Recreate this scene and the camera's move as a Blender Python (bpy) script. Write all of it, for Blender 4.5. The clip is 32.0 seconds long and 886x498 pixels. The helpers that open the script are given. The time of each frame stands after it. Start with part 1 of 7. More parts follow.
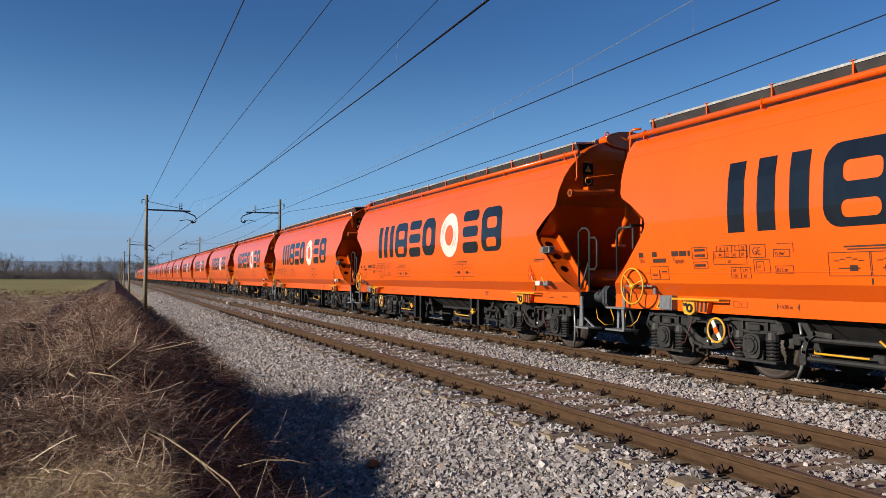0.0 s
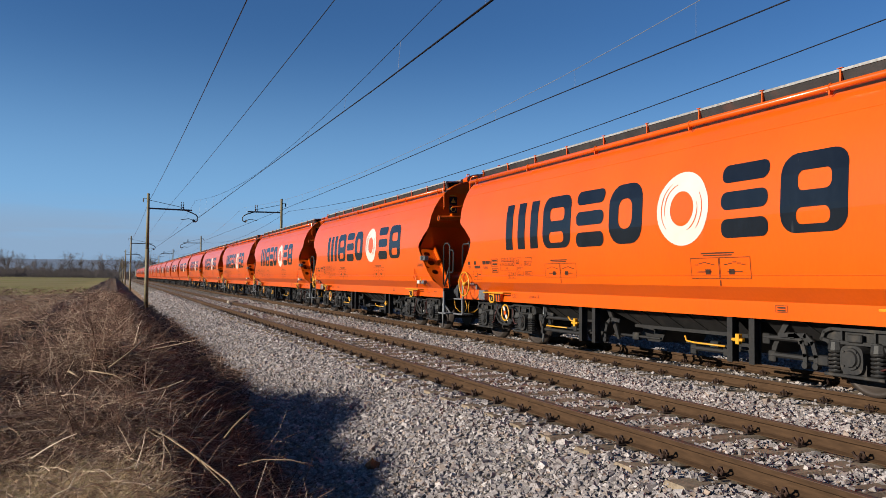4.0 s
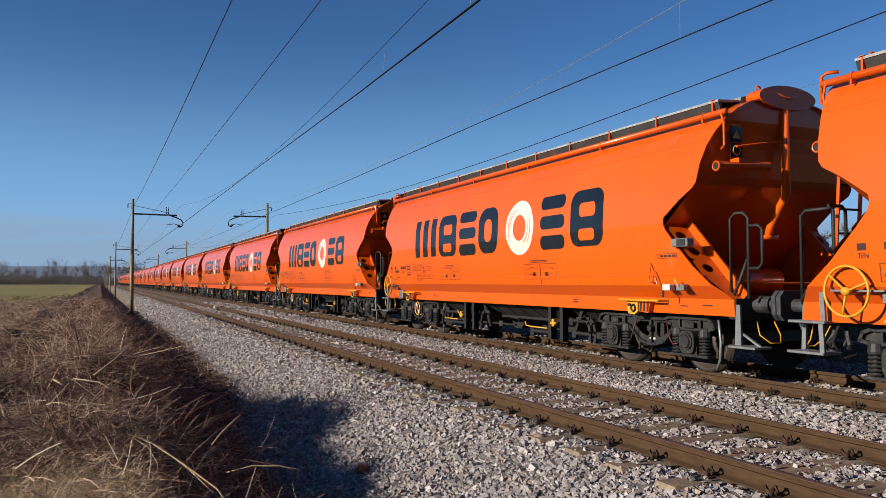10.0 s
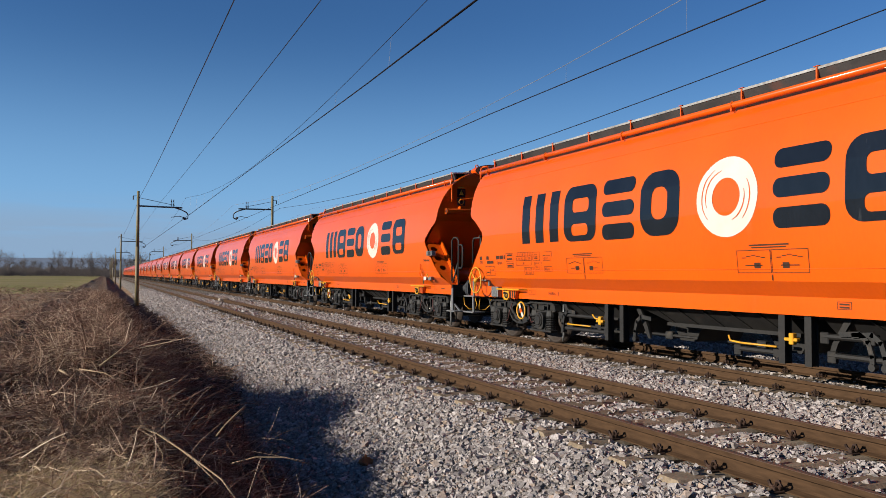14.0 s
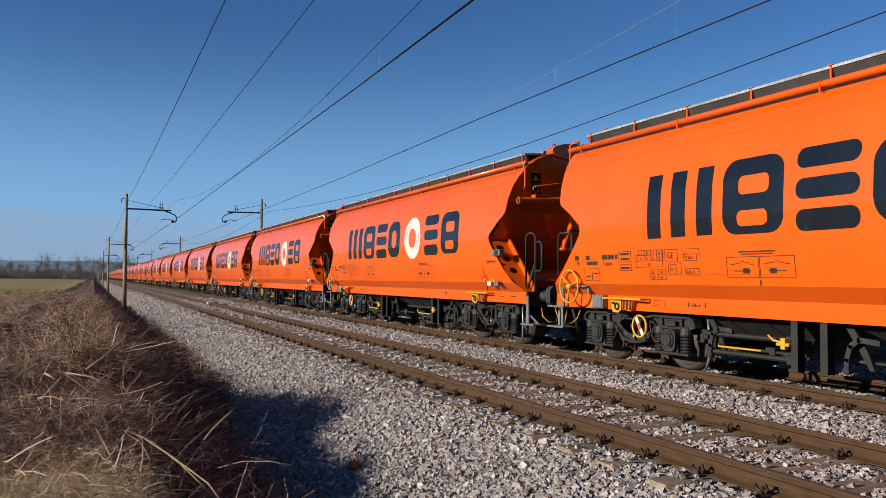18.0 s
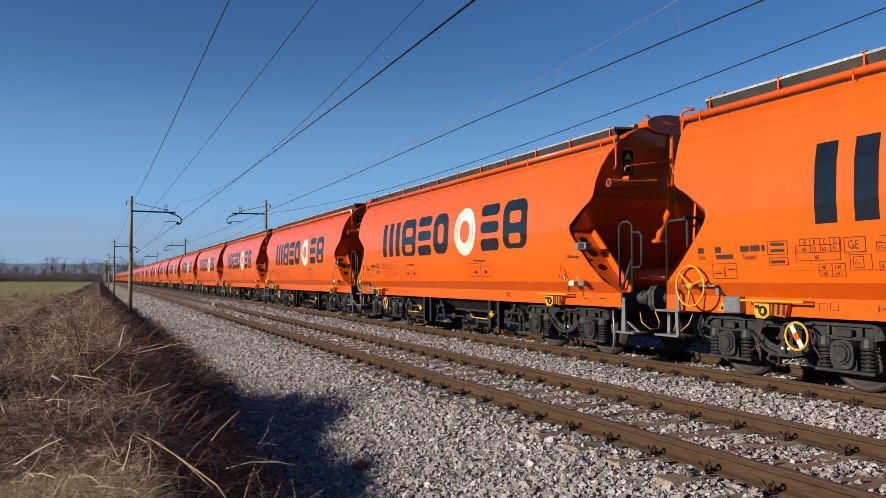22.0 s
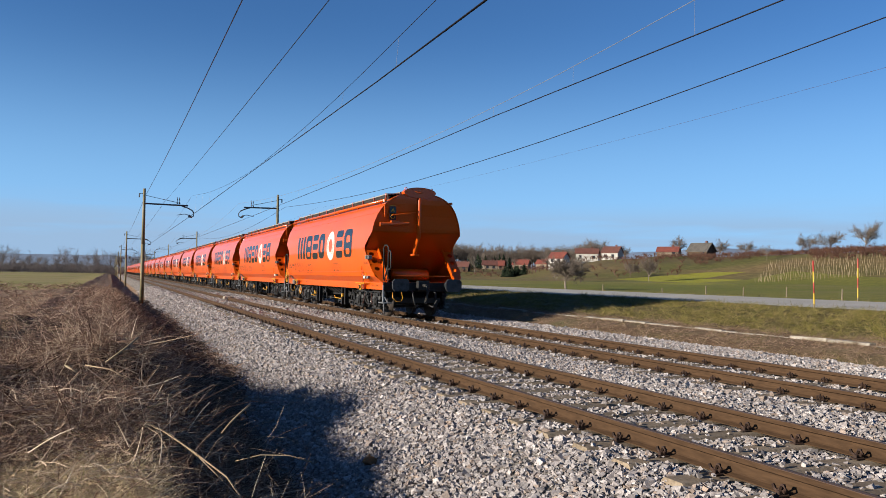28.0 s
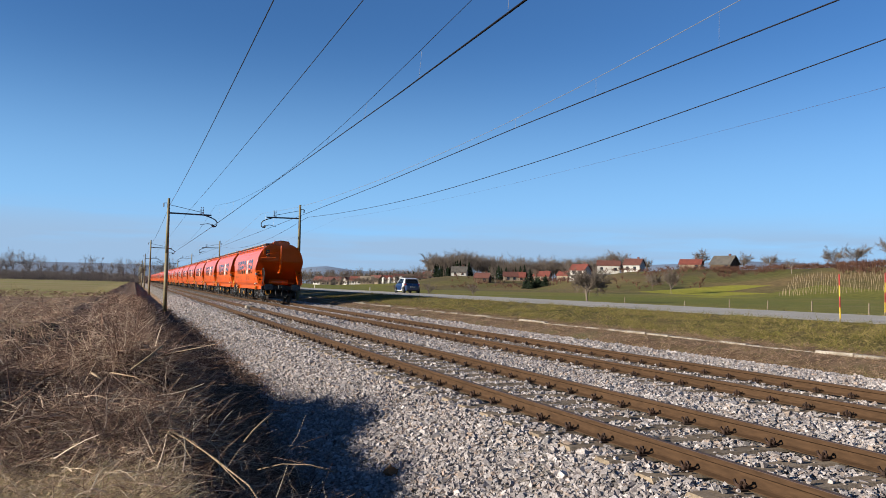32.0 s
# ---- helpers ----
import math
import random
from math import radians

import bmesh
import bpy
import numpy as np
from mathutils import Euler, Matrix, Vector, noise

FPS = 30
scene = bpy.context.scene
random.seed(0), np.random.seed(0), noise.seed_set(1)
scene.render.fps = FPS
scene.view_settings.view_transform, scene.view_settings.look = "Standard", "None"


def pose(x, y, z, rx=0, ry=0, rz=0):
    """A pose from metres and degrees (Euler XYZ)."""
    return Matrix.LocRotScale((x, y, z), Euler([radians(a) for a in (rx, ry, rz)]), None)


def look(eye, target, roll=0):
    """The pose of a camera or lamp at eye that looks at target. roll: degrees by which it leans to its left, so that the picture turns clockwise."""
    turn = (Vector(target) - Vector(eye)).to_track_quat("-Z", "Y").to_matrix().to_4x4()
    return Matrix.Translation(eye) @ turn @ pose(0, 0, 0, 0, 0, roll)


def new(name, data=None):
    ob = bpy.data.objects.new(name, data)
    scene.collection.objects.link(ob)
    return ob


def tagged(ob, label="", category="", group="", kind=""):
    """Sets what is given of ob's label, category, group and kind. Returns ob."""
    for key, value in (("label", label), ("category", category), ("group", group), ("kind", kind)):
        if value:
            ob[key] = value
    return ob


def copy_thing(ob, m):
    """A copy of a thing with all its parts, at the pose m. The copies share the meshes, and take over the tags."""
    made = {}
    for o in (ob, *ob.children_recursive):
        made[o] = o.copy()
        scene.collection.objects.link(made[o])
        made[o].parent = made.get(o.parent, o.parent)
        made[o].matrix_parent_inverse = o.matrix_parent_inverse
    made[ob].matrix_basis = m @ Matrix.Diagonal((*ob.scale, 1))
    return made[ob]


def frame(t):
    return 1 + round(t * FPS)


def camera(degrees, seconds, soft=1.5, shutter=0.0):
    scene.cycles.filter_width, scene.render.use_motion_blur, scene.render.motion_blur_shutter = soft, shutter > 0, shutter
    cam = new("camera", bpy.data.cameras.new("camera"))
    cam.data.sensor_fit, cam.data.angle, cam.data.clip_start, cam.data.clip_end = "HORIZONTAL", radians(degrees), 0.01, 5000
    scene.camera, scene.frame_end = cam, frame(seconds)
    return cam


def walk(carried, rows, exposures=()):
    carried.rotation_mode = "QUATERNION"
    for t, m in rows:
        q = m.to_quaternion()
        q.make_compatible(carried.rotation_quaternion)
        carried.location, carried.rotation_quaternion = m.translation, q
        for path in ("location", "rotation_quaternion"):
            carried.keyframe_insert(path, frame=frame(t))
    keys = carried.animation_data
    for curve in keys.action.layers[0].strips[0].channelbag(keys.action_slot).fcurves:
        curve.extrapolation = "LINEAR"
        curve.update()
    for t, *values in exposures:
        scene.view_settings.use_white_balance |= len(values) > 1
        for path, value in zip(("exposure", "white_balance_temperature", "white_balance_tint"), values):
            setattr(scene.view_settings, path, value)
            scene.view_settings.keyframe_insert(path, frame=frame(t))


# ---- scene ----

# ---------------------------------------------------------------- camera
cam = camera(58.79, 32.0, soft=0.55)
# seconds, heading from the track's line, tilt up, lean, eye x, y, z
PATH = (
    (0, 22.68, 2.11, 0.15, 0.019, -0.025, 1.339), (0.5, 22.71, 2.00, 0.24, 0.024, -0.027, 1.339), (1, 22.68, 2.03, 0.46, 0.021, -0.018, 1.340),
    (1.5, 22.70, 2.07, 0.56, 0.012, -0.014, 1.340), (2, 22.72, 2.08, 0.61, 0.012, -0.007, 1.340), (2.5, 22.71, 2.09, 0.67, 0.015, -0.012, 1.336),
    (3, 22.68, 2.08, 0.63, 0.018, -0.014, 1.335), (3.5, 22.62, 2.08, 0.57, 0.020, -0.024, 1.340), (5.5, 22.57, 2.63, 0.45, 0.012, -0.012, 1.336),
    (6, 22.68, 2.69, 0.36, 0.012, -0.014, 1.339), (6.5, 22.82, 2.69, 0.35, 0.015, -0.012, 1.337), (7, 23.01, 2.63, 0.31, 0.017, -0.007, 1.340),
    (7.5, 23.22, 2.53, 0.27, 0.019, 0.000, 1.341), (8, 23.40, 2.46, 0.25, 0.017, 0.009, 1.337), (8.5, 23.50, 2.37, 0.10, 0.022, 0.005, 1.337),
    (9, 23.55, 2.33, -0.04, 0.021, 0.001, 1.335), (9.5, 23.56, 2.32, -0.13, 0.024, 0.002, 1.337), (10, 23.55, 2.34, -0.13, 0.023, 0.006, 1.340),
    (10.5, 23.53, 2.35, -0.05, 0.015, -0.000, 1.339), (11, 23.48, 2.30, 0.07, 0.013, 0.002, 1.340), (11.5, 23.45, 2.23, 0.35, 0.007, 0.005, 1.336),
    (12, 23.35, 2.05, 0.52, 0.011, 0.002, 1.337), (12.5, 23.29, 1.86, 0.59, 0.018, 0.014, 1.334), (13, 23.24, 1.76, 0.51, 0.014, 0.017, 1.333),
    (13.5, 23.22, 1.77, 0.34, 0.018, 0.011, 1.332), (14, 23.22, 1.89, 0.20, 0.019, 0.005, 1.333), (14.5, 23.31, 2.02, 0.00, 0.023, 0.016, 1.336),
    (16.5, 23.82, 2.08, 0.19, 0.025, 0.007, 1.333), (17, 23.90, 2.06, 0.23, 0.030, -0.003, 1.334), (17.5, 23.97, 2.08, 0.30, 0.028, -0.000, 1.335),
    (18, 23.97, 2.18, 0.36, 0.023, -0.003, 1.334), (18.5, 23.94, 2.32, 0.39, 0.017, 0.003, 1.334), (19, 23.84, 2.44, 0.39, 0.015, 0.001, 1.338),
    (19.5, 23.72, 2.49, 0.33, 0.014, -0.004, 1.337), (20, 23.63, 2.43, 0.20, 0.013, -0.001, 1.336), (20.5, 23.61, 2.31, 0.12, 0.013, -0.003, 1.332),
    (21, 23.62, 2.20, 0.03, 0.017, 0.000, 1.333), (21.5, 23.62, 2.14, -0.11, 0.018, -0.006, 1.335), (22, 23.64, 2.13, -0.16, 0.017, -0.011, 1.336),
    (22.5, 23.67, 2.12, -0.18, 0.020, -0.007, 1.334), (23, 23.75, 2.03, -0.16, 0.018, -0.008, 1.338), (23.5, 23.80, 1.95, -0.03, 0.021, 0.000, 1.335),
    (24, 23.86, 1.89, 0.19, 0.013, 0.002, 1.335), (24.5, 23.84, 1.86, 0.34, 0.014, 0.003, 1.335), (25, 23.79, 1.90, 0.50, 0.004, 0.003, 1.335),
    (25.5, 23.68, 1.99, 0.58, 0.004, -0.005, 1.334), (27.5, 23.06, 1.93, 0.74, 0.006, -0.007, 1.335), (28, 22.89, 1.93, 0.81, 0.000, 0.000, 1.331),
    (28.5, 22.67, 1.95, 0.81, 0.004, 0.003, 1.334), (29, 22.52, 2.05, 0.91, -0.001, -0.001, 1.332), (29.5, 22.34, 2.20, 0.99, -0.007, -0.006, 1.329),
    (30, 22.15, 2.29, 1.11, -0.008, -0.004, 1.331), (30.5, 21.95, 2.37, 1.19, -0.014, 0.004, 1.331), (31, 21.71, 2.47, 1.24, -0.015, 0.002, 1.330),
    (31.5, 21.54, 2.58, 1.27, -0.019, -0.000, 1.332), (32, 21.36, 2.70, 1.26, -0.018, -0.003, 1.330),
)


def camera_pose(row):
    t, heading, tilt, lean, x, y, z = row
    h, p = radians(heading), radians(tilt)
    way = Vector((math.sin(h) * math.cos(p), math.cos(h) * math.cos(p), math.sin(p)))
    eye = Vector((x, y, z))
    return t, look(eye, eye + way * 10, lean)


walk(cam, [camera_pose(row) for row in PATH], exposures=((0.0, 0.88, 6150, 10), (25.5, 0.88, 6150, 10), (27.5, 1.19, 6150, 10), (32.0, 1.25, 6150, 10)))

# ---------------------------------------------------------------- light
SUN_TRAVEL = Vector((0.959, 0.0, -0.284))   # the way the sunlight goes
world = bpy.data.worlds.new("sky")
scene.world = world
world.use_nodes = True
wn = world.node_tree.nodes
wl = world.node_tree.links
sky = wn.new("ShaderNodeTexSky")
sky.sky_type = "NISHITA"
sky.sun_disc = False
sky.sun_elevation = radians(16.5)
sky.sun_rotation = math.atan2(-SUN_TRAVEL.x, -SUN_TRAVEL.y)
sky.altitude = 200
sky.air_density = 1.0
sky.dust_density = 0.1
sky.ozone_density = 7.2
wn["Background"].inputs["Strength"].default_value = 0.052
# pale haze and thin grey cloud low over the horizon
geo = wn.new("ShaderNodeTexCoord")
sep = wn.new("ShaderNodeSeparateXYZ")
wl.new(geo.outputs["Generated"], sep.inputs["Vector"])
low = wn.new("ShaderNodeMapRange")
low.interpolation_type = "SMOOTHERSTEP"
for key, value in (("From Min", -0.02), ("From Max", 0.34), ("To Min", 0.76), ("To Max", 0.0)):
    low.inputs[key].default_value = value
wl.new(sep.outputs["Z"], low.inputs["Value"])
haze = wn.new("ShaderNodeMix")
haze.data_type = "RGBA"
haze.inputs[7].default_value = (2.85, 5.35, 8.4, 1)
wl.new(low.outputs["Result"], haze.inputs[0])
wl.new(sky.outputs["Color"], haze.inputs[6])
stretch = wn.new("ShaderNodeMapping")
stretch.inputs["Scale"].default_value = (2.2, 2.2, 26)
wl.new(geo.outputs["Generated"], stretch.inputs["Vector"])
cloud = wn.new("ShaderNodeTexNoise")
cloud.inputs["Scale"].default_value = 1.6
cloud.inputs["Detail"].default_value = 4
wl.new(stretch.outputs["Vector"], cloud.inputs["Vector"])
thick = wn.new("ShaderNodeMapRange")
for key, value in (("From Min", 0.30), ("From Max", 0.52), ("To Min", 0.0), ("To Max", 0.85)):
    thick.inputs[key].default_value = value
wl.new(cloud.outputs["Fac"], thick.inputs["Value"])
band = wn.new("ShaderNodeMapRange")
band.interpolation_type = "SMOOTHERSTEP"
for key, value in (("From Min", 0.045), ("From Max", 0.105), ("To Min", 1.0), ("To Max", 0.0)):
    band.inputs[key].default_value = value
wl.new(sep.outputs["Z"], band.inputs["Value"])
both = wn.new("ShaderNodeMath")
both.operation = "MULTIPLY"
wl.new(thick.outputs["Result"], both.inputs[0])
wl.new(band.outputs["Result"], both.inputs[1])
cover = wn.new("ShaderNodeMix")
cover.data_type = "RGBA"
cover.inputs[7].default_value = (2.95, 4.1, 5.5, 1)
wl.new(both.outputs["Value"], cover.inputs[0])
wl.new(haze.outputs[2], cover.inputs[6])
wl.new(cover.outputs[2], wn["Background"].inputs["Color"])
sun = new("sun", bpy.data.lights.new("sun", "SUN"))
sun.data.energy = 5.0
sun.data.angle = radians(0.5)
sun.data.color = (1.0, 0.885, 0.71)
sun.matrix_world = look((-60, -30, 20), Vector((-60, -30, 20)) + SUN_TRAVEL)


# ---------------------------------------------------------------- materials
COLOUR_SCALE = 0.53     # one factor lowers all colours, so shade reads deeper under the raised exposure


def dimmed(colour):
    return tuple(COLOUR_SCALE * c for c in colour)


def material(name, colour, rough=0.7, metal=0.0, second=None, scale=3.0, grain=0.0, grain_scale=60.0, bump=0.0,
             bump_scale=40.0, piece=0.0, island=0.0, coat=0.0, spec=None, stretch=(1, 1, 1), dirt=None, dirt_scale=1.2, dirt_from=0.55):
    """A surface with large and small variation, fine relief and, where asked, a different tone for each piece."""
    m = bpy.data.materials.new(name)
    m.use_nodes = True
    n, l = m.node_tree.nodes, m.node_tree.links
    b = n["Principled BSDF"]
    b.inputs["Roughness"].default_value = rough
    b.inputs["Metallic"].default_value = metal
    b.inputs["Specular IOR Level"].default_value = spec if spec is not None else (0.12 if rough >= 0.85 else 0.35)
    if coat:
        b.inputs["Coat Weight"].default_value = coat
        b.inputs["Coat Roughness"].default_value = 0.12
    co = n.new("ShaderNodeTexCoord")
    mp = n.new("ShaderNodeMapping")
    mp.inputs["Scale"].default_value = stretch
    l.new(co.outputs["Object"], mp.inputs["Vector"])
    vec = mp.outputs["Vector"]

    def noise_tex(sc, detail):
        t = n.new("ShaderNodeTexNoise")
        t.inputs["Scale"].default_value = sc
        t.inputs["Detail"].default_value = detail
        l.new(vec, t.inputs["Vector"])
        return t.outputs["Fac"]

    def mix(fac, a, bb, kind="MIX"):
        x = n.new("ShaderNodeMix")
        x.data_type = "RGBA"
        x.blend_type = kind
        for sock, val in ((x.inputs[0], fac), (x.inputs[6], a), (x.inputs[7], bb)):
            if isinstance(val, (int, float)):
                sock.default_value = val
            elif isinstance(val, tuple):
                sock.default_value = (*val, 1) if len(val) == 3 else val
            else:
                l.new(val, sock)
        return x.outputs[2]

    def ramp(fac, lo, hi):
        r = n.new("ShaderNodeMapRange")
        r.inputs["From Min"].default_value = lo
        r.inputs["From Max"].default_value = hi
        l.new(fac, r.inputs["Value"])
        return r.outputs["Result"]

    col = dimmed(colour)
    sec = dimmed(second) if second else tuple(c * 0.8 for c in col)
    out = mix(ramp(noise_tex(scale, 3), 0.35, 0.65), col, sec)
    if grain:
        g = ramp(noise_tex(grain_scale, 4), 0.3, 0.7)
        v = n.new("ShaderNodeMapRange")
        v.inputs["To Min"].default_value = 1 - grain
        v.inputs["To Max"].default_value = 1 + grain
        l.new(g, v.inputs["Value"])
        hs = n.new("ShaderNodeHueSaturation")
        l.new(v.outputs["Result"], hs.inputs["Value"])
        l.new(out, hs.inputs["Color"])
        out = hs.outputs["Color"]
    if dirt:
        out = mix(ramp(noise_tex(dirt_scale, 5), dirt_from, dirt_from + 0.2), out, dimmed(dirt))
    if piece or island:
        if piece:
            src = n.new("ShaderNodeObjectInfo").outputs["Random"]
        else:
            src = n.new("ShaderNodeNewGeometry").outputs["Random Per Island"]
        v = n.new("ShaderNodeMapRange")
        v.inputs["To Min"].default_value = 1 - (piece or island)
        v.inputs["To Max"].default_value = 1 + (piece or island)
        l.new(src, v.inputs["Value"])
        hs = n.new("ShaderNodeHueSaturation")
        l.new(v.outputs["Result"], hs.inputs["Value"])
        l.new(out, hs.inputs["Color"])
        out = hs.outputs["Color"]
    l.new(out, b.inputs["Base Color"])
    if bump:
        bp = n.new("ShaderNodeBump")
        bp.inputs["Strength"].default_value = 1.0
        bp.inputs["Distance"].default_value = bump
        l.new(noise_tex(bump_scale, 4), bp.inputs["Height"])
        l.new(bp.outputs["Normal"], b.inputs["Normal"])
    return m


ORANGE = material("orange_paint", (0.92, 0.131, 0.0016), 0.36, second=(0.87, 0.117, 0.0016), scale=0.9, grain=0.04, grain_scale=25,
                  bump=0.0015, bump_scale=2.2, coat=0.5, spec=0.2, dirt=(0.86, 0.19, 0.05), dirt_scale=1.8, dirt_from=0.66, stretch=(1, 1, 0.4))
NAVY = material("navy_film", (0.010, 0.014, 0.022), 0.13, second=(0.014, 0.019, 0.029), scale=2.5, grain=0.1, grain_scale=30,
                dirt=(0.10, 0.11, 0.12), dirt_scale=5.0, dirt_from=0.70, stretch=(1, 1.0, 0.35))
WHITE_FILM = material("white_film", (0.84, 0.80, 0.72), 0.4, second=(0.78, 0.74, 0.66), scale=4, grain=0.03)
BLACK_INK = material("black_ink", (0.06, 0.025, 0.012), 0.5)
FRAME_BLACK = material("underframe_black", (0.011, 0.0105, 0.011), 0.65, second=(0.019, 0.017, 0.016), scale=4, grain=0.25, grain_scale=30,
                       bump=0.002, bump_scale=25, dirt=(0.038, 0.033, 0.028), dirt_scale=5, dirt_from=0.6)
IRON = material("bogie_iron", (0.016, 0.0155, 0.016), 0.6, second=(0.027, 0.025, 0.023), scale=6, grain=0.25, grain_scale=40, bump=0.002,
                bump_scale=40, dirt=(0.085, 0.068, 0.052), dirt_scale=6, dirt_from=0.58)
WHEEL_STEEL = material("wheel_steel", (0.060, 0.044, 0.036), 0.6, 0.2, second=(0.055, 0.042, 0.034), scale=5, grain=0.2)
YELLOW = material("yellow_paint", (0.86, 0.44, 0.02), 0.45, second=(0.74, 0.34, 0.018), scale=8, grain=0.1, dirt=(0.30, 0.18, 0.05), dirt_scale=9, dirt_from=0.62)
GREY_STEEL = material("galvanised_steel", (0.36, 0.37, 0.38), 0.45, 0.5, second=(0.28, 0.29, 0.30), scale=9, grain=0.15)
ROOF_GREY = material("walkway_grey", (0.56, 0.55, 0.53), 0.5, 0.3, second=(0.36, 0.345, 0.33), scale=2.2, grain=0.3, grain_scale=18)
SKIRT_GREY = material("skirt_grey", (0.032, 0.029, 0.029), 0.6, second=(0.055, 0.048, 0.046), scale=2.5, grain=0.3, dirt=(0.14, 0.05, 0.03), dirt_scale=2.0, dirt_from=0.6)
BUFFER_STEEL = material("buffer_steel", (0.055, 0.06, 0.07), 0.5, 0.2, second=(0.085, 0.088, 0.095), scale=6, grain=0.25, dirt=(0.02, 0.02, 0.02), dirt_scale=5, dirt_from=0.5)
CABLE_RED = material("cable_red", (0.10, 0.022, 0.018), 0.6, second=(0.07, 0.02, 0.016), scale=9)
RUBBER = material("black_rubber", (0.02, 0.02, 0.02), 0.6, second=(0.03, 0.03, 0.03), scale=9)
RAIL_RUST = material("rail_rust", (0.074, 0.041, 0.021), 0.85, second=(0.096, 0.054, 0.028), scale=1.4, grain=0.25, grain_scale=50, bump=0.001,
                     bump_scale=90, stretch=(1, 0.15, 1))
RAIL_TOP = material("rail_running_face", (0.17, 0.105, 0.075), 0.7, 0.0, spec=0.15, second=(0.11, 0.078, 0.066), scale=3, grain=0.15, stretch=(1, 0.05, 1))
CLIP_IRON = material("rail_clip_iron", (0.036, 0.017, 0.010), 0.8, second=(0.060, 0.028, 0.016), scale=12, grain=0.3, piece=0.25)
SLEEPER = material("sleeper_concrete", (0.34, 0.27, 0.195), 0.9, second=(0.25, 0.19, 0.135), scale=5, grain=0.25, grain_scale=40, bump=0.004,
                   bump_scale=30, piece=0.15)
BALLAST_BED = material("ballast_bed", (0.33, 0.30, 0.27), 0.95, second=(0.24, 0.21, 0.185), scale=2, grain=0.7, grain_scale=24, bump=0.08,
                       bump_scale=20)
SOIL = material("litter_soil", (0.16, 0.10, 0.06), 0.95, second=(0.24, 0.165, 0.10), scale=0.8, grain=0.4, grain_scale=18, bump=0.03, bump_scale=14,
                dirt=(0.16, 0.14, 0.06), dirt_scale=0.6, dirt_from=0.5)
FIELD = material("winter_field", (0.20, 0.205, 0.030), 0.95, second=(0.255, 0.225, 0.048), scale=0.02, grain=0.25, grain_scale=0.8, bump=0.03,
                 bump_scale=5, dirt=(0.32, 0.25, 0.11), dirt_scale=0.03, dirt_from=0.56)
HILLSIDE = material("hill_grass", (0.235, 0.165, 0.070), 0.95, second=(0.155, 0.145, 0.038), scale=0.03, grain=0.3, grain_scale=0.5, bump=0.05,
                    bump_scale=3, dirt=(0.13, 0.095, 0.055), dirt_scale=0.02, dirt_from=0.55)
# brown litter, with the shade beneath the brushwood put into its tone
LITTER = material("shaded_litter", (0.055, 0.034, 0.022), 0.95, second=(0.095, 0.060, 0.038), scale=2.0, grain=0.5, grain_scale=25, bump=0.05, bump_scale=14,
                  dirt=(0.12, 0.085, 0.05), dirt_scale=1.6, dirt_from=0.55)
THATCH = material("dry_thatch", (0.36, 0.26, 0.15), 0.95, second=(0.22, 0.15, 0.085), scale=3.0, grain=0.4, grain_scale=30, bump=0.03, bump_scale=25, dirt=(0.10, 0.085, 0.035), dirt_scale=2.2, dirt_from=0.55)
STUBBLE = material("stubble", (0.31, 0.20, 0.125), 0.95, second=(0.40, 0.275, 0.175), scale=0.5, grain=0.4, grain_scale=12, bump=0.05, bump_scale=8, dirt=(0.12, 0.075, 0.045), dirt_scale=0.7, dirt_from=0.52)
MEADOW = material("bright_meadow", (0.40, 0.37, 0.042), 0.95, second=(0.32, 0.31, 0.038), scale=0.05, grain=0.2, grain_scale=0.8, bump=0.03, bump_scale=5)
OLIVE_FIELD = material("olive_field", (0.34, 0.29, 0.095), 0.95, second=(0.42, 0.33, 0.16), scale=0.03, grain=0.25, grain_scale=0.8, bump=0.03, bump_scale=5, dirt=(0.30, 0.33, 0.07), dirt_scale=0.02, dirt_from=0.5, stretch=(0.2, 1, 1))
BANK = material("bank_grass", (0.095, 0.090, 0.022), 0.95, second=(0.18, 0.13, 0.052), scale=0.5, grain=0.4, grain_scale=12, bump=0.04, bump_scale=20,
                dirt=(0.20, 0.14, 0.06), dirt_scale=0.5, dirt_from=0.52)
ASPHALT = material("asphalt", (0.62, 0.575, 0.51), 0.9, second=(0.54, 0.50, 0.44), scale=0.3, grain=0.12, grain_scale=20, bump=0.003, bump_scale=60)
CONCRETE = material("old_concrete", (0.45, 0.40, 0.335), 0.9, second=(0.33, 0.285, 0.23), scale=2.5, grain=0.2, grain_scale=15, bump=0.003, bump_scale=20,
                    dirt=(0.22, 0.18, 0.12), dirt_scale=2.0, dirt_from=0.55, piece=0.12)
MAST_PAINT = material("mast_paint", (0.30, 0.245, 0.125), 0.6, second=(0.22, 0.18, 0.095), scale=3, grain=0.15)
WIRE = material("wire_copper", (0.022, 0.020, 0.026), 0.5, 0.3)
SILVER_WIRE = material("stranded_silver", (0.36, 0.37, 0.40), 0.5, 0.4)
ARM_IRON = material("arm_steel", (0.10, 0.10, 0.105), 0.5, 0.5, second=(0.14, 0.13, 0.13), scale=5)
INSULATOR = material("insulator", (0.10, 0.05, 0.035), 0.25)


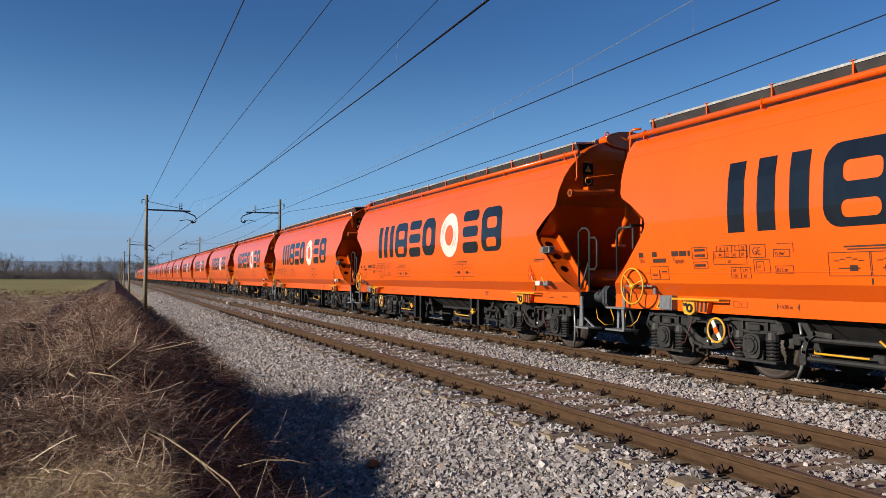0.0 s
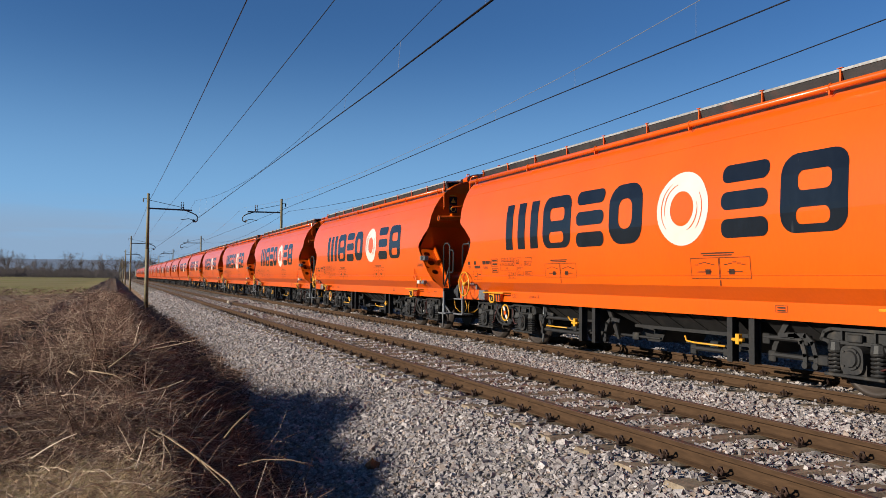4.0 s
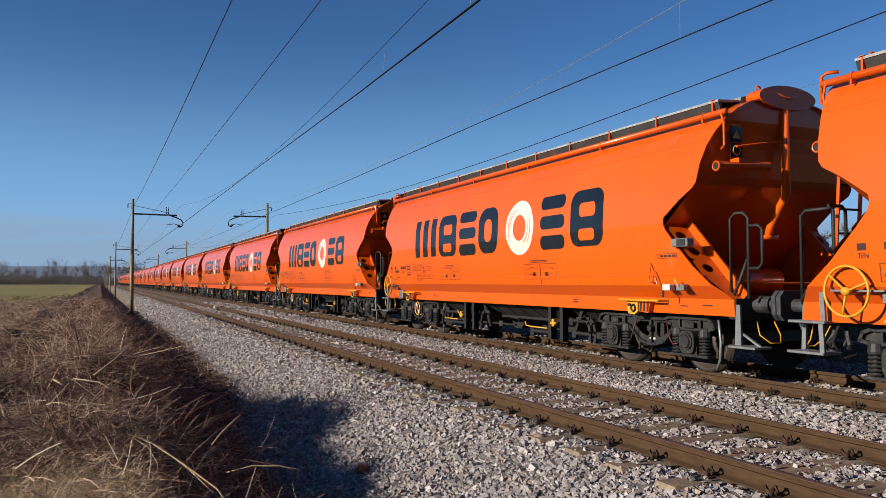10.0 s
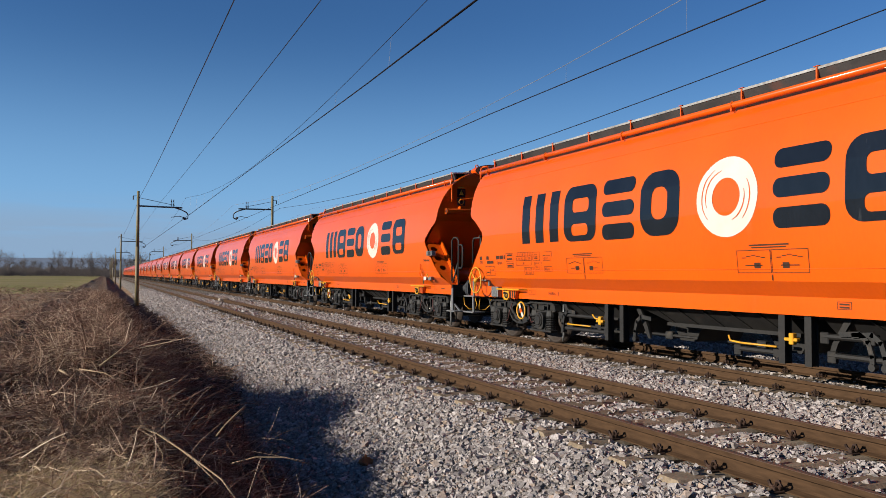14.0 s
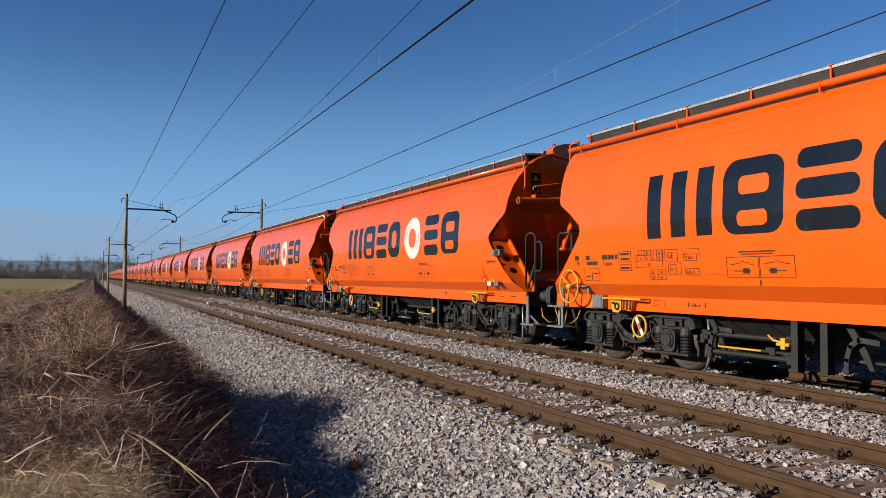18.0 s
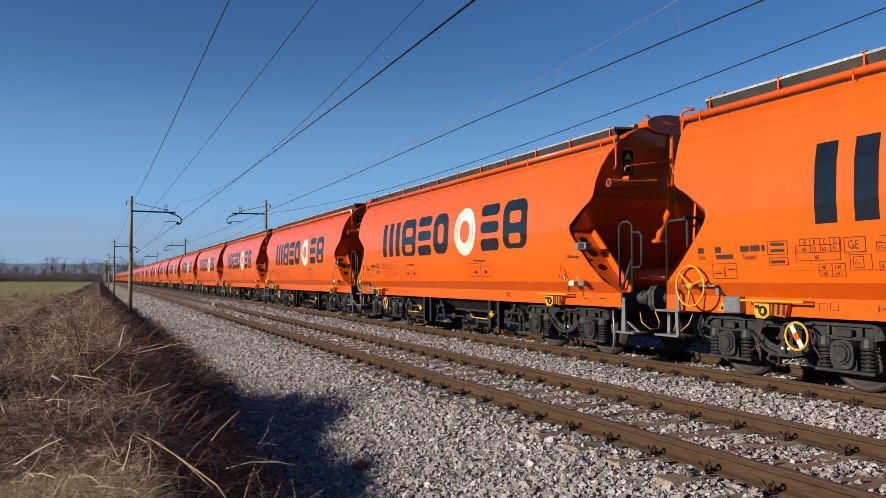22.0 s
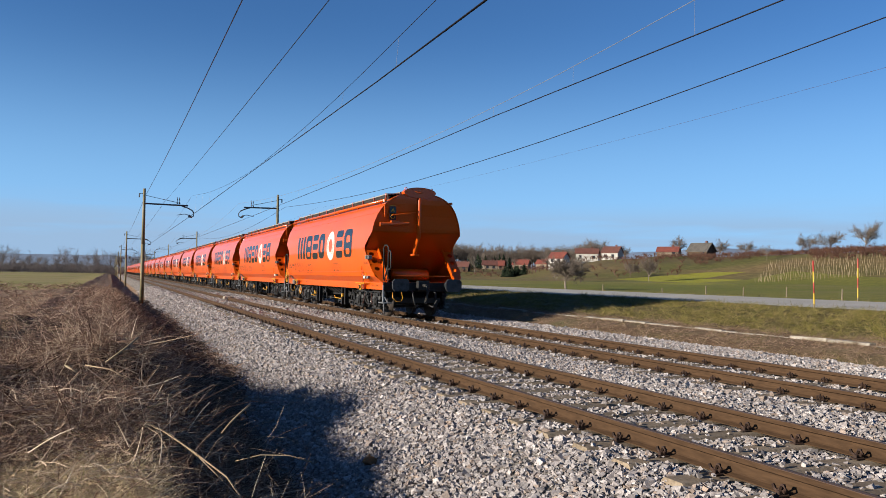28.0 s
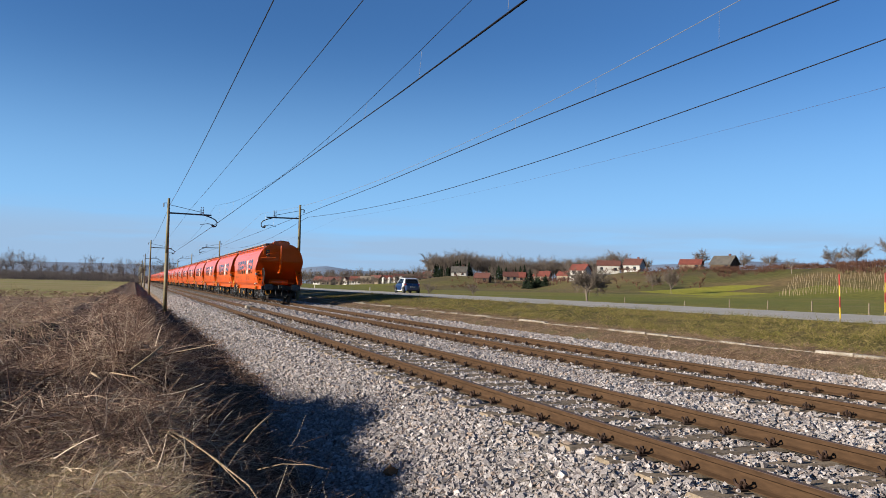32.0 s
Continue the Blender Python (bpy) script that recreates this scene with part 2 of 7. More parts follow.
# ---------------------------------------------------------------- building helpers
def part(name, bm, mat, parent=None, label="", smooth=False, kind=""):
    """Links a bmesh as one mesh object under a thing or a part."""
    me = bpy.data.meshes.new(name)
    if smooth:
        for f in bm.faces:
            f.smooth = True
    bm.to_mesh(me)
    bm.free()
    for mm in (mat if isinstance(mat, (list, tuple)) else (mat,)):
        me.materials.append(mm)
    ob = new(name, me)
    if parent:
        ob.parent = parent
    return tagged(ob, label, kind=kind)


def link_mesh(name, me, parent=None, m=None, label=""):
    ob = new(name, me)
    if parent:
        ob.parent = parent
    if m is not None:
        ob.matrix_basis = m
    return tagged(ob, label)


def thing(name, label, category, group="", at=(0, 0, 0)):
    ob = new(name)
    ob.location = at
    ob.empty_display_size = 0.2
    return tagged(ob, label, category, group)


def box(bm, x0, x1, y0, y1, z0, z1, bevel=0.0, m=None):
    r = bmesh.ops.create_cube(bm, size=1)
    for v in r["verts"]:
        v.co = Vector(((x0 + x1) / 2 + v.co.x * (x1 - x0), (y0 + y1) / 2 + v.co.y * (y1 - y0), (z0 + z1) / 2 + v.co.z * (z1 - z0)))
    if bevel:
        es = {e for v in r["verts"] for e in v.link_edges}
        g = bmesh.ops.bevel(bm, geom=list(es), offset=bevel, segments=1, affect="EDGES")
        vs = g["verts"]
    else:
        vs = r["verts"]
    if m is not None:
        bmesh.ops.transform(bm, matrix=m, verts=vs)
    return vs


def rod(bm, a, b, r, seg=8, r2=None):
    """A round bar from a to b."""
    a, b = Vector(a), Vector(b)
    d = b - a
    g = bmesh.ops.create_cone(bm, cap_ends=True, segments=seg, radius1=r, radius2=r if r2 is None else r2, depth=d.length)
    q = d.to_track_quat("Z", "Y").to_matrix().to_4x4()
    bmesh.ops.transform(bm, matrix=Matrix.Translation((a + b) / 2) @ q, verts=g["verts"])
    return g["verts"]


def tube(bm, pts, r, seg=6):
    """A bent round bar through points."""
    pts = [Vector(p) for p in pts]
    rings = []
    for i, p in enumerate(pts):
        d = (pts[min(i + 1, len(pts) - 1)] - pts[max(i - 1, 0)]).normalized()
        u = d.cross(Vector((0.31, 0.17, 0.93))).normalized()
        w = d.cross(u)
        rings.append([bm.verts.new(p + u * (r * math.cos(k * math.tau / seg)) + w * (r * math.sin(k * math.tau / seg))) for k in range(seg)])
    for a, b in zip(rings, rings[1:]):
        for k in range(seg):
            bm.faces.new((a[k], a[(k + 1) % seg], b[(k + 1) % seg], b[k]))
    bm.faces.new(rings[0][::-1])
    bm.faces.new(rings[-1])


def ring(bm, centre, axis, radius, r, seg=28, tseg=6, arc=math.tau):
    """A round hoop."""
    c = Vector(centre)
    q = Vector(axis).to_track_quat("Z", "Y").to_matrix()
    n = seg if arc >= math.tau - 1e-6 else seg + 1
    rows = []
    for i in range(n):
        a = arc * i / seg
        o = Vector((math.cos(a), math.sin(a), 0))
        rows.append([bm.verts.new(c + q @ (o * (radius + r * math.cos(k * math.tau / tseg)) + Vector((0, 0, r * math.sin(k * math.tau / tseg))))) for k in range(tseg)])
    for i in range(seg if n > seg else seg):
        a, b = rows[i], rows[(i + 1) % n]
        for k in range(tseg):
            bm.faces.new((a[k], b[k], b[(k + 1) % tseg], a[(k + 1) % tseg]))


def prism(bm, outline, axis, lo, hi):
    """An outline of 2D points drawn out along an axis: 'x' takes (y, z), 'y' takes (x, z), 'z' takes (x, y)."""
    def place(p, h):
        return {"x": (h, p[0], p[1]), "y": (p[0], h, p[1]), "z": (p[0], p[1], h)}[axis]
    a = [bm.verts.new(place(p, lo)) for p in outline]
    b = [bm.verts.new(place(p, hi)) for p in outline]
    n = len(outline)
    fs = [bm.faces.new(a), bm.faces.new(b[::-1])]
    for i in range(n):
        fs.append(bm.faces.new((a[i], b[i], b[(i + 1) % n], a[(i + 1) % n])))
    bmesh.ops.recalc_face_normals(bm, faces=fs)
    return a + b


def lerp_table(rows, x):
    if x <= rows[0][0]:
        return rows[0][1]
    for (a, fa), (b, fb) in zip(rows, rows[1:]):
        if x <= b:
            return fa + (fb - fa) * (x - a) / (b - a)
    return rows[-1][1]


def smooth01(a, b, x):
    t = min(1.0, max(0.0, (x - a) / (b - a)))
    return t * t * (3 - 2 * t)


# ---------------------------------------------------------------- the plan
RAIL_A, RAIL_B, RAIL_C, RAIL_D = 4.40, 5.907, 8.249, 9.756
NEAR_TRACK, FAR_TRACK = 5.153, 9.003
SLEEPER_GAP = 0.63
CROSS = ((-2000, 0.15), (-60, 0.15), (-25, 0.10), (-9, 0.02), (-3, -0.15), (-0.6, -0.28), (0.32, -0.31), (0.66, -0.62), (1.3, -0.86), (1.75, -1.02), (2.1, -1.06), (2.6, -0.86), (3.0, -0.75), (4.0, -0.75), (10.5, -0.75), (11.6, -0.60),
         (12.2, -0.28), (13.0, -0.04), (14.0, 0.06), (15.2, 0.13), (18.5, 0.41), (19.9, 0.48), (27.4, 0.52), (29.5, 0.40), (36.0, 0.30), (60.0, 0.30), (150.0, 0.35), (2500, 0.4))
HILL = ((8, 0.0), (14, 0.3), (18, 2.0), (21, 6.0), (23, 7.2), (26, 4.5), (30.5, 4.4), (32.2, 5.2), (33.3, 8.3), (36, 8.3), (39, 10.2), (41, 9.6), (46, 8.8), (50, 9.5), (60, 11.0), (100, 10.0), (140, 0.0))


def heap(x, y):
    """The ridge of cut brushwood along the ballast's foot."""
    along = lerp_table(((4.6, 0.0), (5.4, 0.10), (7.5, 0.04), (7.8, 0.14), (8.1, 0.24), (8.4, 0.06), (9.0, 0.08), (9.8, 0.06), (10.2, 0.28), (10.7, 0.54), (11.6, 0.58), (12.2, 0.32), (13.4, 0.18), (15, 0.12), (19, 0.05), (26, 0.06), (45, 0.09), (62, 0.06), (90, 0.0)), y)
    x += 0.32 * noise.noise(Vector((y * 0.75, 4.0, 0.5))) + 0.12 * noise.noise(Vector((y * 2.3, 1.0, 0.5)))
    ridge = math.exp(-(((x + 0.05) / 0.75) ** 2)) * along + 0.22 * math.exp(-(((x + 2.4) / 1.6) ** 2)) * smooth01(7.8, 9.4, y)
    lump = 0.92 + 0.5 * noise.noise(Vector((x * 1.5, y * 1.2, 7.0))) + 0.55 * noise.noise(Vector((x * 3.6, y * 3.1, 3.0)))
    hollow = 0.5 * math.exp(-(((x - 0.02) / 0.22) ** 2 + ((y - 9.1) / 0.35) ** 2))
    back = (0.30 * noise.noise(Vector((x * 0.9, y * 0.8, 21.0))) + 0.34 * noise.noise(Vector((x * 1.9, y * 1.7, 33.0)))) * smooth01(0.3, -0.8, x) * smooth01(8.0, 9.5, y) * smooth01(26, 16, y)
    return max(0.0, ridge * lump - hollow) + back + (0.05 * noise.noise(Vector((x * 7, y * 6, 1.0))) + 0.20 * noise.noise(Vector((x * 2.6, y * 2.1, 9.0)))) * smooth01(7.8, 8.8, y) * smooth01(48, 20, y)


def ground_z(x, y):
    z = lerp_table(CROSS, x)
    d = math.hypot(x, y)
    if x > 30 and d > 90:
        b = math.degrees(math.atan2(x, y))
        near = lerp_table(((20, 330), (28, 300), (31, 190), (42, 175), (46, 165), (60, 160)), b)
        z += lerp_table(HILL, b) * smooth01(near, near + lerp_table(((28, 90), (31, 145), (42, 140), (46, 100)), b), d)
    if x < -1 or (1 > x >= -1):
        z += 0.10 * noise.noise(Vector((x * 0.35, y * 0.35, 0))) * min(1, max(0, (1 - x)) / 2)
    if 1.3 < x < 4.0:
        z += smooth01(11, 17, y) * lerp_table(((1.3, 0.0), (1.75, 0.13), (2.1, 0.19), (2.6, 0.15), (3.0, 0.07), (4.0, 0.0)), x)
    if -9 < x < 2.2 and y > 3:
        z += heap(x, y)
    return z


def ground_sheet():
    xs = [-2000, -1200, -700, -400, -250, -160, -100, -70, -50, -36, -25, -18, -13, -9, -7, -5.5, -4.2, -3.2] + [-2.4 + 0.15 * i for i in range(36)] + [3.1,
          4.0, 7.0, 10.5, 11.1, 11.6, 12.2, 13.0, 13.5, 14.0, 14.6, 15.2, 16.0, 16.8, 17.6, 18.5, 19.2, 19.9, 22, 24, 26, 27.4, 28.4, 29.5, 31, 33.5, 36, 40, 46, 52, 60, 70, 80, 92, 105, 120,
          135, 150, 165, 180, 195, 210, 225, 240, 255, 270, 290, 310, 330, 360, 400, 450, 520, 620, 800, 1100, 1600, 2500]
    ys = [-1000, -400, -200, -100, -60, -30, -15, -6, 0, 2, 3, 4] + [4.5 + 0.18 * i for i in range(48)] + [13.5, 14.3, 15, 16, 17, 18, 19, 20.5, 22, 23.5, 25, 28, 32, 36, 41, 47, 54, 62, 71, 82, 95, 110, 125, 140, 155, 170, 185, 200,
          215, 230, 245, 260, 280, 300, 320, 345, 375, 420, 480, 560, 660, 800, 1000, 1400, 2000, 3000]
    bm = bmesh.new()
    vs = [[bm.verts.new((x, y, ground_z(x, y))) for y in ys] for x in xs]
    for i in range(len(xs) - 1):
        cx = (xs[i] + xs[i + 1]) / 2
        for j in range(len(ys) - 1):
            f = bm.faces.new((vs[i][j], vs[i + 1][j], vs[i + 1][j + 1], vs[i][j + 1]))
            cy = (ys[j] + ys[j + 1]) / 2
            f.smooth = True
            d = math.hypot(cx, cy)
            b = math.degrees(math.atan2(cx, cy))
            if -22 < cx < 15.0:
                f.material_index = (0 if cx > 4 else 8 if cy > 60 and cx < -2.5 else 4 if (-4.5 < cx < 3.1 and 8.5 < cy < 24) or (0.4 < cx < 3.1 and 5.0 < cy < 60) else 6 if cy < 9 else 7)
            elif cx <= -22 and cy > 0:
                f.material_index = 8
            elif 29.4 <= cx < 32.5 and cy > 0:
                f.material_index = 6
            elif 15.0 <= cx < 29.4:
                f.material_index = 3
            elif cx > 36 and 150 < d < 225 and 37.5 < b < 43 and cy < 300:
                f.material_index = 5
            elif cx > 36 and d > 196 and lerp_table(HILL, b) > 2:
                f.material_index = 2
            else:
                f.material_index = 1
    return part("ground", bm, (SOIL, FIELD, HILLSIDE, BANK, LITTER, MEADOW, THATCH, STUBBLE, OLIVE_FIELD), label="winter fields, litter and grass banks beside the railway", kind="structure")


ground = ground_sheet()


def strip(name, rows, y0, y1, step, mat, label, kind="structure", wobble=0.0):
    """A long sheet whose cross section is rows of (x, z)."""
    bm = bmesh.new()
    n = max(1, int((y1 - y0) / step))
    prev = None
    for j in range(n + 1):
        y = y0 + (y1 - y0) * j / n
        cur = [bm.verts.new((x + wobble * noise.noise(Vector((k * 3.1, y * 0.5, 1))), y, z + 0.4 * wobble * noise.noise(Vector((k * 1.7, y * 0.9, 5))))) for k, (x, z) in enumerate(rows)]
        if prev:
            for k in range(len(rows) - 1):
                bm.faces.new((prev[k], prev[k + 1], cur[k + 1], cur[k]))
        prev = cur
    return part(name, bm, mat, label=label, kind=kind)


# ballast: shoulders, two tracks and the space between
BED = ((1.75, -1.15), (2.1, -0.98), (2.6, -0.72), (3.2, -0.46), (3.75, -0.24), (4.05, -0.20), (5.15, -0.21), (6.3, -0.20), (7.1, -0.17), (7.9, -0.20), (9.0, -0.21), (10.2, -0.19), (10.7, -0.16), (11.4, -0.13), (12.05, -0.14), (12.5, -0.42))


ballast = strip("ballast_bed", BED, -60, 620, 1.0, BALLAST_BED, "grey crushed-stone ballast under both tracks", wobble=0.06)
road = strip("road", ((20.15, 0.505), (22.0, 0.53), (24.5, 0.545), (27.2, 0.55)), -900, 1500, 15, ASPHALT, "pale grey asphalt country road")


# ---------------------------------------------------------------- rails
RAIL_SECTION = ((-0.0625, -0.155), (0.0625, -0.155), (0.0625, -0.146), (0.018, -0.128), (0.0085, -0.118), (0.0085, -0.050), (0.0335, -0.036), (0.0345, -0.008), (0.028, -0.001),
                (-0.028, -0.001), (-0.0345, -0.008), (-0.0335, -0.036), (-0.0085, -0.050), (-0.0085, -0.118), (-0.018, -0.128), (-0.0625, -0.146))


def rail(x):
    bm = bmesh.new()
    prism(bm, RAIL_SECTION, "y", -60, 620)
    ob = part("rail", bm, RAIL_RUST)
    tagged(ob, "rusty brown steel rail with a worn bright head", "rail", "rails of both tracks")
    bm = bmesh.new()
    prism(bm, ((-0.027, -0.001), (0.027, -0.001), (0.024, 0.0015), (-0.024, 0.0015)), "y", -60, 620)
    part("running_face", bm, RAIL_TOP, ob, "bright worn running face")
    ob.location.x = x
    return ob


RAILS = [rail(x) for x in (RAIL_A, RAIL_B, RAIL_C, RAIL_D)]


# ---------------------------------------------------------------- overhead line
def wire(name, pts, r, label, group="overhead wires", mat=None):
    bm = bmesh.new()
    tube(bm, pts, r, 5)
    return tagged(part(name, bm, mat or WIRE), label, "wire", group)


def mast(x, y, side, top, arm_z, reach):
    """A lattice-free pole with a horizontal arm towards the track (side +1: to +x), a stay and a curved steady arm."""
    m = thing("catenary_mast", "yellowish steel railway mast with a dark cross-arm and a steady arm", "mast", "overhead line masts", (x, y, 0))
    bm = bmesh.new()
    rod(bm, (0, 0, -0.9), (0, 0, 3.2), 0.145, 10, 0.13)
    rod(bm, (0, 0, 3.2), (0, 0, top), 0.122, 10, 0.09)
    part("pole", bm, MAST_PAINT, m, smooth=True)
    bm = bmesh.new()
    box(bm, -0.26, 0.26, -0.26, 0.26, -1.2, (-0.92 if x < 5 else -0.34), 0.03)
    part("footing", bm, CONCRETE, m, "concrete footing")
    bm = bmesh.new()
    s = side
    rod(bm, (0, 0, arm_z), (s * reach, 0, arm_z - 0.03), 0.055, 6)
    part("cross_arm", bm, ARM_IRON, m)
    bm = bmesh.new()
    rod(bm, (0, 0, top - 0.45), (s * (reach - 0.5), 0, arm_z + 0.12), 0.018, 5)
    part("stay", bm, ARM_IRON, m)
    bm = bmesh.new()
    tube(bm, [(s * (reach - 0.55), 0, arm_z - 0.02), (s * (reach - 0.05), 0, arm_z - 0.18), (s * (reach + 0.28), 0, arm_z - 0.34), (s * (reach + 0.40), 0, arm_z - 0.52), (s * (reach + 0.38), 0, arm_z - 0.74),
              (s * (reach + 0.24), 0, arm_z - 0.84), (s * (reach + 0.12), 0, arm_z - 0.80)], 0.042, 6)
    rod(bm, (s * (reach + 0.20), 0, arm_z - 0.84), (s * (reach + 0.06), 0, arm_z - 0.70), 0.085, 8)
    tube(bm, [(s * (reach + 0.08), 0, arm_z - 0.70), (s * (reach - 0.20), 0, arm_z - 0.62), (s * (reach - 0.75), 0, arm_z - 0.72)], 0.024, 5)
    part("steady_arm", bm, ARM_IRON, m)
    for off in (-0.72, -0.58):
        bm = bmesh.new()
        for i in range(5):
            rod(bm, (s * (reach + off), 0, arm_z + 0.05 + 0.10 * i), (s * (reach + off), 0, arm_z + 0.12 + 0.10 * i), 0.050 - 0.005 * i, 8, 0.032)
        part("insulator", bm, INSULATOR, m)
    bm = bmesh.new()
    rod(bm, (0, 0, top - 0.35), (-s * 0.32, 0, top - 0.35), 0.02, 5)
    rod(bm, (-s * 0.32, 0, top - 0.35), (-s * 0.32, 0, top - 0.62), 0.045, 6)
    part("side_bracket", bm, ARM_IRON, m)
    return m


MAST_Y = [58 + 64 * i for i in range(8)]
for y in MAST_Y:
    mast(2.02, y, 1, 7.05, 6.02, 2.9)
for y in [62 + 63 * i for i in range(8)]:
    mast(12.0, y, -1, 7.50, 6.42, 2.6)


def span(x0, x1, ya, yb, high, low, n=16):
    """Points of a wire that hangs between two supports."""
    return [(x0 + (x1 - x0) * i / n, ya + (yb - ya) * i / n, low + (high - low) * (2 * i / n - 1) ** 2) for i in range(n + 1)]


def long_wire(x, high, low, first, gap, n, near=()):
    """A wire from mast to mast; near gives (y, z) of its first span."""
    pts = [(x, y, z) for y, z in near]
    for i in range(1 if near else 0, n):
        pts += span(x, x, first + gap * i, first + gap * (i + 1), high, low)[1 if pts else 0:]
    return pts


def rounded_span(rows, step=2.0):
    """A smooth curve through (y, z)."""
    out = []
    for i in range(len(rows) - 1):
        p0, p1, p2, p3 = rows[max(i - 1, 0)], rows[i], rows[i + 1], rows[min(i + 2, len(rows) - 1)]
        m1, m2 = (p2[1] - p0[1]) / (p2[0] - p0[0]), (p3[1] - p1[1]) / (p3[0] - p1[0])
        n, d = max(1, int((p2[0] - p1[0]) / step)), p2[0] - p1[0]
        for k in range(n):
            t = k / n
            out.append((p1[0] + d * t, (2 * t ** 3 - 3 * t * t + 1) * p1[1] + (t ** 3 - 2 * t * t + t) * d * m1 + (3 * t * t - 2 * t ** 3) * p2[1] + (t ** 3 - t * t) * d * m2))
    return out + [rows[-1]]


def overhead(x, first, gap, near, contact, drop_from, drop_gap, aside=0.0, strand=None):
    curve = rounded_span(near)
    wire("messenger_wire", long_wire(x, 6.7, 5.50, first, gap, 6, curve), 0.0065, "thin stranded messenger wire of the overhead line", mat=strand)
    low = [(x + aside, y, z) for y, z in contact] + [(x + aside, first + gap * i, 5.28) for i in range(2, 7)]
    wire("contact_wire", low, 0.012, "dark copper contact wire over the track")
    y = drop_from
    while y < first + gap - 2:
        wire("dropper_wire", [(x + aside, y, lerp_table(contact, y)), (x, y, lerp_table(curve, y))], 0.003, "thin pale dropper between messenger and contact wire", "droppers", SILVER_WIRE)
        y += drop_gap


overhead(5.15, -6, 64, ((-6, 7.0), (5, 6.65), (12.7, 6.17), (19, 5.78), (25, 5.56), (33, 5.46), (45, 5.85), (58, 6.70)), ((-6, 5.55), (10, 5.50), (16, 5.42), (30, 5.38), (58, 5.28)), 2.6, 4.0, -0.05)
wire("contact_wire", [(5.12, y, z) for y, z in ((-6, 5.545), (10, 5.495), (16, 5.43), (30, 5.395), (58, 5.28), (122, 5.28), (186, 5.28), (250, 5.28))], 0.011, "second dark copper contact wire over the track")
overhead(9.0, -1, 63, ((-1, 6.8), (5, 6.42), (10.5, 6.06), (15, 5.80), (22, 5.60), (32, 5.55), (46, 5.85), (62, 6.66)), ((-1, 5.44), (10.5, 5.45), (18, 5.45), (30, 5.34), (62, 5.27)), 2.9, 3.8, 0.0, SILVER_WIRE)
wire("feeder_wire", long_wire(2.08, 6.55, 6.25, -6, 64, 6), 0.011, "dark feeder wire along the mast tops")
wire("feeder_wire", long_wire(3.35, 6.2, 6.02, -6, 64, 6), 0.008, "thin dark line wire beside the masts")
wire("feeder_wire", long_wire(12.6, 6.6, 5.6, -1, 63, 6, rounded_span(((-1, 6.5), (9.7, 6.04), (16.4, 5.80), (24, 5.63), (36, 5.61), (50, 6.0), (62, 6.55)))), 0.012, "dark feeder wire on the far masts")
wire("power_line_wire", long_wire(22.0, 9.0, 7.85, -20, 110, 5), 0.004, "faint reddish line wire over the road", mat=INSULATOR)


# ---------------------------------------------------------------- the wagon
WAGON = 14.806
# half width and height of the body's section, from the sole to the roof's middle
SECTION = ((1.285, 0.86), (1.285, 1.085), (1.465, 1.27), (1.497, 1.55), (1.523, 1.9), (1.54, 2.17), (1.54, 2.25), (1.52, 2.62), (1.46, 2.95), (1.37, 3.2), (1.26, 3.4), (1.12, 3.57), (0.92, 3.73), (0.68, 3.85), (0.36, 3.93), (0.0, 3.955))
# height and the distance of the side sheet's end from the wagon's middle
END_EDGE = ((0.86, 6.86), (1.085, 6.84), (1.27, 6.62), (1.55, 6.28), (1.9, 5.93), (2.08, 5.77), (2.17, 5.735), (2.25, 5.75), (2.47, 6.07), (2.62, 6.34), (2.70, 6.40), (2.95, 6.43), (3.2, 6.47), (3.4, 6.52), (3.6, 6.58), (4.2, 6.60))


def end_at(z):
    return lerp_table(END_EDGE, z)


def half_at(z):
    return lerp_table([(zz, ww) for ww, zz in SECTION], z)


def wagon_body(w):
    bm = bmesh.new()
    zs = sorted({z for _, z in SECTION} | {z for z, _ in END_EDGE if z < 3.96} | {1.18, 1.4, 1.7, 2.35, 2.8})
    zs = [z for z in zs if z <= 3.955]
    cuts = (-5.6, -4.8, -3.6, -2.4, -1.2, 0.0, 1.2, 2.4, 3.6, 4.8, 5.6)
    for s in (-1, 1):
        grid = []
        for z in zs:
            e = end_at(z)
            grid.append([bm.verts.new((s * half_at(z), y, z)) for y in (-e, *cuts, e)])
        for i in range(len(zs) - 1):
            for j in range(len(cuts) + 1):
                q = (grid[i][j], grid[i][j + 1], grid[i + 1][j + 1], grid[i + 1][j])
                bm.faces.new(q if s > 0 else q[::-1])
    bmesh.ops.remove_doubles(bm, verts=bm.verts, dist=0.001)
    for f in bm.faces:
        f.smooth = True
    for e in bm.edges:
        za, zb = (v.co.z for v in e.verts)
        if e.is_boundary or (abs(za - zb) < 1e-4 and min(abs(za - c) for c in (1.085, 1.27, 2.17)) < 1e-3):
            e.smooth = False
    seams = []
    for z in (3.28, 1.42):
        sm = bmesh.new()
        tube(sm, [(-half_at(z) - 0.001, y, z) for y in (-end_at(z) + 0.05, end_at(z) - 0.05)], 0.006, 5)
        seams.append(sm)
    body = part("body", bm, ORANGE, w, "bright orange curved hopper side and roof")
    for sm in seams:
        part("weld_seam", sm, ORANGE, body)
    md = body.modifiers.new("sheet", "SOLIDIFY")
    md.thickness = 0.02
    md.offset = -1
    return body


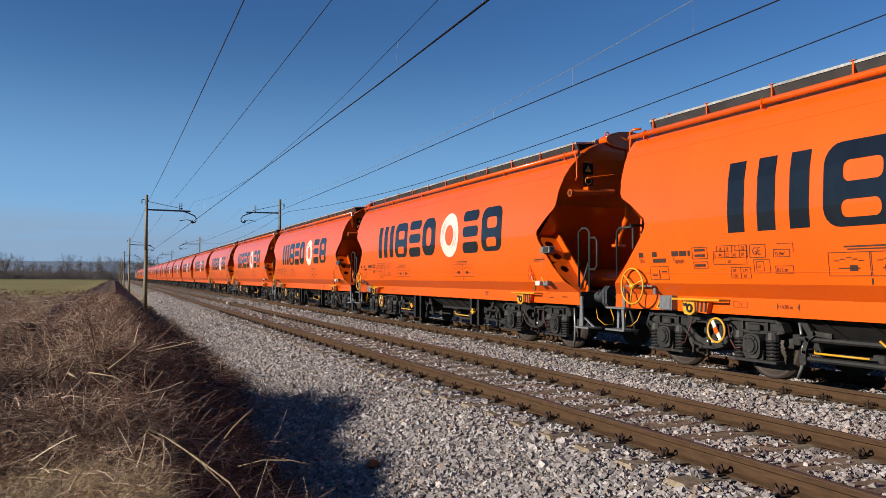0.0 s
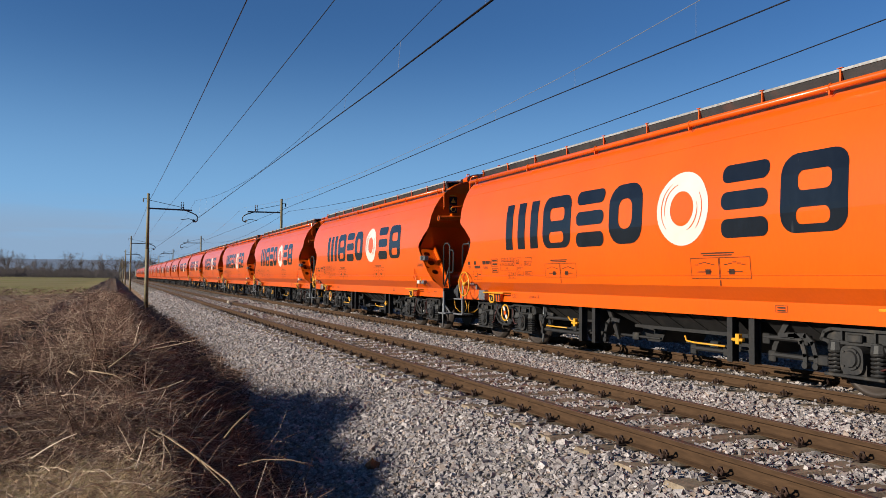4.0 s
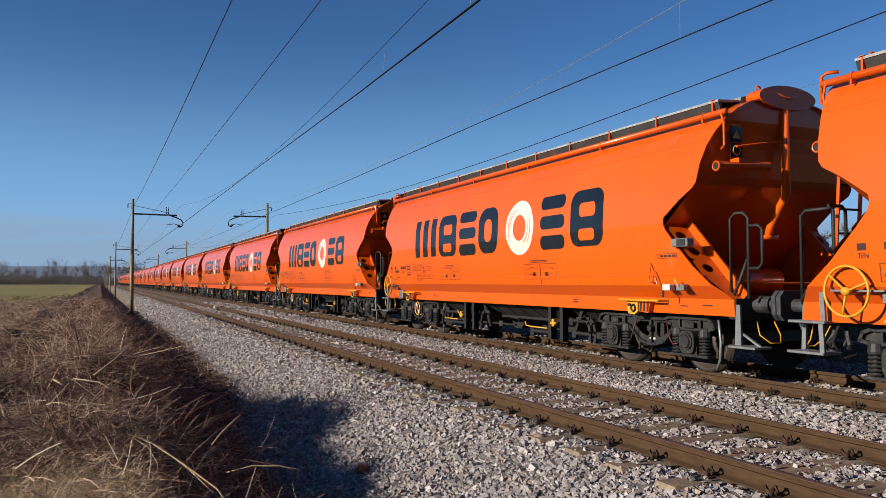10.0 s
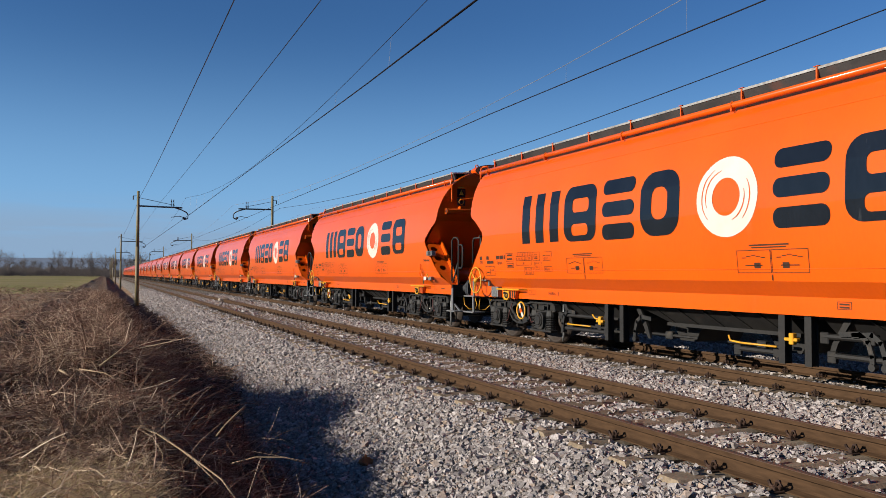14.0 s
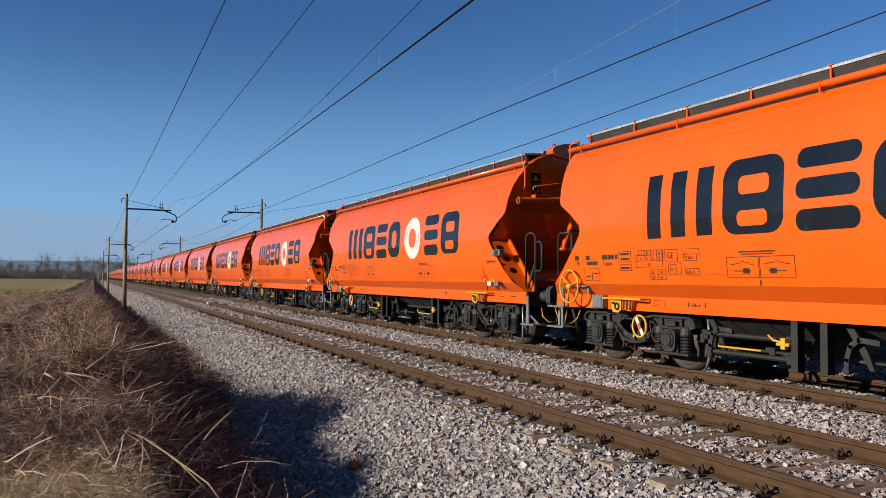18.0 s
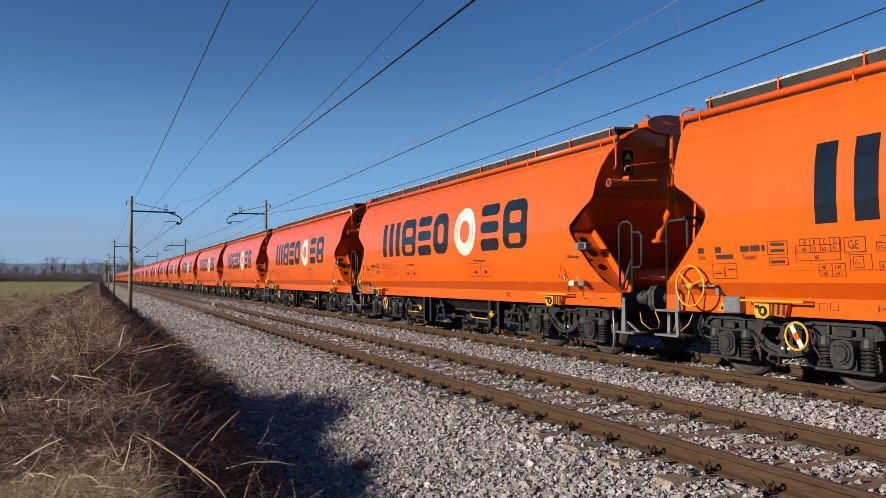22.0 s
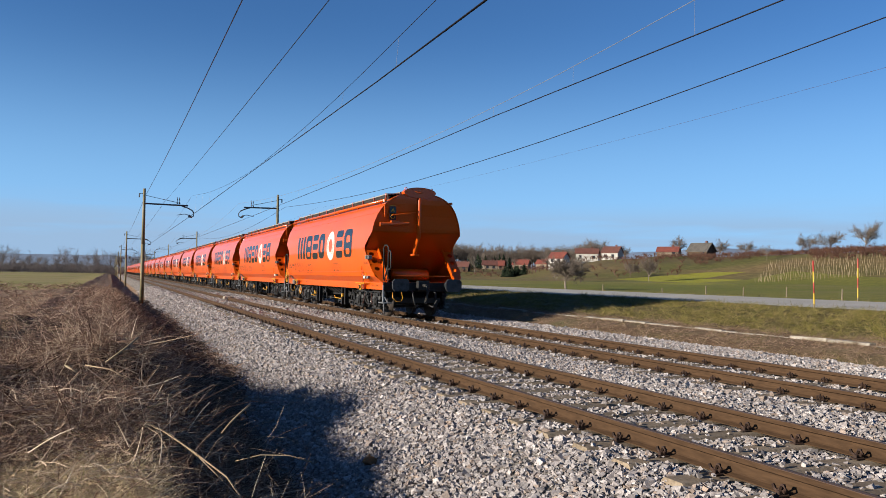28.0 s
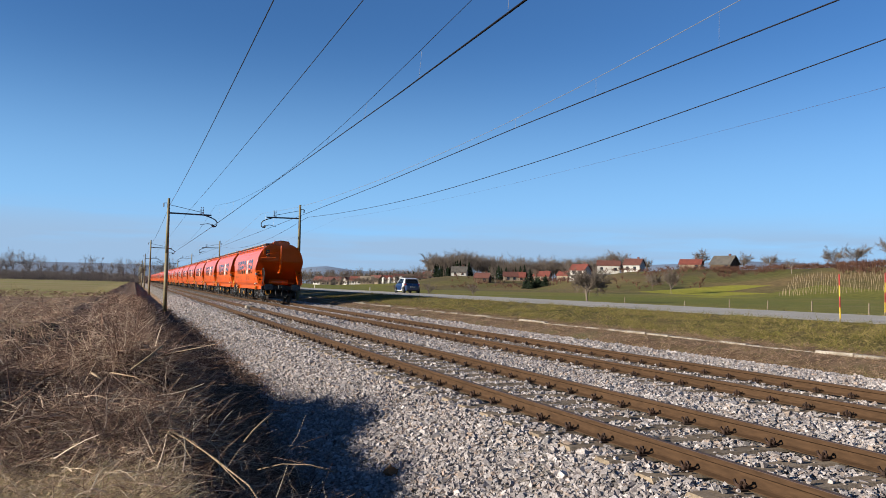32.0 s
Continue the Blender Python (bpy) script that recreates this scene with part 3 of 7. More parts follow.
def wagon_end(w, d):
    """The end wall, the hopper's sloped end, the pierced struts and the fittings of one end; d is -1 or 1."""
    def f(y):
        return d * y
    zs = (2.66, 2.8, 2.95, 3.2, 3.4, 3.57, 3.73, 3.85, 3.93, 3.95)
    bm = bmesh.new()
    for s in (-1, 1):
        rows = [[bm.verts.new((s * half_at(z) * k * 0.992, f(end_at(z) - 0.05 + (0.004 if k < 1 else 0)), z)) for k in (0, 0.5, 1)] for z in zs]
        for a, b in zip(rows, rows[1:]):
            for k in range(2):
                bm.faces.new((a[k], a[k + 1], b[k + 1], b[k]))
    bmesh.ops.remove_doubles(bm, verts=bm.verts, dist=0.001)
    bmesh.ops.recalc_face_normals(bm, faces=bm.faces)
    end = part("end_wall", bm, ORANGE, w, "red-orange domed end wall")
    # hump over the roof's end
    bm = bmesh.new()
    prism(bm, [(0.54 * math.cos(radians(a)), 3.945 + 0.17 * math.sin(radians(a))) for a in range(0, 360, 12)], "y", f(6.36), f(6.62))
    part("end_hump", bm, ORANGE, end)
    # sloped hopper end
    bm = bmesh.new()
    pts = [(6.38, 2.68, 1.49), (5.75, 2.16, 1.50), (5.0, 1.62, 1.46), (4.3, 1.15, 1.30)]
    rows = [[bm.verts.new((k * w_, f(y), z)) for k in (-1, -0.5, 0, 0.5, 1)] for y, z, w_ in pts]
    for a, b in zip(rows, rows[1:]):
        for k in range(4):
            bm.faces.new((a[k], a[k + 1], b[k + 1], b[k]))
    bmesh.ops.recalc_face_normals(bm, faces=bm.faces)
    part("hopper_slope", bm, ORANGE, end)
    # pierced plates along both edges of the slope, with a flange on their inner side
    for s in (-1, 1):
        bm = bmesh.new()
        plate(bm, s, d)
        st = part("pierced_plate", bm, ORANGE, end)
        bm = bmesh.new()
        prism(bm, [(f(y), z) for y, z in ((5.74, 2.14), (5.86, 2.20), (6.93, 1.16), (6.84, 1.08))], "x", min(s * 1.10, s * 1.13), max(s * 1.10, s * 1.13))
        part("flange", bm, ORANGE, st)
    # down pipe, step rods and the slanting cylinder
    y = end_at(3.2) + 0.02
    bm = bmesh.new()
    tube(bm, [(0.02, f(y - 0.02), 4.02), (0.0, f(y + 0.06), 3.9), (0.0, f(y + 0.06), 2.55), (0.0, f(y - 0.10), 2.35), (-0.02, f(y - 0.22), 2.12), (-0.02, f(y - 0.26), 1.98)], 0.062, 8)
    tube(bm, [(-0.30, f(y + 0.10), 4.02), (0.0, f(y + 0.12), 3.93), (0.30, f(y + 0.10), 4.02)], 0.025, 6)
    box(bm, -0.14, 0.12, min(f(y - 0.30), f(y - 0.20)), max(f(y - 0.30), f(y - 0.20)), 1.94, 2.0)
    part("down_pipe", bm, ORANGE, end, smooth=True)
    bm = bmesh.new()
    rod(bm, (-1.30, f(y + 0.09), 2.90), (-0.36, f(y + 0.09), 2.95), 0.062, 10)
    ring(bm, (-1.31, f(y + 0.09), 2.90), (1, 0, 0), 0.062, 0.012, 16, 5)
    box(bm, -0.95, -0.68, min(f(y - 0.02), f(y + 0.14)), max(f(y - 0.02), f(y + 0.14)), 2.97, 3.03)
    tube_part = part("document_tube", bm, ORANGE, end)
    # black disc drawn for the shade inside the tube's open end
    bm = bmesh.new()
    rod(bm, (-1.304, f(y + 0.09), 2.90), (-1.300, f(y + 0.09), 2.90), 0.050, 12)
    part("tube_mouth", bm, FRAME_BLACK, tube_part)
    bm = bmesh.new()
    tube(bm, [(-1.19, f(y + 0.05), 3.68), (-1.17, f(y + 0.10), 3.52), (-1.15, f(y + 0.08), 3.20), (-1.13, f(y + 0.0), 3.16)], 0.018, 5)
    tube(bm, [(-0.9, f(y + 0.05), 3.2), (-0.1, f(y + 0.08), 3.32)], 0.018, 5)
    part("grab_rod", bm, ORANGE, end)
    for k, (z0, z1, mt) in enumerate(((3.50, 3.66, YELLOW), (3.27, 3.48, NAVY), (3.06, 3.25, FRAME_BLACK))):
        bm = bmesh.new()
        if k == 0:
            prism(bm, ((-0.96, z0), (-0.78, z0), (-0.87, z1)), "y", f(y + 0.012), f(y + 0.018))
        else:
            box(bm, -0.98, -0.76, min(f(y + 0.012), f(y + 0.018)), max(f(y + 0.012), f(y + 0.018)), z0, z1)
        sign = part("warning_sign", bm, mt, end)
        bm = bmesh.new()
        lo_y, hi_y = sorted((f(y + 0.019), f(y + 0.023)))
        if k == 0:
            box(bm, -0.88, -0.86, lo_y, hi_y, 3.53, 3.60)
            part("sign_mark", bm, FRAME_BLACK, sign)
        elif k == 1:
            prism(bm, ((-0.94, 3.32), (-0.80, 3.32), (-0.87, 3.44)), "y", lo_y, hi_y)
            part("sign_mark", bm, YELLOW, sign)
        else:
            ring(bm, (-0.87, f(y + 0.021), 3.155), (0, 1, 0), 0.065, 0.008, 20, 4)
            part("sign_mark", bm, YELLOW, sign)
    return end


def plate(bm, s, d):
    """A sloping plate with three round holes: u runs down the slope, x across it."""
    def at(u, x):
        t = u / 1.49
        return (s * x, d * (5.77 + 1.07 * t), 2.12 - 1.03 * t)
    n = 14
    for cu, cx, r, u0, u1 in ((0.20, 1.36, 0.085, 0.0, 0.37), (0.54, 1.34, 0.085, 0.37, 0.71), (0.88, 1.32, 0.08, 0.71, 1.05)):
        hole, rim = [], []
        for i in range(n):
            a = math.tau * i / n
            c, q = math.cos(a), math.sin(a)
            hole.append(bm.verts.new(at(cu + r * c, cx + r * q)))
            k = min(((u1 - cu) if c > 0 else (cu - u0)) / max(abs(c), 1e-6), ((1.50 - cx) if q > 0 else (cx - 1.12)) / max(abs(q), 1e-6))
            rim.append(bm.verts.new(at(cu + k * c, cx + k * q)))
        for i in range(n):
            bm.faces.new((hole[i], hole[(i + 1) % n], rim[(i + 1) % n], rim[i]))
    bm.faces.new([bm.verts.new(at(u, x)) for u, x in ((1.05, 1.12), (1.05, 1.48), (1.49, 1.29), (1.49, 1.12))])


def wagon_roof(w, near=True):
    for s in (-1, 1):
        bm = bmesh.new()
        reach = 6.62 if s < 0 else 6.45
        rod(bm, (s * 1.155, -reach, 3.66), (s * 1.155, reach, 3.66), 0.046, 8)
        pipe = part("roof_edge_pipe", bm, ORANGE, w, smooth=True)
        for i in range(6 if near and s < 0 else 0):
            y = -6.2 + 12.4 * i / 5
            bm = bmesh.new()
            ring(bm, (s * 1.155, y, 3.66), (0, 1, 0), 0.050, 0.010, 14, 4)
            box(bm, s * 1.17 - 0.03, s * 1.17 + 0.03, y - 0.012, y + 0.012, 3.57, 3.62)
            part("pipe_clamp", bm, ORANGE, pipe)
    bm = bmesh.new()
    prism(bm, ((-1.0, 3.872), (-0.60, 3.90), (-0.60, 3.93), (-1.0, 3.905)), "y", -6.3, 6.3)
    walkway = part("roof_walkway", bm, ROOF_GREY, w, "weathered silver-grey roof hatch rim")
    bm = bmesh.new()
    prism(bm, ((-0.988, 3.871), (-0.93, 3.875), (-0.905, 3.70), (-0.93, 3.70)), "y", -6.3, 6.3)
    part("rim_skirt", bm, SKIRT_GREY, walkway, "dark grey skirt under the hatch rim")
    for i in range(11 if near else 0):
        y = -6.2 + 12.4 * i / 10
        bm = bmesh.new()
        box(bm, -1.012, -0.98, y - 0.012, y + 0.012, 3.74, 3.895)
        box(bm, -1.02, -0.93, y - 0.04, y + 0.04, 3.907, 3.914)
        part("rim_latch", bm, ORANGE, walkway)
    bm = bmesh.new()
    prism(bm, ((-0.62, 3.84), (0.62, 3.84), (0.56, 3.98), (0.3, 4.03), (-0.3, 4.03), (-0.56, 3.98)), "y", -6.3, 6.3)
    part("roof_hatch", bm, ROOF_GREY, w, "long grey loading hatch")


def coil(bm, x, y, z0, z1, r, turns=5):
    for i in range(turns):
        ring(bm, (x, y, z0 + (z1 - z0) * (i + 0.5) / turns), (0, 0, 1), r, (z1 - z0) / turns * 0.36, 12, 5)


def strap(bm, pts, half, x0, x1):
    """A flange that follows a line of (y, z), drawn out across x."""
    for (ya, za), (yb, zb) in zip(pts, pts[1:]):
        d = math.hypot(yb - ya, zb - za)
        ny, nz = -(zb - za) / d * half, (yb - ya) / d * half
        ey, ez = (yb - ya) / d * half * 0.6, (zb - za) / d * half * 0.6
        prism(bm, ((ya - ey + ny, za - ez + nz), (yb + ey + ny, zb + ez + nz), (yb + ey - ny, zb + ez - nz), (ya - ey - ny, za - ez - nz)), "x", x0, x1)


FRAME_TOP = ((-1.38, 0.66), (-1.34, 0.75), (-1.24, 0.79), (-0.46, 0.79), (-0.30, 0.755), (0.30, 0.755), (0.46, 0.79), (1.24, 0.79), (1.34, 0.75), (1.38, 0.66))
FRAME_FOOT = ((-1.38, 0.66), (-1.26, 0.635), (-0.62, 0.635), (-0.50, 0.58), (-0.30, 0.41), (-0.12, 0.36), (0.12, 0.36), (0.30, 0.41), (0.50, 0.58), (0.62, 0.635), (1.26, 0.635), (1.38, 0.66))


def frame_web(bm, x0, x1):
    """The side frame's web with its two rounded windows."""
    outline = list(FRAME_TOP) + list(reversed(FRAME_FOOT))[1:-1]
    loops = [outline] + [[(q * y, z) for y, z in ((0.10, 0.70), (0.33, 0.70), (0.42, 0.66), (0.42, 0.61), (0.26, 0.50), (0.15, 0.47), (0.09, 0.50))] for q in (-1, 1)]
    edges = []
    for loop in loops:
        vs = [bm.verts.new((x0, y, z)) for y, z in loop]
        edges += [bm.edges.new((vs[i], vs[(i + 1) % len(vs)])) for i in range(len(vs))]
    fill = bmesh.ops.triangle_fill(bm, edges=edges, use_beauty=True)
    faces = [g for g in fill["geom"] if isinstance(g, bmesh.types.BMFace)]
    out = bmesh.ops.extrude_face_region(bm, geom=faces)
    bmesh.ops.translate(bm, vec=(x1 - x0, 0, 0), verts=[g for g in out["geom"] if isinstance(g, bmesh.types.BMVert)])
    bmesh.ops.recalc_face_normals(bm, faces=bm.faces)


def bogie(w, yc, near=True):
    b = new("bogie")
    b.parent = w
    b.location = (0, yc, 0)
    bm = bmesh.new()
    box(bm, -0.98, 0.98, -0.16, 0.16, 0.42, 0.80, 0.02)
    part("bolster", bm, IRON, b)
    for q in (-1.30, 1.30):
        bm = bmesh.new()
        box(bm, -0.9, 0.9, q - 0.06, q + 0.06, 0.44, 0.60)
        part("end_beam", bm, IRON, b)
    for s in (-1, 1):
        lo_x, hi_x = min(s * 0.96, s * 1.10), max(s * 0.96, s * 1.10)
        bm = bmesh.new()
        frame_web(bm, s * 1.02, s * 1.045)
        strap(bm, FRAME_TOP, 0.020, lo_x, hi_x)
        strap(bm, FRAME_FOOT, 0.020, lo_x, hi_x)
        for y in (-1.10, -0.66, 0.0, 0.66, 1.10):
            prism(bm, ((y - 0.012, 0.65 if y else 0.38), (y + 0.012, 0.65 if y else 0.38), (y + 0.012, 0.775 if y else 0.75), (y - 0.012, 0.775 if y else 0.75)), "x", lo_x + 0.01, hi_x - 0.01)
        frame_part = part("side_frame", bm, IRON, b)
        for a in (-0.9, 0.9) if not near else ():
            bm = bmesh.new()
            prism(bm, [(a + math.cos(i * math.tau / 10) * 0.175, 0.45 + math.sin(i * math.tau / 10) * 0.185) for i in range(10)], "x", min(s * 0.95, s * 1.2), max(s * 0.95, s * 1.2))
            box(bm, min(s * 0.98, s * 1.15), max(s * 0.98, s * 1.15), a - 0.40, a + 0.40, 0.235, 0.275)
            for q in (-0.285, 0.285):
                rod(bm, (s * 1.07, a + q, 0.275), (s * 1.07, a + q, 0.64), 0.085, 8)
            part("axle_box", bm, IRON, frame_part)
        if not near:
            continue
        bm = bmesh.new()
        rod(bm, (s * 1.03, 0, 0.60), (s * 1.13, 0, 0.60), 0.05, 10)
        box(bm, min(s * 0.9, s * 1.14), max(s * 0.9, s * 1.14), -0.20, 0.20, 0.79, 0.84, 0.012)
        part("side_bearer", bm, IRON, frame_part)
        bm = bmesh.new()
        box(bm, min(s * 1.046, s * 1.052), max(s * 1.046, s * 1.052), -0.06, 0.08, 0.425, 0.455)
        part("stencil_mark", bm, WHITE_FILM, frame_part)
        for a in (-0.9, 0.9):
            bm = bmesh.new()
            c = [(a + (1 if math.cos(i * math.tau / 20) > 0 else -1) * abs(math.cos(i * math.tau / 20)) ** 0.6 * 0.155, 0.45 + (1 if math.sin(i * math.tau / 20) > 0 else -1) * abs(math.sin(i * math.tau / 20)) ** 0.6 * 0.165) for i in range(20)]
            prism(bm, c, "x", min(s * 0.95, s * 1.17), max(s * 0.95, s * 1.17))
            box(bm, min(s * 0.98, s * 1.15), max(s * 0.98, s * 1.15), a - 0.40, a + 0.40, 0.235, 0.275, 0.008)
            box(bm, min(s * 1.0, s * 1.12), max(s * 1.0, s * 1.12), a - 0.16, a + 0.16, 0.27, 0.40)
            rod(bm, (s * 1.17, a, 0.46), (s * 1.19, a, 0.46), 0.130, 20, 0.125)
            rod(bm, (s * 1.19, a, 0.46), (s * 1.215, a, 0.46), 0.10, 20, 0.09)
            for i in range(4):
                t = radians(45 + 90 * i)
                rod(bm, (s * 1.185, a + 0.115 * math.cos(t), 0.46 + 0.115 * math.sin(t)), (s * 1.205, a + 0.115 * math.cos(t), 0.46 + 0.115 * math.sin(t)), 0.012, 6)
            part("axle_box", bm, IRON, frame_part)
            for q in (-0.285, 0.285):
                bm = bmesh.new()
                coil(bm, s * 1.07, a + q, 0.275, 0.55, 0.080, 6)
                rod(bm, (s * 1.07, a + q, 0.275), (s * 1.07, a + q, 0.60), 0.045, 8)
                part("coil_spring", bm, IRON, frame_part)
                bm = bmesh.new()
                rod(bm, (s * 1.07, a + q, 0.545), (s * 1.07, a + q, 0.64), 0.100, 12, 0.085)
                part("spring_cap", bm, IRON, frame_part)
            bm = bmesh.new()
            box(bm, min(s * 1.08, s * 1.13), max(s * 1.08, s * 1.13), a - 0.10, a + 0.10, 0.645, 0.74, 0.012)
            part("friction_damper", bm, IRON, frame_part)
        bm = bmesh.new()
        tube(bm, [(s * 1.12, -0.42, 0.74), (s * 1.16, -0.50, 0.52), (s * 1.18, -0.62, 0.40), (s * 1.19, -0.74, 0.42)], 0.012, 5)
        tube(bm, [(s * 1.12, 0.30, 0.74), (s * 1.15, 0.36, 0.56), (s * 1.14, 0.44, 0.40), (s * 1.12, 0.56, 0.36)], 0.012, 5)
        part("earth_cable", bm, CABLE_RED, frame_part, "dull red earthing cable", smooth=True)
        for q in (-1, 1):
            bm = bmesh.new()
            prism(bm, [(q * y, z) for y, z in ((0.36, 0.56), (0.43, 0.54), (0.45, 0.34), (0.41, 0.18), (0.35, 0.20), (0.38, 0.36))], "x", min(s * 0.74, s * 0.80), max(s * 0.74, s * 0.80))
            part("brake_shoe", bm, WHEEL_STEEL, b)
    bm = bmesh.new()
    rod(bm, (-0.95, -0.40, 0.28), (0.95, -0.40, 0.28), 0.03, 6)
    rod(bm, (-0.95, 0.40, 0.28), (0.95, 0.40, 0.28), 0.03, 6)
    part("brake_beam", bm, IRON, b)
    return b


def wheelset(w, y):
    ws = new("wheelset")
    ws.parent = w
    ws.location = (0, y, 0.46)
    bm = bmesh.new()
    rod(bm, (-1.02, 0, 0), (1.02, 0, 0), 0.085, 10)
    part("axle", bm, IRON, ws)
    for s in (-1, 1):
        bm = bmesh.new()
        rad = [(0.685, 0.0), (0.685, 0.485), (0.712, 0.487), (0.722, 0.463), (0.815, 0.457), (0.815, 0.40), (0.78, 0.385), (0.755, 0.24), (0.82, 0.16), (0.82, 0.0)]
        n = 36
        rows = [[bm.verts.new((s * x, r * math.cos(i * math.tau / n), r * math.sin(i * math.tau / n))) for i in range(n)] for x, r in rad[1:-1]]
        for a, b in zip(rows, rows[1:]):
            for i in range(n):
                fc = bm.faces.new((a[i], a[(i + 1) % n], b[(i + 1) % n], b[i]))
                fc.smooth = True
        bm.faces.new(rows[0])
        bm.faces.new(rows[-1])
        bmesh.ops.recalc_face_normals(bm, faces=bm.faces)
        part("wheel", bm, WHEEL_STEEL, ws)
    return ws


# ---------------------------------------------------------------- the wagon's fittings and writing
SIDE_TURN = Matrix(((0, 0, -1, 0), (-1, 0, 0, 0), (0, 1, 0, 0), (0, 0, 0, 1)))


def add_text(bm, words, y, z, size, x=None, squeeze=0.85):
    """Writing on the wagon's side that faces -x; y and z are its lower corner at the wagon's front."""
    cu = bpy.data.curves.new("words", "FONT")
    cu.body, cu.size, cu.resolution_u = words, size, 2
    ob = bpy.data.objects.new("words", cu)
    scene.collection.objects.link(ob)
    me = bpy.data.meshes.new_from_object(ob.evaluated_get(bpy.context.evaluated_depsgraph_get()))
    xx = -(half_at(z + size * 0.35) + 0.006) if x is None else x
    me.transform(Matrix.Translation((xx, y, z)) @ SIDE_TURN @ Matrix.Diagonal((squeeze, 1, 1, 1)))
    bm.from_mesh(me)
    bpy.data.meshes.remove(me)
    bpy.data.objects.remove(ob)
    bpy.data.curves.remove(cu)


def flat(bm, y0, y1, z0, z1, x=None, lift=0.006):
    """A thin painted bar on the side."""
    if x is None:
        xa, xb = -(half_at(z0) + lift), -(half_at(z1) + lift)
    else:
        xa = xb = x
    bm.faces.new([bm.verts.new(p) for p in ((xa, y1, z0), (xa, y0, z0), (xb, y0, z1), (xb, y1, z1))])


def outline_box(bm, y0, y1, z0, z1, t=0.009, x=None):
    y0, y1 = min(y0, y1), max(y0, y1)
    flat(bm, y0, y1, z0, z0 + t, x), flat(bm, y0, y1, z1 - t, z1, x)
    flat(bm, y0, y0 + t, z0 + t, z1 - t, x), flat(bm, y1 - t, y1, z0 + t, z1 - t, x)


def markings(w):
    def panel(fill, label=""):
        bm = bmesh.new()
        fill(bm)
        part("marking", bm, BLACK_INK, w, label)

    def numbers(bm):
        for a, b in ((5.92, 5.81), (5.60, 5.49), (5.15, 5.00), (4.98, 4.83), (4.80, 4.75)):
            flat(bm, b, a, 1.66, 1.735)
        add_text(bm, "TEN", 5.92, 1.575, 0.085)
        flat(bm, 5.28, 5.58, 1.575, 1.635)
        add_text(bm, "Tagnpps", 5.13, 1.57, 0.09)

    def small_sign(bm):
        outline_box(bm, 5.67, 5.24, 1.32, 1.52, 0.007)
        flat(bm, 5.44, 5.46, 1.34, 1.47), flat(bm, 5.5, 5.62, 1.38, 1.40), flat(bm, 5.28, 5.40, 1.43, 1.45)

    def grid_a(bm):
        outline_box(bm, 4.71, 4.40, 1.61, 1.775)
        outline_box(bm, 4.69, 4.40, 1.48, 1.575)
        for z in (1.715, 1.64, 1.505):
            flat(bm, 4.45, 4.66, z, z + 0.035)

    def load_grid(bm):
        outline_box(bm, 4.22, 3.68, 1.70, 1.78, 0.007)
        outline_box(bm, 4.29, 3.68, 1.615, 1.707, 0.007)
        outline_box(bm, 4.29, 3.68, 1.525, 1.622, 0.007)
        for i, c in enumerate("ABCD"):
            add_text(bm, c, 4.17 - i * 0.135, 1.712, 0.075)
            flat(bm, 4.075 - i * 0.135 - 0.004, 4.075 - i * 0.135 + 0.004, 1.62, 1.775)
        for i, c in enumerate(("44", "52", "62", "70")):
            add_text(bm, c, 4.19 - i * 0.135, 1.632, 0.07)
        add_text(bm, "S", 4.27, 1.632, 0.07)
        add_text(bm, "60", 4.02, 1.542, 0.07)

    def speed_grid(bm):
        outline_box(bm, 3.98, 3.63, 1.345, 1.42, 0.007)
        outline_box(bm, 3.98, 3.63, 1.413, 1.49, 0.007)
        flat(bm, 3.80, 3.808, 1.35, 1.485)
        add_text(bm, "08", 3.94, 1.425, 0.065), add_text(bm, "CM", 3.77, 1.425, 0.065)
        add_text(bm, "100", 3.95, 1.357, 0.062), add_text(bm, "64", 3.76, 1.357, 0.062)

    def signs(bm):
        outline_box(bm, 3.63, 3.36, 1.605, 1.775, 0.008)
        add_text(bm, "GE", 3.585, 1.645, 0.135)
        outline_box(bm, 3.57, 3.30, 1.41, 1.585, 0.007)
        outline_box(bm, 3.53, 3.40, 1.435, 1.56, 0.006)
        add_text(bm, "G1", 3.51, 1.475, 0.06)
        outline_box(bm, 3.24, 2.98, 1.605, 1.70, 0.007)
        add_text(bm, "75.0m\u00b3", 3.22, 1.625, 0.07)
        flat(bm, 2.925, 3.18, 1.765, 1.772), flat(bm, 2.925, 2.932, 1.66, 1.77), flat(bm, 3.17, 3.24, 1.70, 1.707)
        outline_box(bm, 3.22, 2.94, 1.405, 1.50, 0.007)
        add_text(bm, "R75 m", 3.20, 1.425, 0.075)

    def length(bm):
        x = -1.291
        add_text(bm, "14.80 m", 3.36, 0.965, 0.075, x)
        flat(bm, 3.385, 3.40, 0.955, 1.03, x), flat(bm, 3.37, 3.385, 0.985, 0.998, x)
        flat(bm, 3.05, 3.065, 0.955, 1.03, x), flat(bm, 3.065, 3.08, 0.985, 0.998, x)

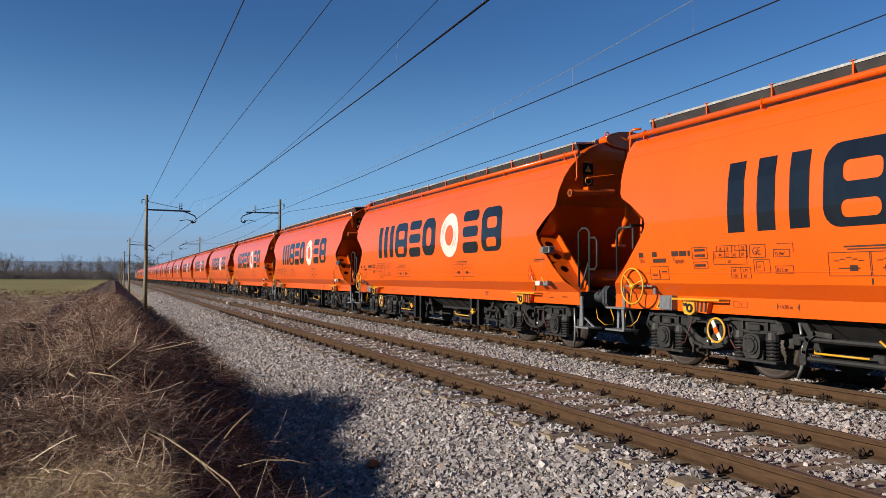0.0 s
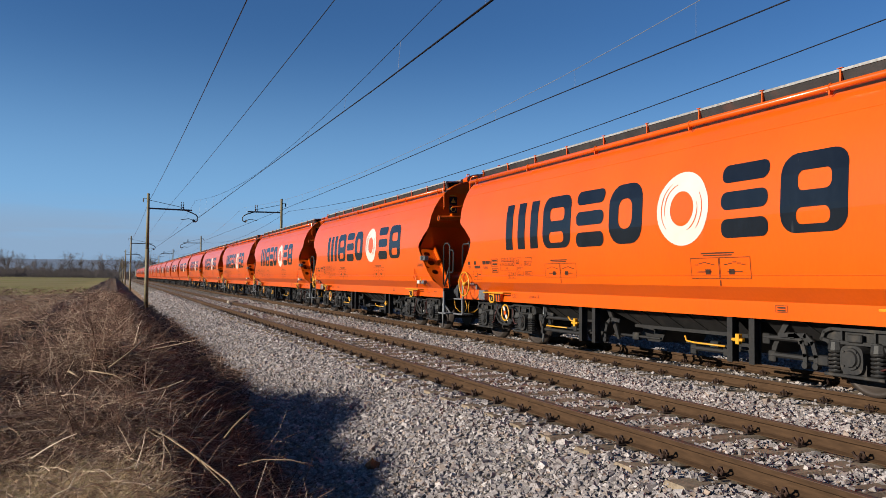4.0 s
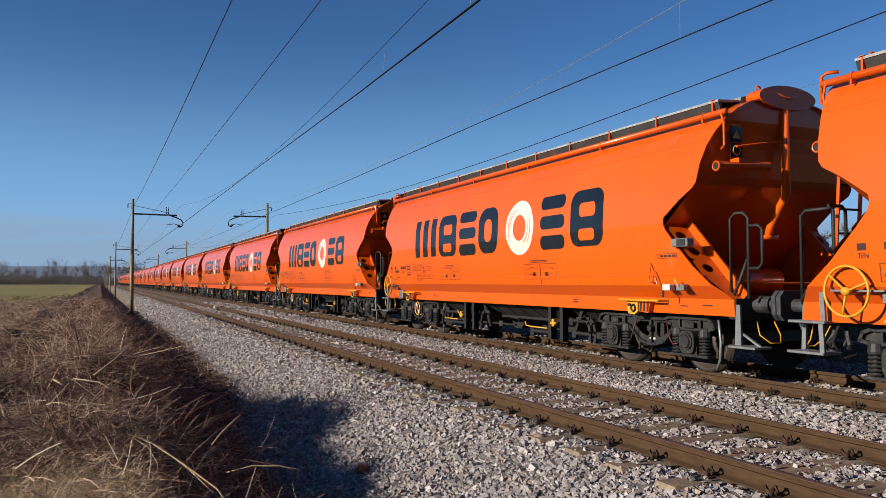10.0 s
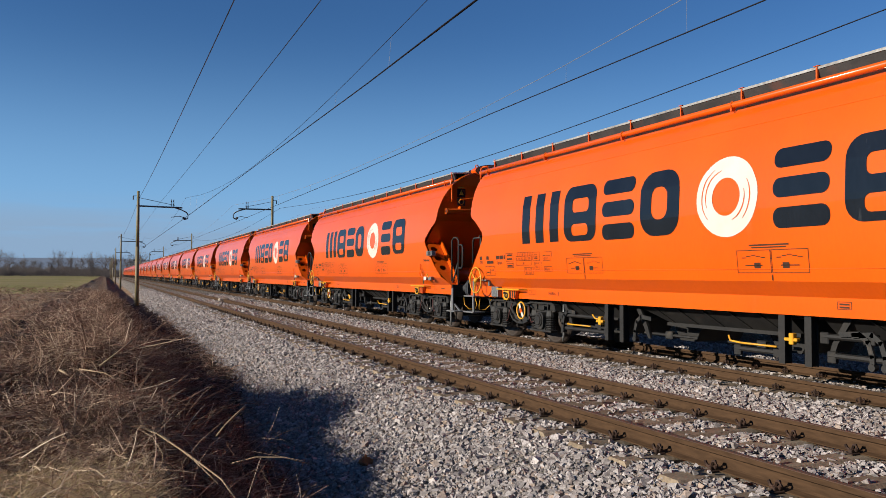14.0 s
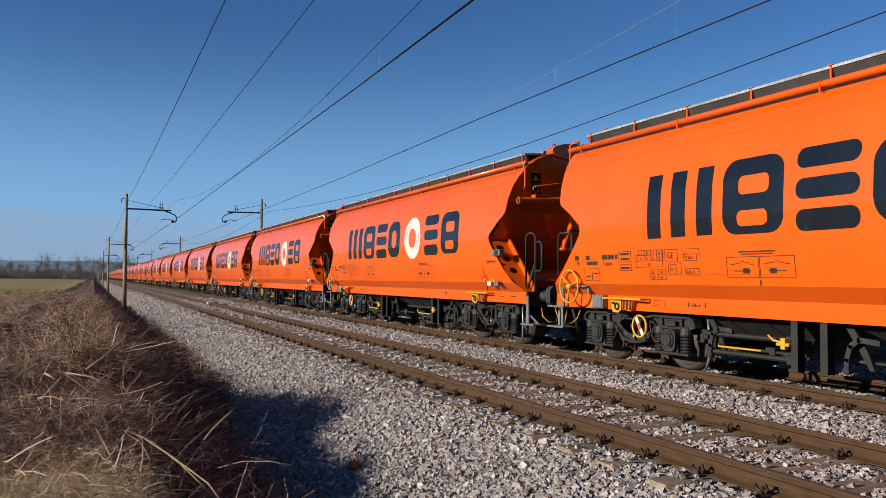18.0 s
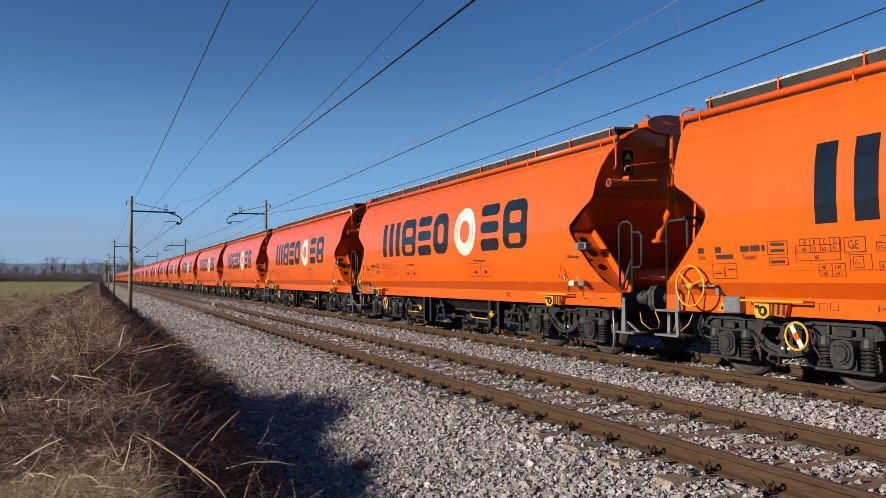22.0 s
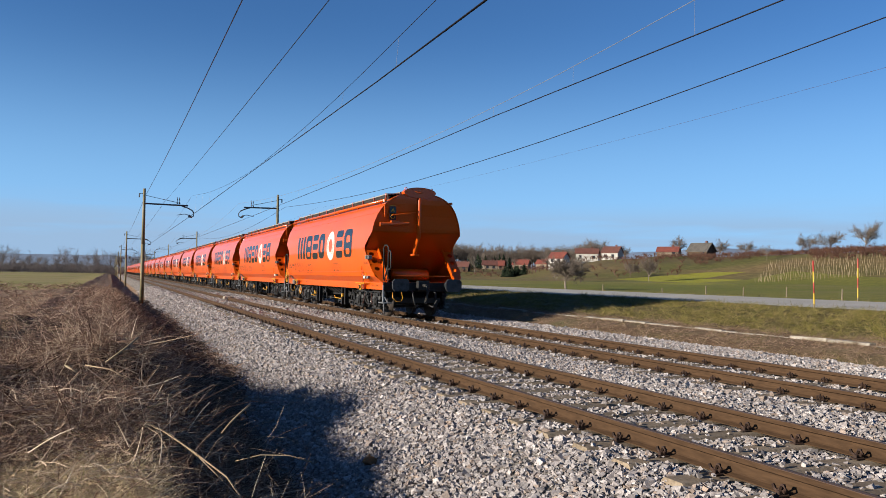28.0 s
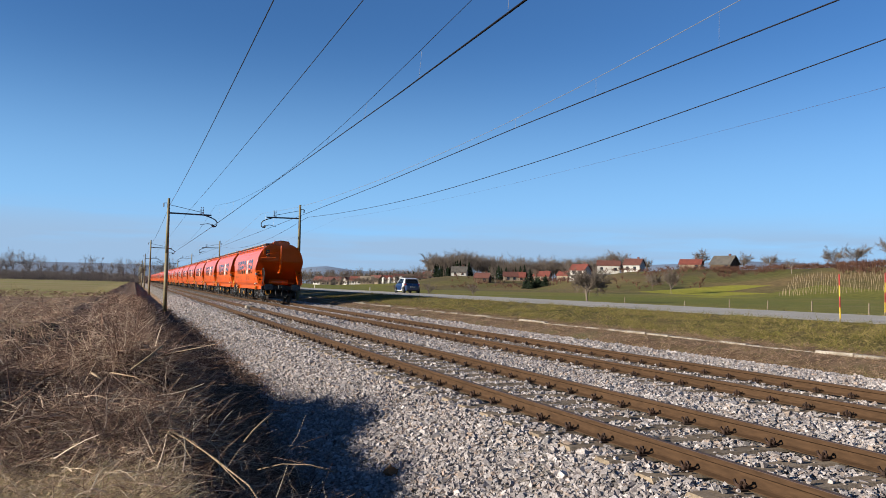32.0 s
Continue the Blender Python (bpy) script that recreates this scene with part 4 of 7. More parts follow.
    def arrow_field(ya, yb, z0, z1, dd):
        def fill(bm):
            outline_box(bm, ya, yb, z0, z1, 0.008)
            c, zc = (ya + yb) / 2, z0 + (z1 - z0) * 0.33
            flat(bm, c - 0.14, c + 0.14, zc - 0.006, zc + 0.006)
            flat(bm, c + dd * 0.06 - 0.05, c + dd * 0.06 + 0.05, zc - 0.035, zc + 0.035)
            for k in range(5):
                a = -0.16 + k * 0.08
                flat(bm, c + a - 0.035, c + a + 0.035, z1 - 0.07 - abs(a) * 0.2, z1 - 0.06 - abs(a) * 0.2)
        return fill

    def arrow_caption(ya, yb, z0, z1):
        def fill(bm):
            mid = (ya + yb) / 2
            flat(bm, min(ya, yb) + 0.28, max(ya, yb) - 0.22, z1 + 0.05, z1 + 0.068)
            flat(bm, min(ya, yb) + 0.32, max(ya, yb) - 0.26, z1 + 0.022, z1 + 0.036)
            flat(bm, mid - 0.01, mid + 0.01, z0 - 0.09, z0 - 0.02)
        return fill

    def small_bars(bm):
        outline_box(bm, -5.58, -6.00, 1.66, 1.73, 0.006)
        for i in range(4):
            flat(bm, -5.70 - i * 0.09, -5.63 - i * 0.09, 1.68, 1.71)
        x = -1.291
        outline_box(bm, -2.97, -3.16, 0.955, 1.045, 0.006, x)
        flat(bm, -3.13, -3.00, 1.005, 1.025, x), flat(bm, -3.13, -3.00, 0.97, 0.99, x)
        flat(bm, -5.95, -5.80, 0.97, 0.985, x), flat(bm, -6.45, -6.25, 0.985, 1.005, x)

    def faint_rows(bm):
        x = -1.291
        for y in (4.05, 3.9):
            outline_box(bm, y, y + 0.11, 0.955, 1.035, 0.005, x)

    for fill in (numbers, small_sign, grid_a, load_grid, speed_grid, signs, length, arrow_field(-1.64, -2.20, 1.37, 1.66, -1), arrow_field(-2.21, -2.77, 1.37, 1.66, 1), arrow_caption(-1.64, -2.77, 1.37, 1.66),
                 arrow_field(2.44, 1.90, 1.37, 1.64, -1), arrow_field(1.89, 1.35, 1.37, 1.64, 1), arrow_caption(2.44, 1.35, 1.37, 1.64), small_bars, faint_rows):
        panel(fill)


def striped_bracket(w, ya, yb, bar_a, bar_b):
    """A yellow hook plate beside a plate with black slanting stripes, under a grab bar."""
    m = ya + (yb - ya) * 0.52
    bm = bmesh.new()
    prism(bm, ((m, 1.02), (yb, 1.02), (yb, 0.90), (yb - 0.03, 0.83), (m + 0.08, 0.82), (m, 0.87)), "x", -1.39, -1.30)
    br = part("lashing_bracket", bm, YELLOW, w, "yellow and black striped bracket")
    bm = bmesh.new()
    prism(bm, ((ya, 1.02), (m - 0.004, 1.02), (m - 0.004, 0.87), (ya + 0.05, 0.85)), "x", -1.37, -1.30)
    part("striped_plate", bm, ORANGE, br)
    for i in range(3):
        bm = bmesh.new()
        y = ya + 0.035 + i * 0.083
        prism(bm, [(y + 0.012, 0.872), (y + 0.052, 0.872), (y + 0.040, 1.018), (y, 1.018)], "x", -1.3745, -1.370)
        part("stripe", bm, FRAME_BLACK, br)
    bm = bmesh.new()
    ring(bm, (-1.40, m + 0.10, 0.92), (1, 0, 0), 0.050, 0.016, 14, 5)
    box(bm, -1.41, -1.39, m + 0.16, yb - 0.03, 0.95, 0.99)
    part("hook", bm, FRAME_BLACK, br)
    bm = bmesh.new()
    tube(bm, [(-1.29, bar_a, 1.045), (-1.46, bar_a, 1.045), (-1.46, bar_b, 1.045), (-1.29, bar_b, 1.045)], 0.017, 6)
    part("grab_bar", bm, YELLOW, br)


def fittings(w):
    # hand brake wheel
    bm = bmesh.new()
    c = Vector((-1.56, 6.03, 1.22))
    ring(bm, c, (1, 0, 0), 0.275, 0.016, 32, 6)
    for i in range(3):
        a = radians(40 + 120 * i)
        rod(bm, c, c + Vector((0, math.cos(a), math.sin(a))) * 0.27, 0.014, 6)
    rod(bm, c + Vector((-0.03, 0, 0)), c + Vector((0.06, 0, 0)), 0.045, 12)
    hw = part("hand_wheel", bm, YELLOW, w, "yellow hand-brake wheel", smooth=True)
    bm = bmesh.new()
    rod(bm, c + Vector((0.06, 0, 0)), (-1.1, 6.03, 1.22), 0.03, 8)
    tube(bm, [(-1.25, 5.55, 1.30), (-1.40, 5.45, 1.32), (-1.42, 5.95, 1.26)], 0.02, 6)
    part("brake_shaft", bm, ORANGE, hw)
    bm = bmesh.new()
    box(bm, -1.50, -1.28, 5.62, 6.30, 1.215, 1.235)
    box(bm, -1.42, -1.28, 5.64, 5.70, 1.10, 1.215)
    part("wheel_bracket", bm, GREY_STEEL, hw, "narrow grey bracket plate")
    # grey cabinet, sign
    bm = bmesh.new()
    box(bm, -1.40, -1.29, 5.30, 5.58, 0.87, 1.09, 0.012)
    cab = part("cabinet", bm, GREY_STEEL, w, "small galvanised cabinet")
    bm = bmesh.new()
    box(bm, -1.408, -1.40, 5.315, 5.565, 0.885, 1.075, 0.003)
    for k in range(4):
        box(bm, -1.411, -1.408, 5.33 + k * 0.062, 5.334 + k * 0.062, 0.90, 1.06)
        box(bm, -1.411, -1.408, 5.33, 5.55, 0.905 + k * 0.048, 0.909 + k * 0.048)
    part("cabinet_lid", bm, GREY_STEEL, cab)
    bm = bmesh.new()
    prism(bm, ((5.63, 0.885), (5.79, 0.885), (5.71, 1.02)), "x", -1.296, -1.290)
    sg = part("warning_triangle", bm, YELLOW, w, "yellow warning triangle")
    bm = bmesh.new()
    prism(bm, ((5.675, 0.905), (5.745, 0.905), (5.71, 0.972)), "x", -1.299, -1.296)
    part("triangle_mark", bm, FRAME_BLACK, sg)
    striped_bracket(w, 4.54, 5.06, 4.23, 5.20)
    striped_bracket(w, -5.22, -4.68, -5.53, -4.57)
    # brake disc on the front bogie
    bm = bmesh.new()
    c = Vector((-1.27, 4.51, 0.625))
    ring(bm, c, (1, 0, 0), 0.165, 0.016, 26, 6)
    dial = part("dial_ring", bm, YELLOW, w, "yellow ring of a brake indicator", smooth=True)
    bm = bmesh.new()
    turned = Matrix.Translation(c) @ Matrix.Rotation(radians(58), 4, "X")
    box(bm, -0.005, 0.005, -0.15, 0.15, -0.032, 0.032, 0, turned)
    part("dial_bar", bm, WHITE_FILM, dial)
    bm = bmesh.new()
    box(bm, -0.013, -0.006, -0.045, 0.045, -0.036, 0.036, 0, turned)
    part("dial_mark", bm, ORANGE, dial)
    # pale hose round the wheel
    for y, d in ((3.30, 1), (-6.27, -1)):
        bm = bmesh.new()
        tube(bm, [(-1.02, y, 0.80), (-1.06, y - 0.06, 0.66), (-1.08, y - 0.10, 0.47), (-1.06, y - 0.06, 0.24), (-1.0, y + 0.06, 0.09)], 0.020, 7)
        part("guard_hoop", bm, GREY_STEEL, w, smooth=True)
    # posts of the discharge gear
    for y in (-2.52, -2.12, 1.18, 1.60):
        bm = bmesh.new()
        box(bm, -1.24, -1.14, y - 0.012, y + 0.012, 0.25, 0.88)
        box(bm, -1.25, -1.24, y - 0.05, y + 0.05, 0.25, 0.88)
        box(bm, -1.14, -1.13, y - 0.05, y + 0.05, 0.25, 0.88)
        part("gear_post", bm, FRAME_BLACK, w)
    for pts, lb in ((((-1.26, -2.05, 0.45), (-1.27, -1.45, 0.455), (-1.27, -1.27, 0.47), (-1.27, -1.235, 0.54)), "lever"), (((-1.1, 3.0, 0.47), (-1.16, 2.95, 0.44), (-1.16, 2.2, 0.44)), "lever"),
                    (((-1.26, 1.72, 0.58), (-1.27, 1.9, 0.60), (-1.27, 1.98, 0.66)), "lever")):
        bm = bmesh.new()
        tube(bm, pts, 0.014, 6)
        part("lever", bm, YELLOW, w, "yellow lever", smooth=True)
    for y in (-2.30, 1.74):
        bm = bmesh.new()
        box(bm, -1.30, -1.24, y - 0.10, y + 0.10, 0.54, 0.58, 0.008)
        box(bm, -1.31, -1.24, y - 0.05, y + 0.02, 0.50, 0.64, 0.008)
        part("valve_handle", bm, YELLOW, w, "yellow valve handle")
    for y0, y1, z in ((-3.3, -2.6, 0.62), (-3.6, -2.7, 0.40), (1.7, 3.3, 0.60), (1.7, 3.2, 0.36), (-2.0, -1.2, 0.36)):
        bm = bmesh.new()
        rod(bm, (-1.10, y0, z), (-1.10, y1, z), 0.035, 7)
        box(bm, -1.15, -1.05, y0 - 0.03, y0 + 0.12, z - 0.06, z + 0.06, 0.01)
        box(bm, -1.13, -1.07, y1 - 0.10, y1 + 0.02, z - 0.09, z + 0.05, 0.01)
        part("brake_rod", bm, FRAME_BLACK, w)
    # rear corner: lamp holder, hooks, valves
    bm = bmesh.new()
    box(bm, -1.60, -1.47, -6.31, -5.99, 1.81, 1.93, 0.012)
    lamp = part("tail_sign_holder", bm, GREY_STEEL, w, "small silver tail-sign holder")
    bm = bmesh.new()
    box(bm, -1.606, -1.60, -6.28, -6.10, 1.825, 1.915)
    part("holder_face", bm, RUBBER, lamp)
    bm = bmesh.new()
    tube(bm, [(-1.53, -5.42, 1.60), (-1.55, -5.46, 1.52), (-1.54, -5.44, 1.46)], 0.012, 5)
    ring(bm, (-1.545, -5.46, 1.37), (1, 0, 0), 0.05, 0.012, 14, 5)
    tube(bm, [(-1.54, -5.5, 1.50), (-1.55, -5.56, 1.40), (-1.545, -5.60, 1.29)], 0.012, 5)
    part("lashing_hook", bm, ORANGE, w)
    for y, mt in ((-5.82, WHITE_FILM), (-6.11, GREY_STEEL)):
        bm = bmesh.new()
        box(bm, -1.57, -1.47, y - 0.08, y + 0.08, 1.20, 1.29, 0.01)
        vb = part("valve_box", bm, mt, w, "small pale valve box")
        bm = bmesh.new()
        tube(bm, [(-1.58, y, 1.26), (-1.60, y + 0.03, 1.32), (-1.60, y + 0.06, 1.36)] if mt is GREY_STEEL else [(-1.58, y + 0.04, 1.2), (-1.58, y + 0.05, 1.10)], 0.014, 6)
        part("valve_lever", bm, YELLOW if mt is GREY_STEEL else RUBBER, vb)
    # steps, decks and handrails
    for y0, y1, z, d in ((-7.32, -6.86, 0.48, -1), (6.46, 6.98, 0.50, 1), (6.44, 6.96, 0.86, 1)):
        bm = bmesh.new()
        box(bm, -1.42, -1.12, y0, y1, z - 0.02, z + 0.012, 0.006)
        st = part("step", bm, GREY_STEEL, w, "grey chequered step")
        if d < 0:
            hangers = ((((-6.96, 1.02), (-6.89, 1.02), (-6.86, 0.47), (-6.97, 0.47)), -1.30), (((-6.94, 0.66), (-6.89, 0.66), (-7.25, 0.47), (-7.32, 0.47)), -1.26))
        else:
            hangers = ((((y0 + 0.02, z + 0.36), (y0 + 0.08, z + 0.36), (y0 + 0.06, z - 0.01), (y0, z - 0.01)), -1.40), (((y1 - 0.08, z + 0.36), (y1 - 0.02, z + 0.36), (y1, z - 0.01), (y1 - 0.06, z - 0.01)), -1.18))
        for outline, x in hangers:
            bm = bmesh.new()
            prism(bm, outline, "x", x, x + 0.03)
            part("step_hanger", bm, GREY_STEEL, st)
    for pts in ([(-1.22, -6.73, 1.10), (-1.22, -6.73, 2.17), (-1.20, -6.80, 2.24), (-1.18, -6.92, 2.24), (-1.16, -6.98, 2.17), (-1.16, -6.98, 1.10)],
                [(-1.16, -6.98, 2.06), (-1.16, -7.16, 2.06), (-1.16, -7.22, 2.0), (-1.16, -7.22, 1.56), (-1.16, -7.16, 1.50), (-1.16, -6.98, 1.50)],
                [(-1.22, -6.76, 1.12), (-1.20, -6.86, 1.32), (-1.17, -6.97, 1.62)],
                [(-1.24, 6.44, 1.05), (-1.24, 6.44, 2.15), (-1.24, 6.50, 2.21), (-1.0, 6.52, 2.21), (-0.94, 6.52, 2.15), (-0.94, 6.52, 1.05)],
                [(-1.20, 6.93, 1.05), (-1.20, 6.93, 2.12), (-1.20, 6.86, 2.18), (-1.20, 6.52, 2.18)],
                [(-1.22, 6.93, 1.1), (-1.22, 6.6, 1.5), (-1.22, 6.46, 1.52)]):
        bm = bmesh.new()
        tube(bm, pts, 0.021, 7)
        part("handrail", bm, RUBBER, w, "black tube handrail", smooth=True)
    bm = bmesh.new()
    tube(bm, [(-1.05, 6.62, 3.38), (-1.12, 6.66, 3.45), (-1.12, 6.66, 3.76), (-1.10, 6.6, 3.80), (-1.02, 6.5, 3.80)], 0.022, 6)
    part("roof_handle", bm, ORANGE, w, smooth=True)
    # ladder at the front end
    bm = bmesh.new()
    for x in (-0.92, -0.55):
        tube(bm, [(x, 6.62, 3.6), (x, 6.60, 2.7), (x, 6.72, 1.12)], 0.024, 6)
    lad = part("ladder", bm, ORANGE, w, "orange ladder")
    for i in range(8):
        bm = bmesh.new()
        z = 1.32 + i * 0.29
        y = 6.60 + (0.12 * (2.7 - z) / 1.58 if z < 2.7 else 0)
        rod(bm, (-0.92, y, z), (-0.55, y, z), 0.014, 6)
        part("rung", bm, RUBBER, lad)
    # air tank, coupling, hoses at both ends
    for d in (-1, 1):
        bm = bmesh.new()
        rod(bm, (-0.62, d * 5.72, 1.34), (0.62, d * 5.72, 1.34), 0.19, 16)
        part("air_tank", bm, ORANGE, w, smooth=True)
        bm = bmesh.new()
        box(bm, -1.12, 1.12, min(d * 5.2, d * 6.78), max(d * 5.2, d * 6.78), 1.06, 1.10)
        part("end_deck", bm, ORANGE, w)
        bm = bmesh.new()
        box(bm, -0.20, 0.20, d * 6.95 - 0.10, d * 6.95 + 0.10, 0.86, 1.16, 0.02)
        rod(bm, (0, d * 6.95, 1.02), (0, d * 7.30, 1.0), 0.05, 8)
        tube(bm, [(0, d * 7.30, 1.0), (0.03, d * 7.36, 0.9), (0, d * 7.30, 0.62), (-0.03, d * 7.24, 0.5), (0, d * 7.28, 0.45)], 0.035, 6)
        part("screw_coupling", bm, IRON, w)
        for x in (-0.35, 0.35):
            bm = bmesh.new()
            tube(bm, [(x, d * 6.9, 0.82), (x * 1.1, d * 7.1, 0.78), (x * 1.1, d * 7.2, 0.55), (x * 0.8, d * 7.14, 0.34), (x * 0.5, d * 7.0, 0.40)], 0.026, 6)
            part("air_hose", bm, RUBBER, w, smooth=True)
        bm = bmesh.new()
        tube(bm, [(-1.0, d * 6.95, 0.80), (-1.0, d * 7.0, 0.62), (-0.94, d * 7.12, 0.52), (-0.78, d * 7.14, 0.52), (-0.70, d * 7.06, 0.62), (-0.70, d * 6.95, 0.80)], 0.010, 6)
        part("shunter_grip", bm, YELLOW, w, "yellow grab loop under the buffer", smooth=True)
        bm = bmesh.new()
        rod(bm, (-0.9, d * 6.88, 1.30), (0.9, d * 6.88, 1.30), 0.015, 6)
        part("end_rail", bm, ORANGE, w)
    # lifting eyes on the end hump
    for d in (-1, 1):
        for x in (-0.44, 0.44):
            bm = bmesh.new()
            ring(bm, (x, d * 6.5, 4.055), (0, 1, 0), 0.045, 0.012, 12, 5)
            part("lifting_eye", bm, ORANGE, w)


def wagon(near=True):
    w = thing("hopper_wagon", "bright orange covered hopper wagon with a dark logo and black bogies", "railway wagon", "wagons of the train")
    wagon_body(w)
    for d in (-1, 1):
        wagon_end(w, d)
    wagon_roof(w, near)
    # frame under the hopper
    bm = bmesh.new()
    for s in (-1, 1):
        box(bm, min(s * 0.95, s * 1.0), max(s * 0.95, s * 1.0), -6.85, 6.85, 0.80, 1.06)
    box(bm, -1.27, 1.27, -6.86, -6.72, 0.82, 1.10, 0.01)
    box(bm, -1.27, 1.27, 6.72, 6.86, 0.82, 1.10, 0.01)
    part("underframe", bm, FRAME_BLACK, w)
    bogie(w, -4.87, near), bogie(w, 4.87, near)
    for y in (-5.77, -3.97, 3.97, 5.77):
        wheelset(w, y)
    for d in (-1, 1):
        for s in (-1, 1):
            bm = bmesh.new()
            rod(bm, (s * 0.875, d * 6.86, 1.02), (s * 0.875, d * 7.12, 1.02), 0.115, 14)
            rod(bm, (s * 0.875, d * 7.12, 1.02), (s * 0.875, d * 7.34, 1.02), 0.085, 14)
            prism(bm, [(s * 0.875 + a * 0.26, 1.02 + b * 0.19) for a, b in ((-1, -0.6), (-0.75, -1), (0.75, -1), (1, -0.6), (1, 0.6), (0.75, 1), (-0.75, 1), (-1, 0.6))], "y", d * 7.33, d * 7.395)
            part("buffer", bm, BUFFER_STEEL, w)
    hopper_chutes(w)
    logo(w)
    if near:
        markings(w)
        fittings(w)
    return w


def hopper_chutes(w):
    """Shallow sloped sheets behind the sole with slanting ribs, and narrow throats in the middle."""
    for y0, y1, f0, f1, throats in ((-3.78, -2.58, -3.45, -2.58, ()), (-2.06, 1.14, -2.06, 0.52, ((-1.9, -1.1), (0.15, 0.9))), (1.66, 3.62, 1.66, 3.10, ((1.9, 2.7),))):
        bm = bmesh.new()
        a = [bm.verts.new(p) for p in ((-1.18, y0, 0.93), (1.18, y0, 0.93), (1.18, y1, 0.93), (-1.18, y1, 0.93))]
        b = [bm.verts.new(p) for p in ((-0.80, f0, 0.60), (0.80, f0, 0.60), (0.80, f1, 0.60), (-0.80, f1, 0.60))]
        for i in range(4):
            bm.faces.new((a[i], a[(i + 1) % 4], b[(i + 1) % 4], b[i]))
        bm.faces.new(b)
        bm.faces.new(a[::-1])
        bmesh.ops.recalc_face_normals(bm, faces=bm.faces)
        ch = part("discharge_chute", bm, FRAME_BLACK, w)
        n = max(2, int((y1 - y0) / 0.52))
        for i in range(1, n):
            y = y0 + (y1 - y0) * i / n
            yl = min(max(y - 0.22, f0 + 0.02), f1 - 0.02)
            bm = bmesh.new()
            prism(bm, [(y - 0.014, 0.92), (y + 0.014, 0.92), (yl + 0.014, 0.605), (yl - 0.014, 0.605)], "x", -0.035, 0.02)
            for v_ in bm.verts:
                v_.co.x += -0.80 - 0.38 * (v_.co.z - 0.60) / 0.33
            part("stiffener", bm, FRAME_BLACK, ch)
        bm = bmesh.new()
        box(bm, -0.86, -0.80, f0, f1, 0.555, 0.605)
        part("foot_rail", bm, FRAME_BLACK, ch)
        for ya, yb in throats:
            bm = bmesh.new()
            prism(bm, ((ya, 0.60), (yb, 0.60), (yb - 0.2, 0.30), (ya + 0.2, 0.30)), "x", -0.45, 0.45)
            part("throat", bm, FRAME_BLACK, ch)
    # end legs and the bent brake levers beside the bogies
    for y, d in ((0.98, -1), (3.2, -1), (-3.0, 1)):
        bm = bmesh.new()
        prism(bm, ((y, 0.86), (y + 0.10, 0.86), (y + d * 0.22 + 0.09, 0.52), (y + d * 0.30 + 0.06, 0.34), (y + d * 0.30, 0.34), (y + d * 0.22, 0.54)), "x", -1.06, -1.02)
        part("chute_leg", bm, FRAME_BLACK, w)
    for y, d in ((-3.36, -1), (-3.20, -1), (3.02, 1), (0.86, 1)):
        bm = bmesh.new()
        strap(bm, ((y - d * 0.30, 0.66), (y - d * 0.06, 0.68), (y + d * 0.05, 0.60), (y + d * 0.10, 0.44), (y + d * 0.10, 0.30)), 0.03, -1.16, -1.13)
        rod(bm, (-1.17, y + d * 0.10, 0.32), (-1.10, y + d * 0.10, 0.32), 0.045, 8)
        part("brake_lever", bm, IRON, w)
    for y in (-1.55, 0.30, 2.2):
        bm = bmesh.new()
        rod(bm, (-0.98, y - 0.62, 0.42), (-0.98, y + 0.62, 0.42), 0.022, 6)
        box(bm, -1.02, -0.94, y - 0.08, y + 0.08, 0.36, 0.48, 0.012)
        part("gate_shaft", bm, IRON, w)


def on_side(y, z, s=-1, lift=0.004):
    """A point on the wagon's side skin."""
    return Vector((s * (half_at(z) + lift), y, z))


def side_patch(bm, outline, s=-1, lift=0.006, holes=()):
    """A film on the curved side: an outline of (y, z), cut into strips so that it follows the curve."""
    vs = [bm.verts.new((0, y, z)) for y, z in outline]
    es = [bm.edges.new((vs[i], vs[(i + 1) % len(vs)])) for i in range(len(vs))]
    for h in holes:
        hv = [bm.verts.new((0, y, z)) for y, z in h]
        es += [bm.edges.new((hv[i], hv[(i + 1) % len(hv)])) for i in range(len(hv))]
    bmesh.ops.triangle_fill(bm, edges=es, use_beauty=True)


def finish_patch(bm, s=-1, lift=0.006):
    for z in (1.3, 1.55, 1.75, 1.9, 2.05, 2.17, 2.25, 2.45, 2.62, 2.8, 2.95):
        bmesh.ops.bisect_plane(bm, geom=bm.verts[:] + bm.edges[:] + bm.faces[:], plane_co=(0, 0, z), plane_no=(0, 0, 1))
    for v in bm.verts:
        v.co = on_side(v.co.y, v.co.z, s, lift)
    bmesh.ops.recalc_face_normals(bm, faces=bm.faces)
    for f in bm.faces:
        if f.normal.x * s < 0:
            f.normal_flip()


def rounded(y0, y1, z0, z1, r, n=5):
    pts = []
    for cy, cz, a0 in ((y1 - r, z1 - r, 0), (y0 + r, z1 - r, 90), (y0 + r, z0 + r, 180), (y1 - r, z0 + r, 270)):
        for i in range(n + 1):
            a = radians(a0 + 90 * i / n)
            pts.append((cy + r * math.cos(a), cz + r * math.sin(a)))
    return pts


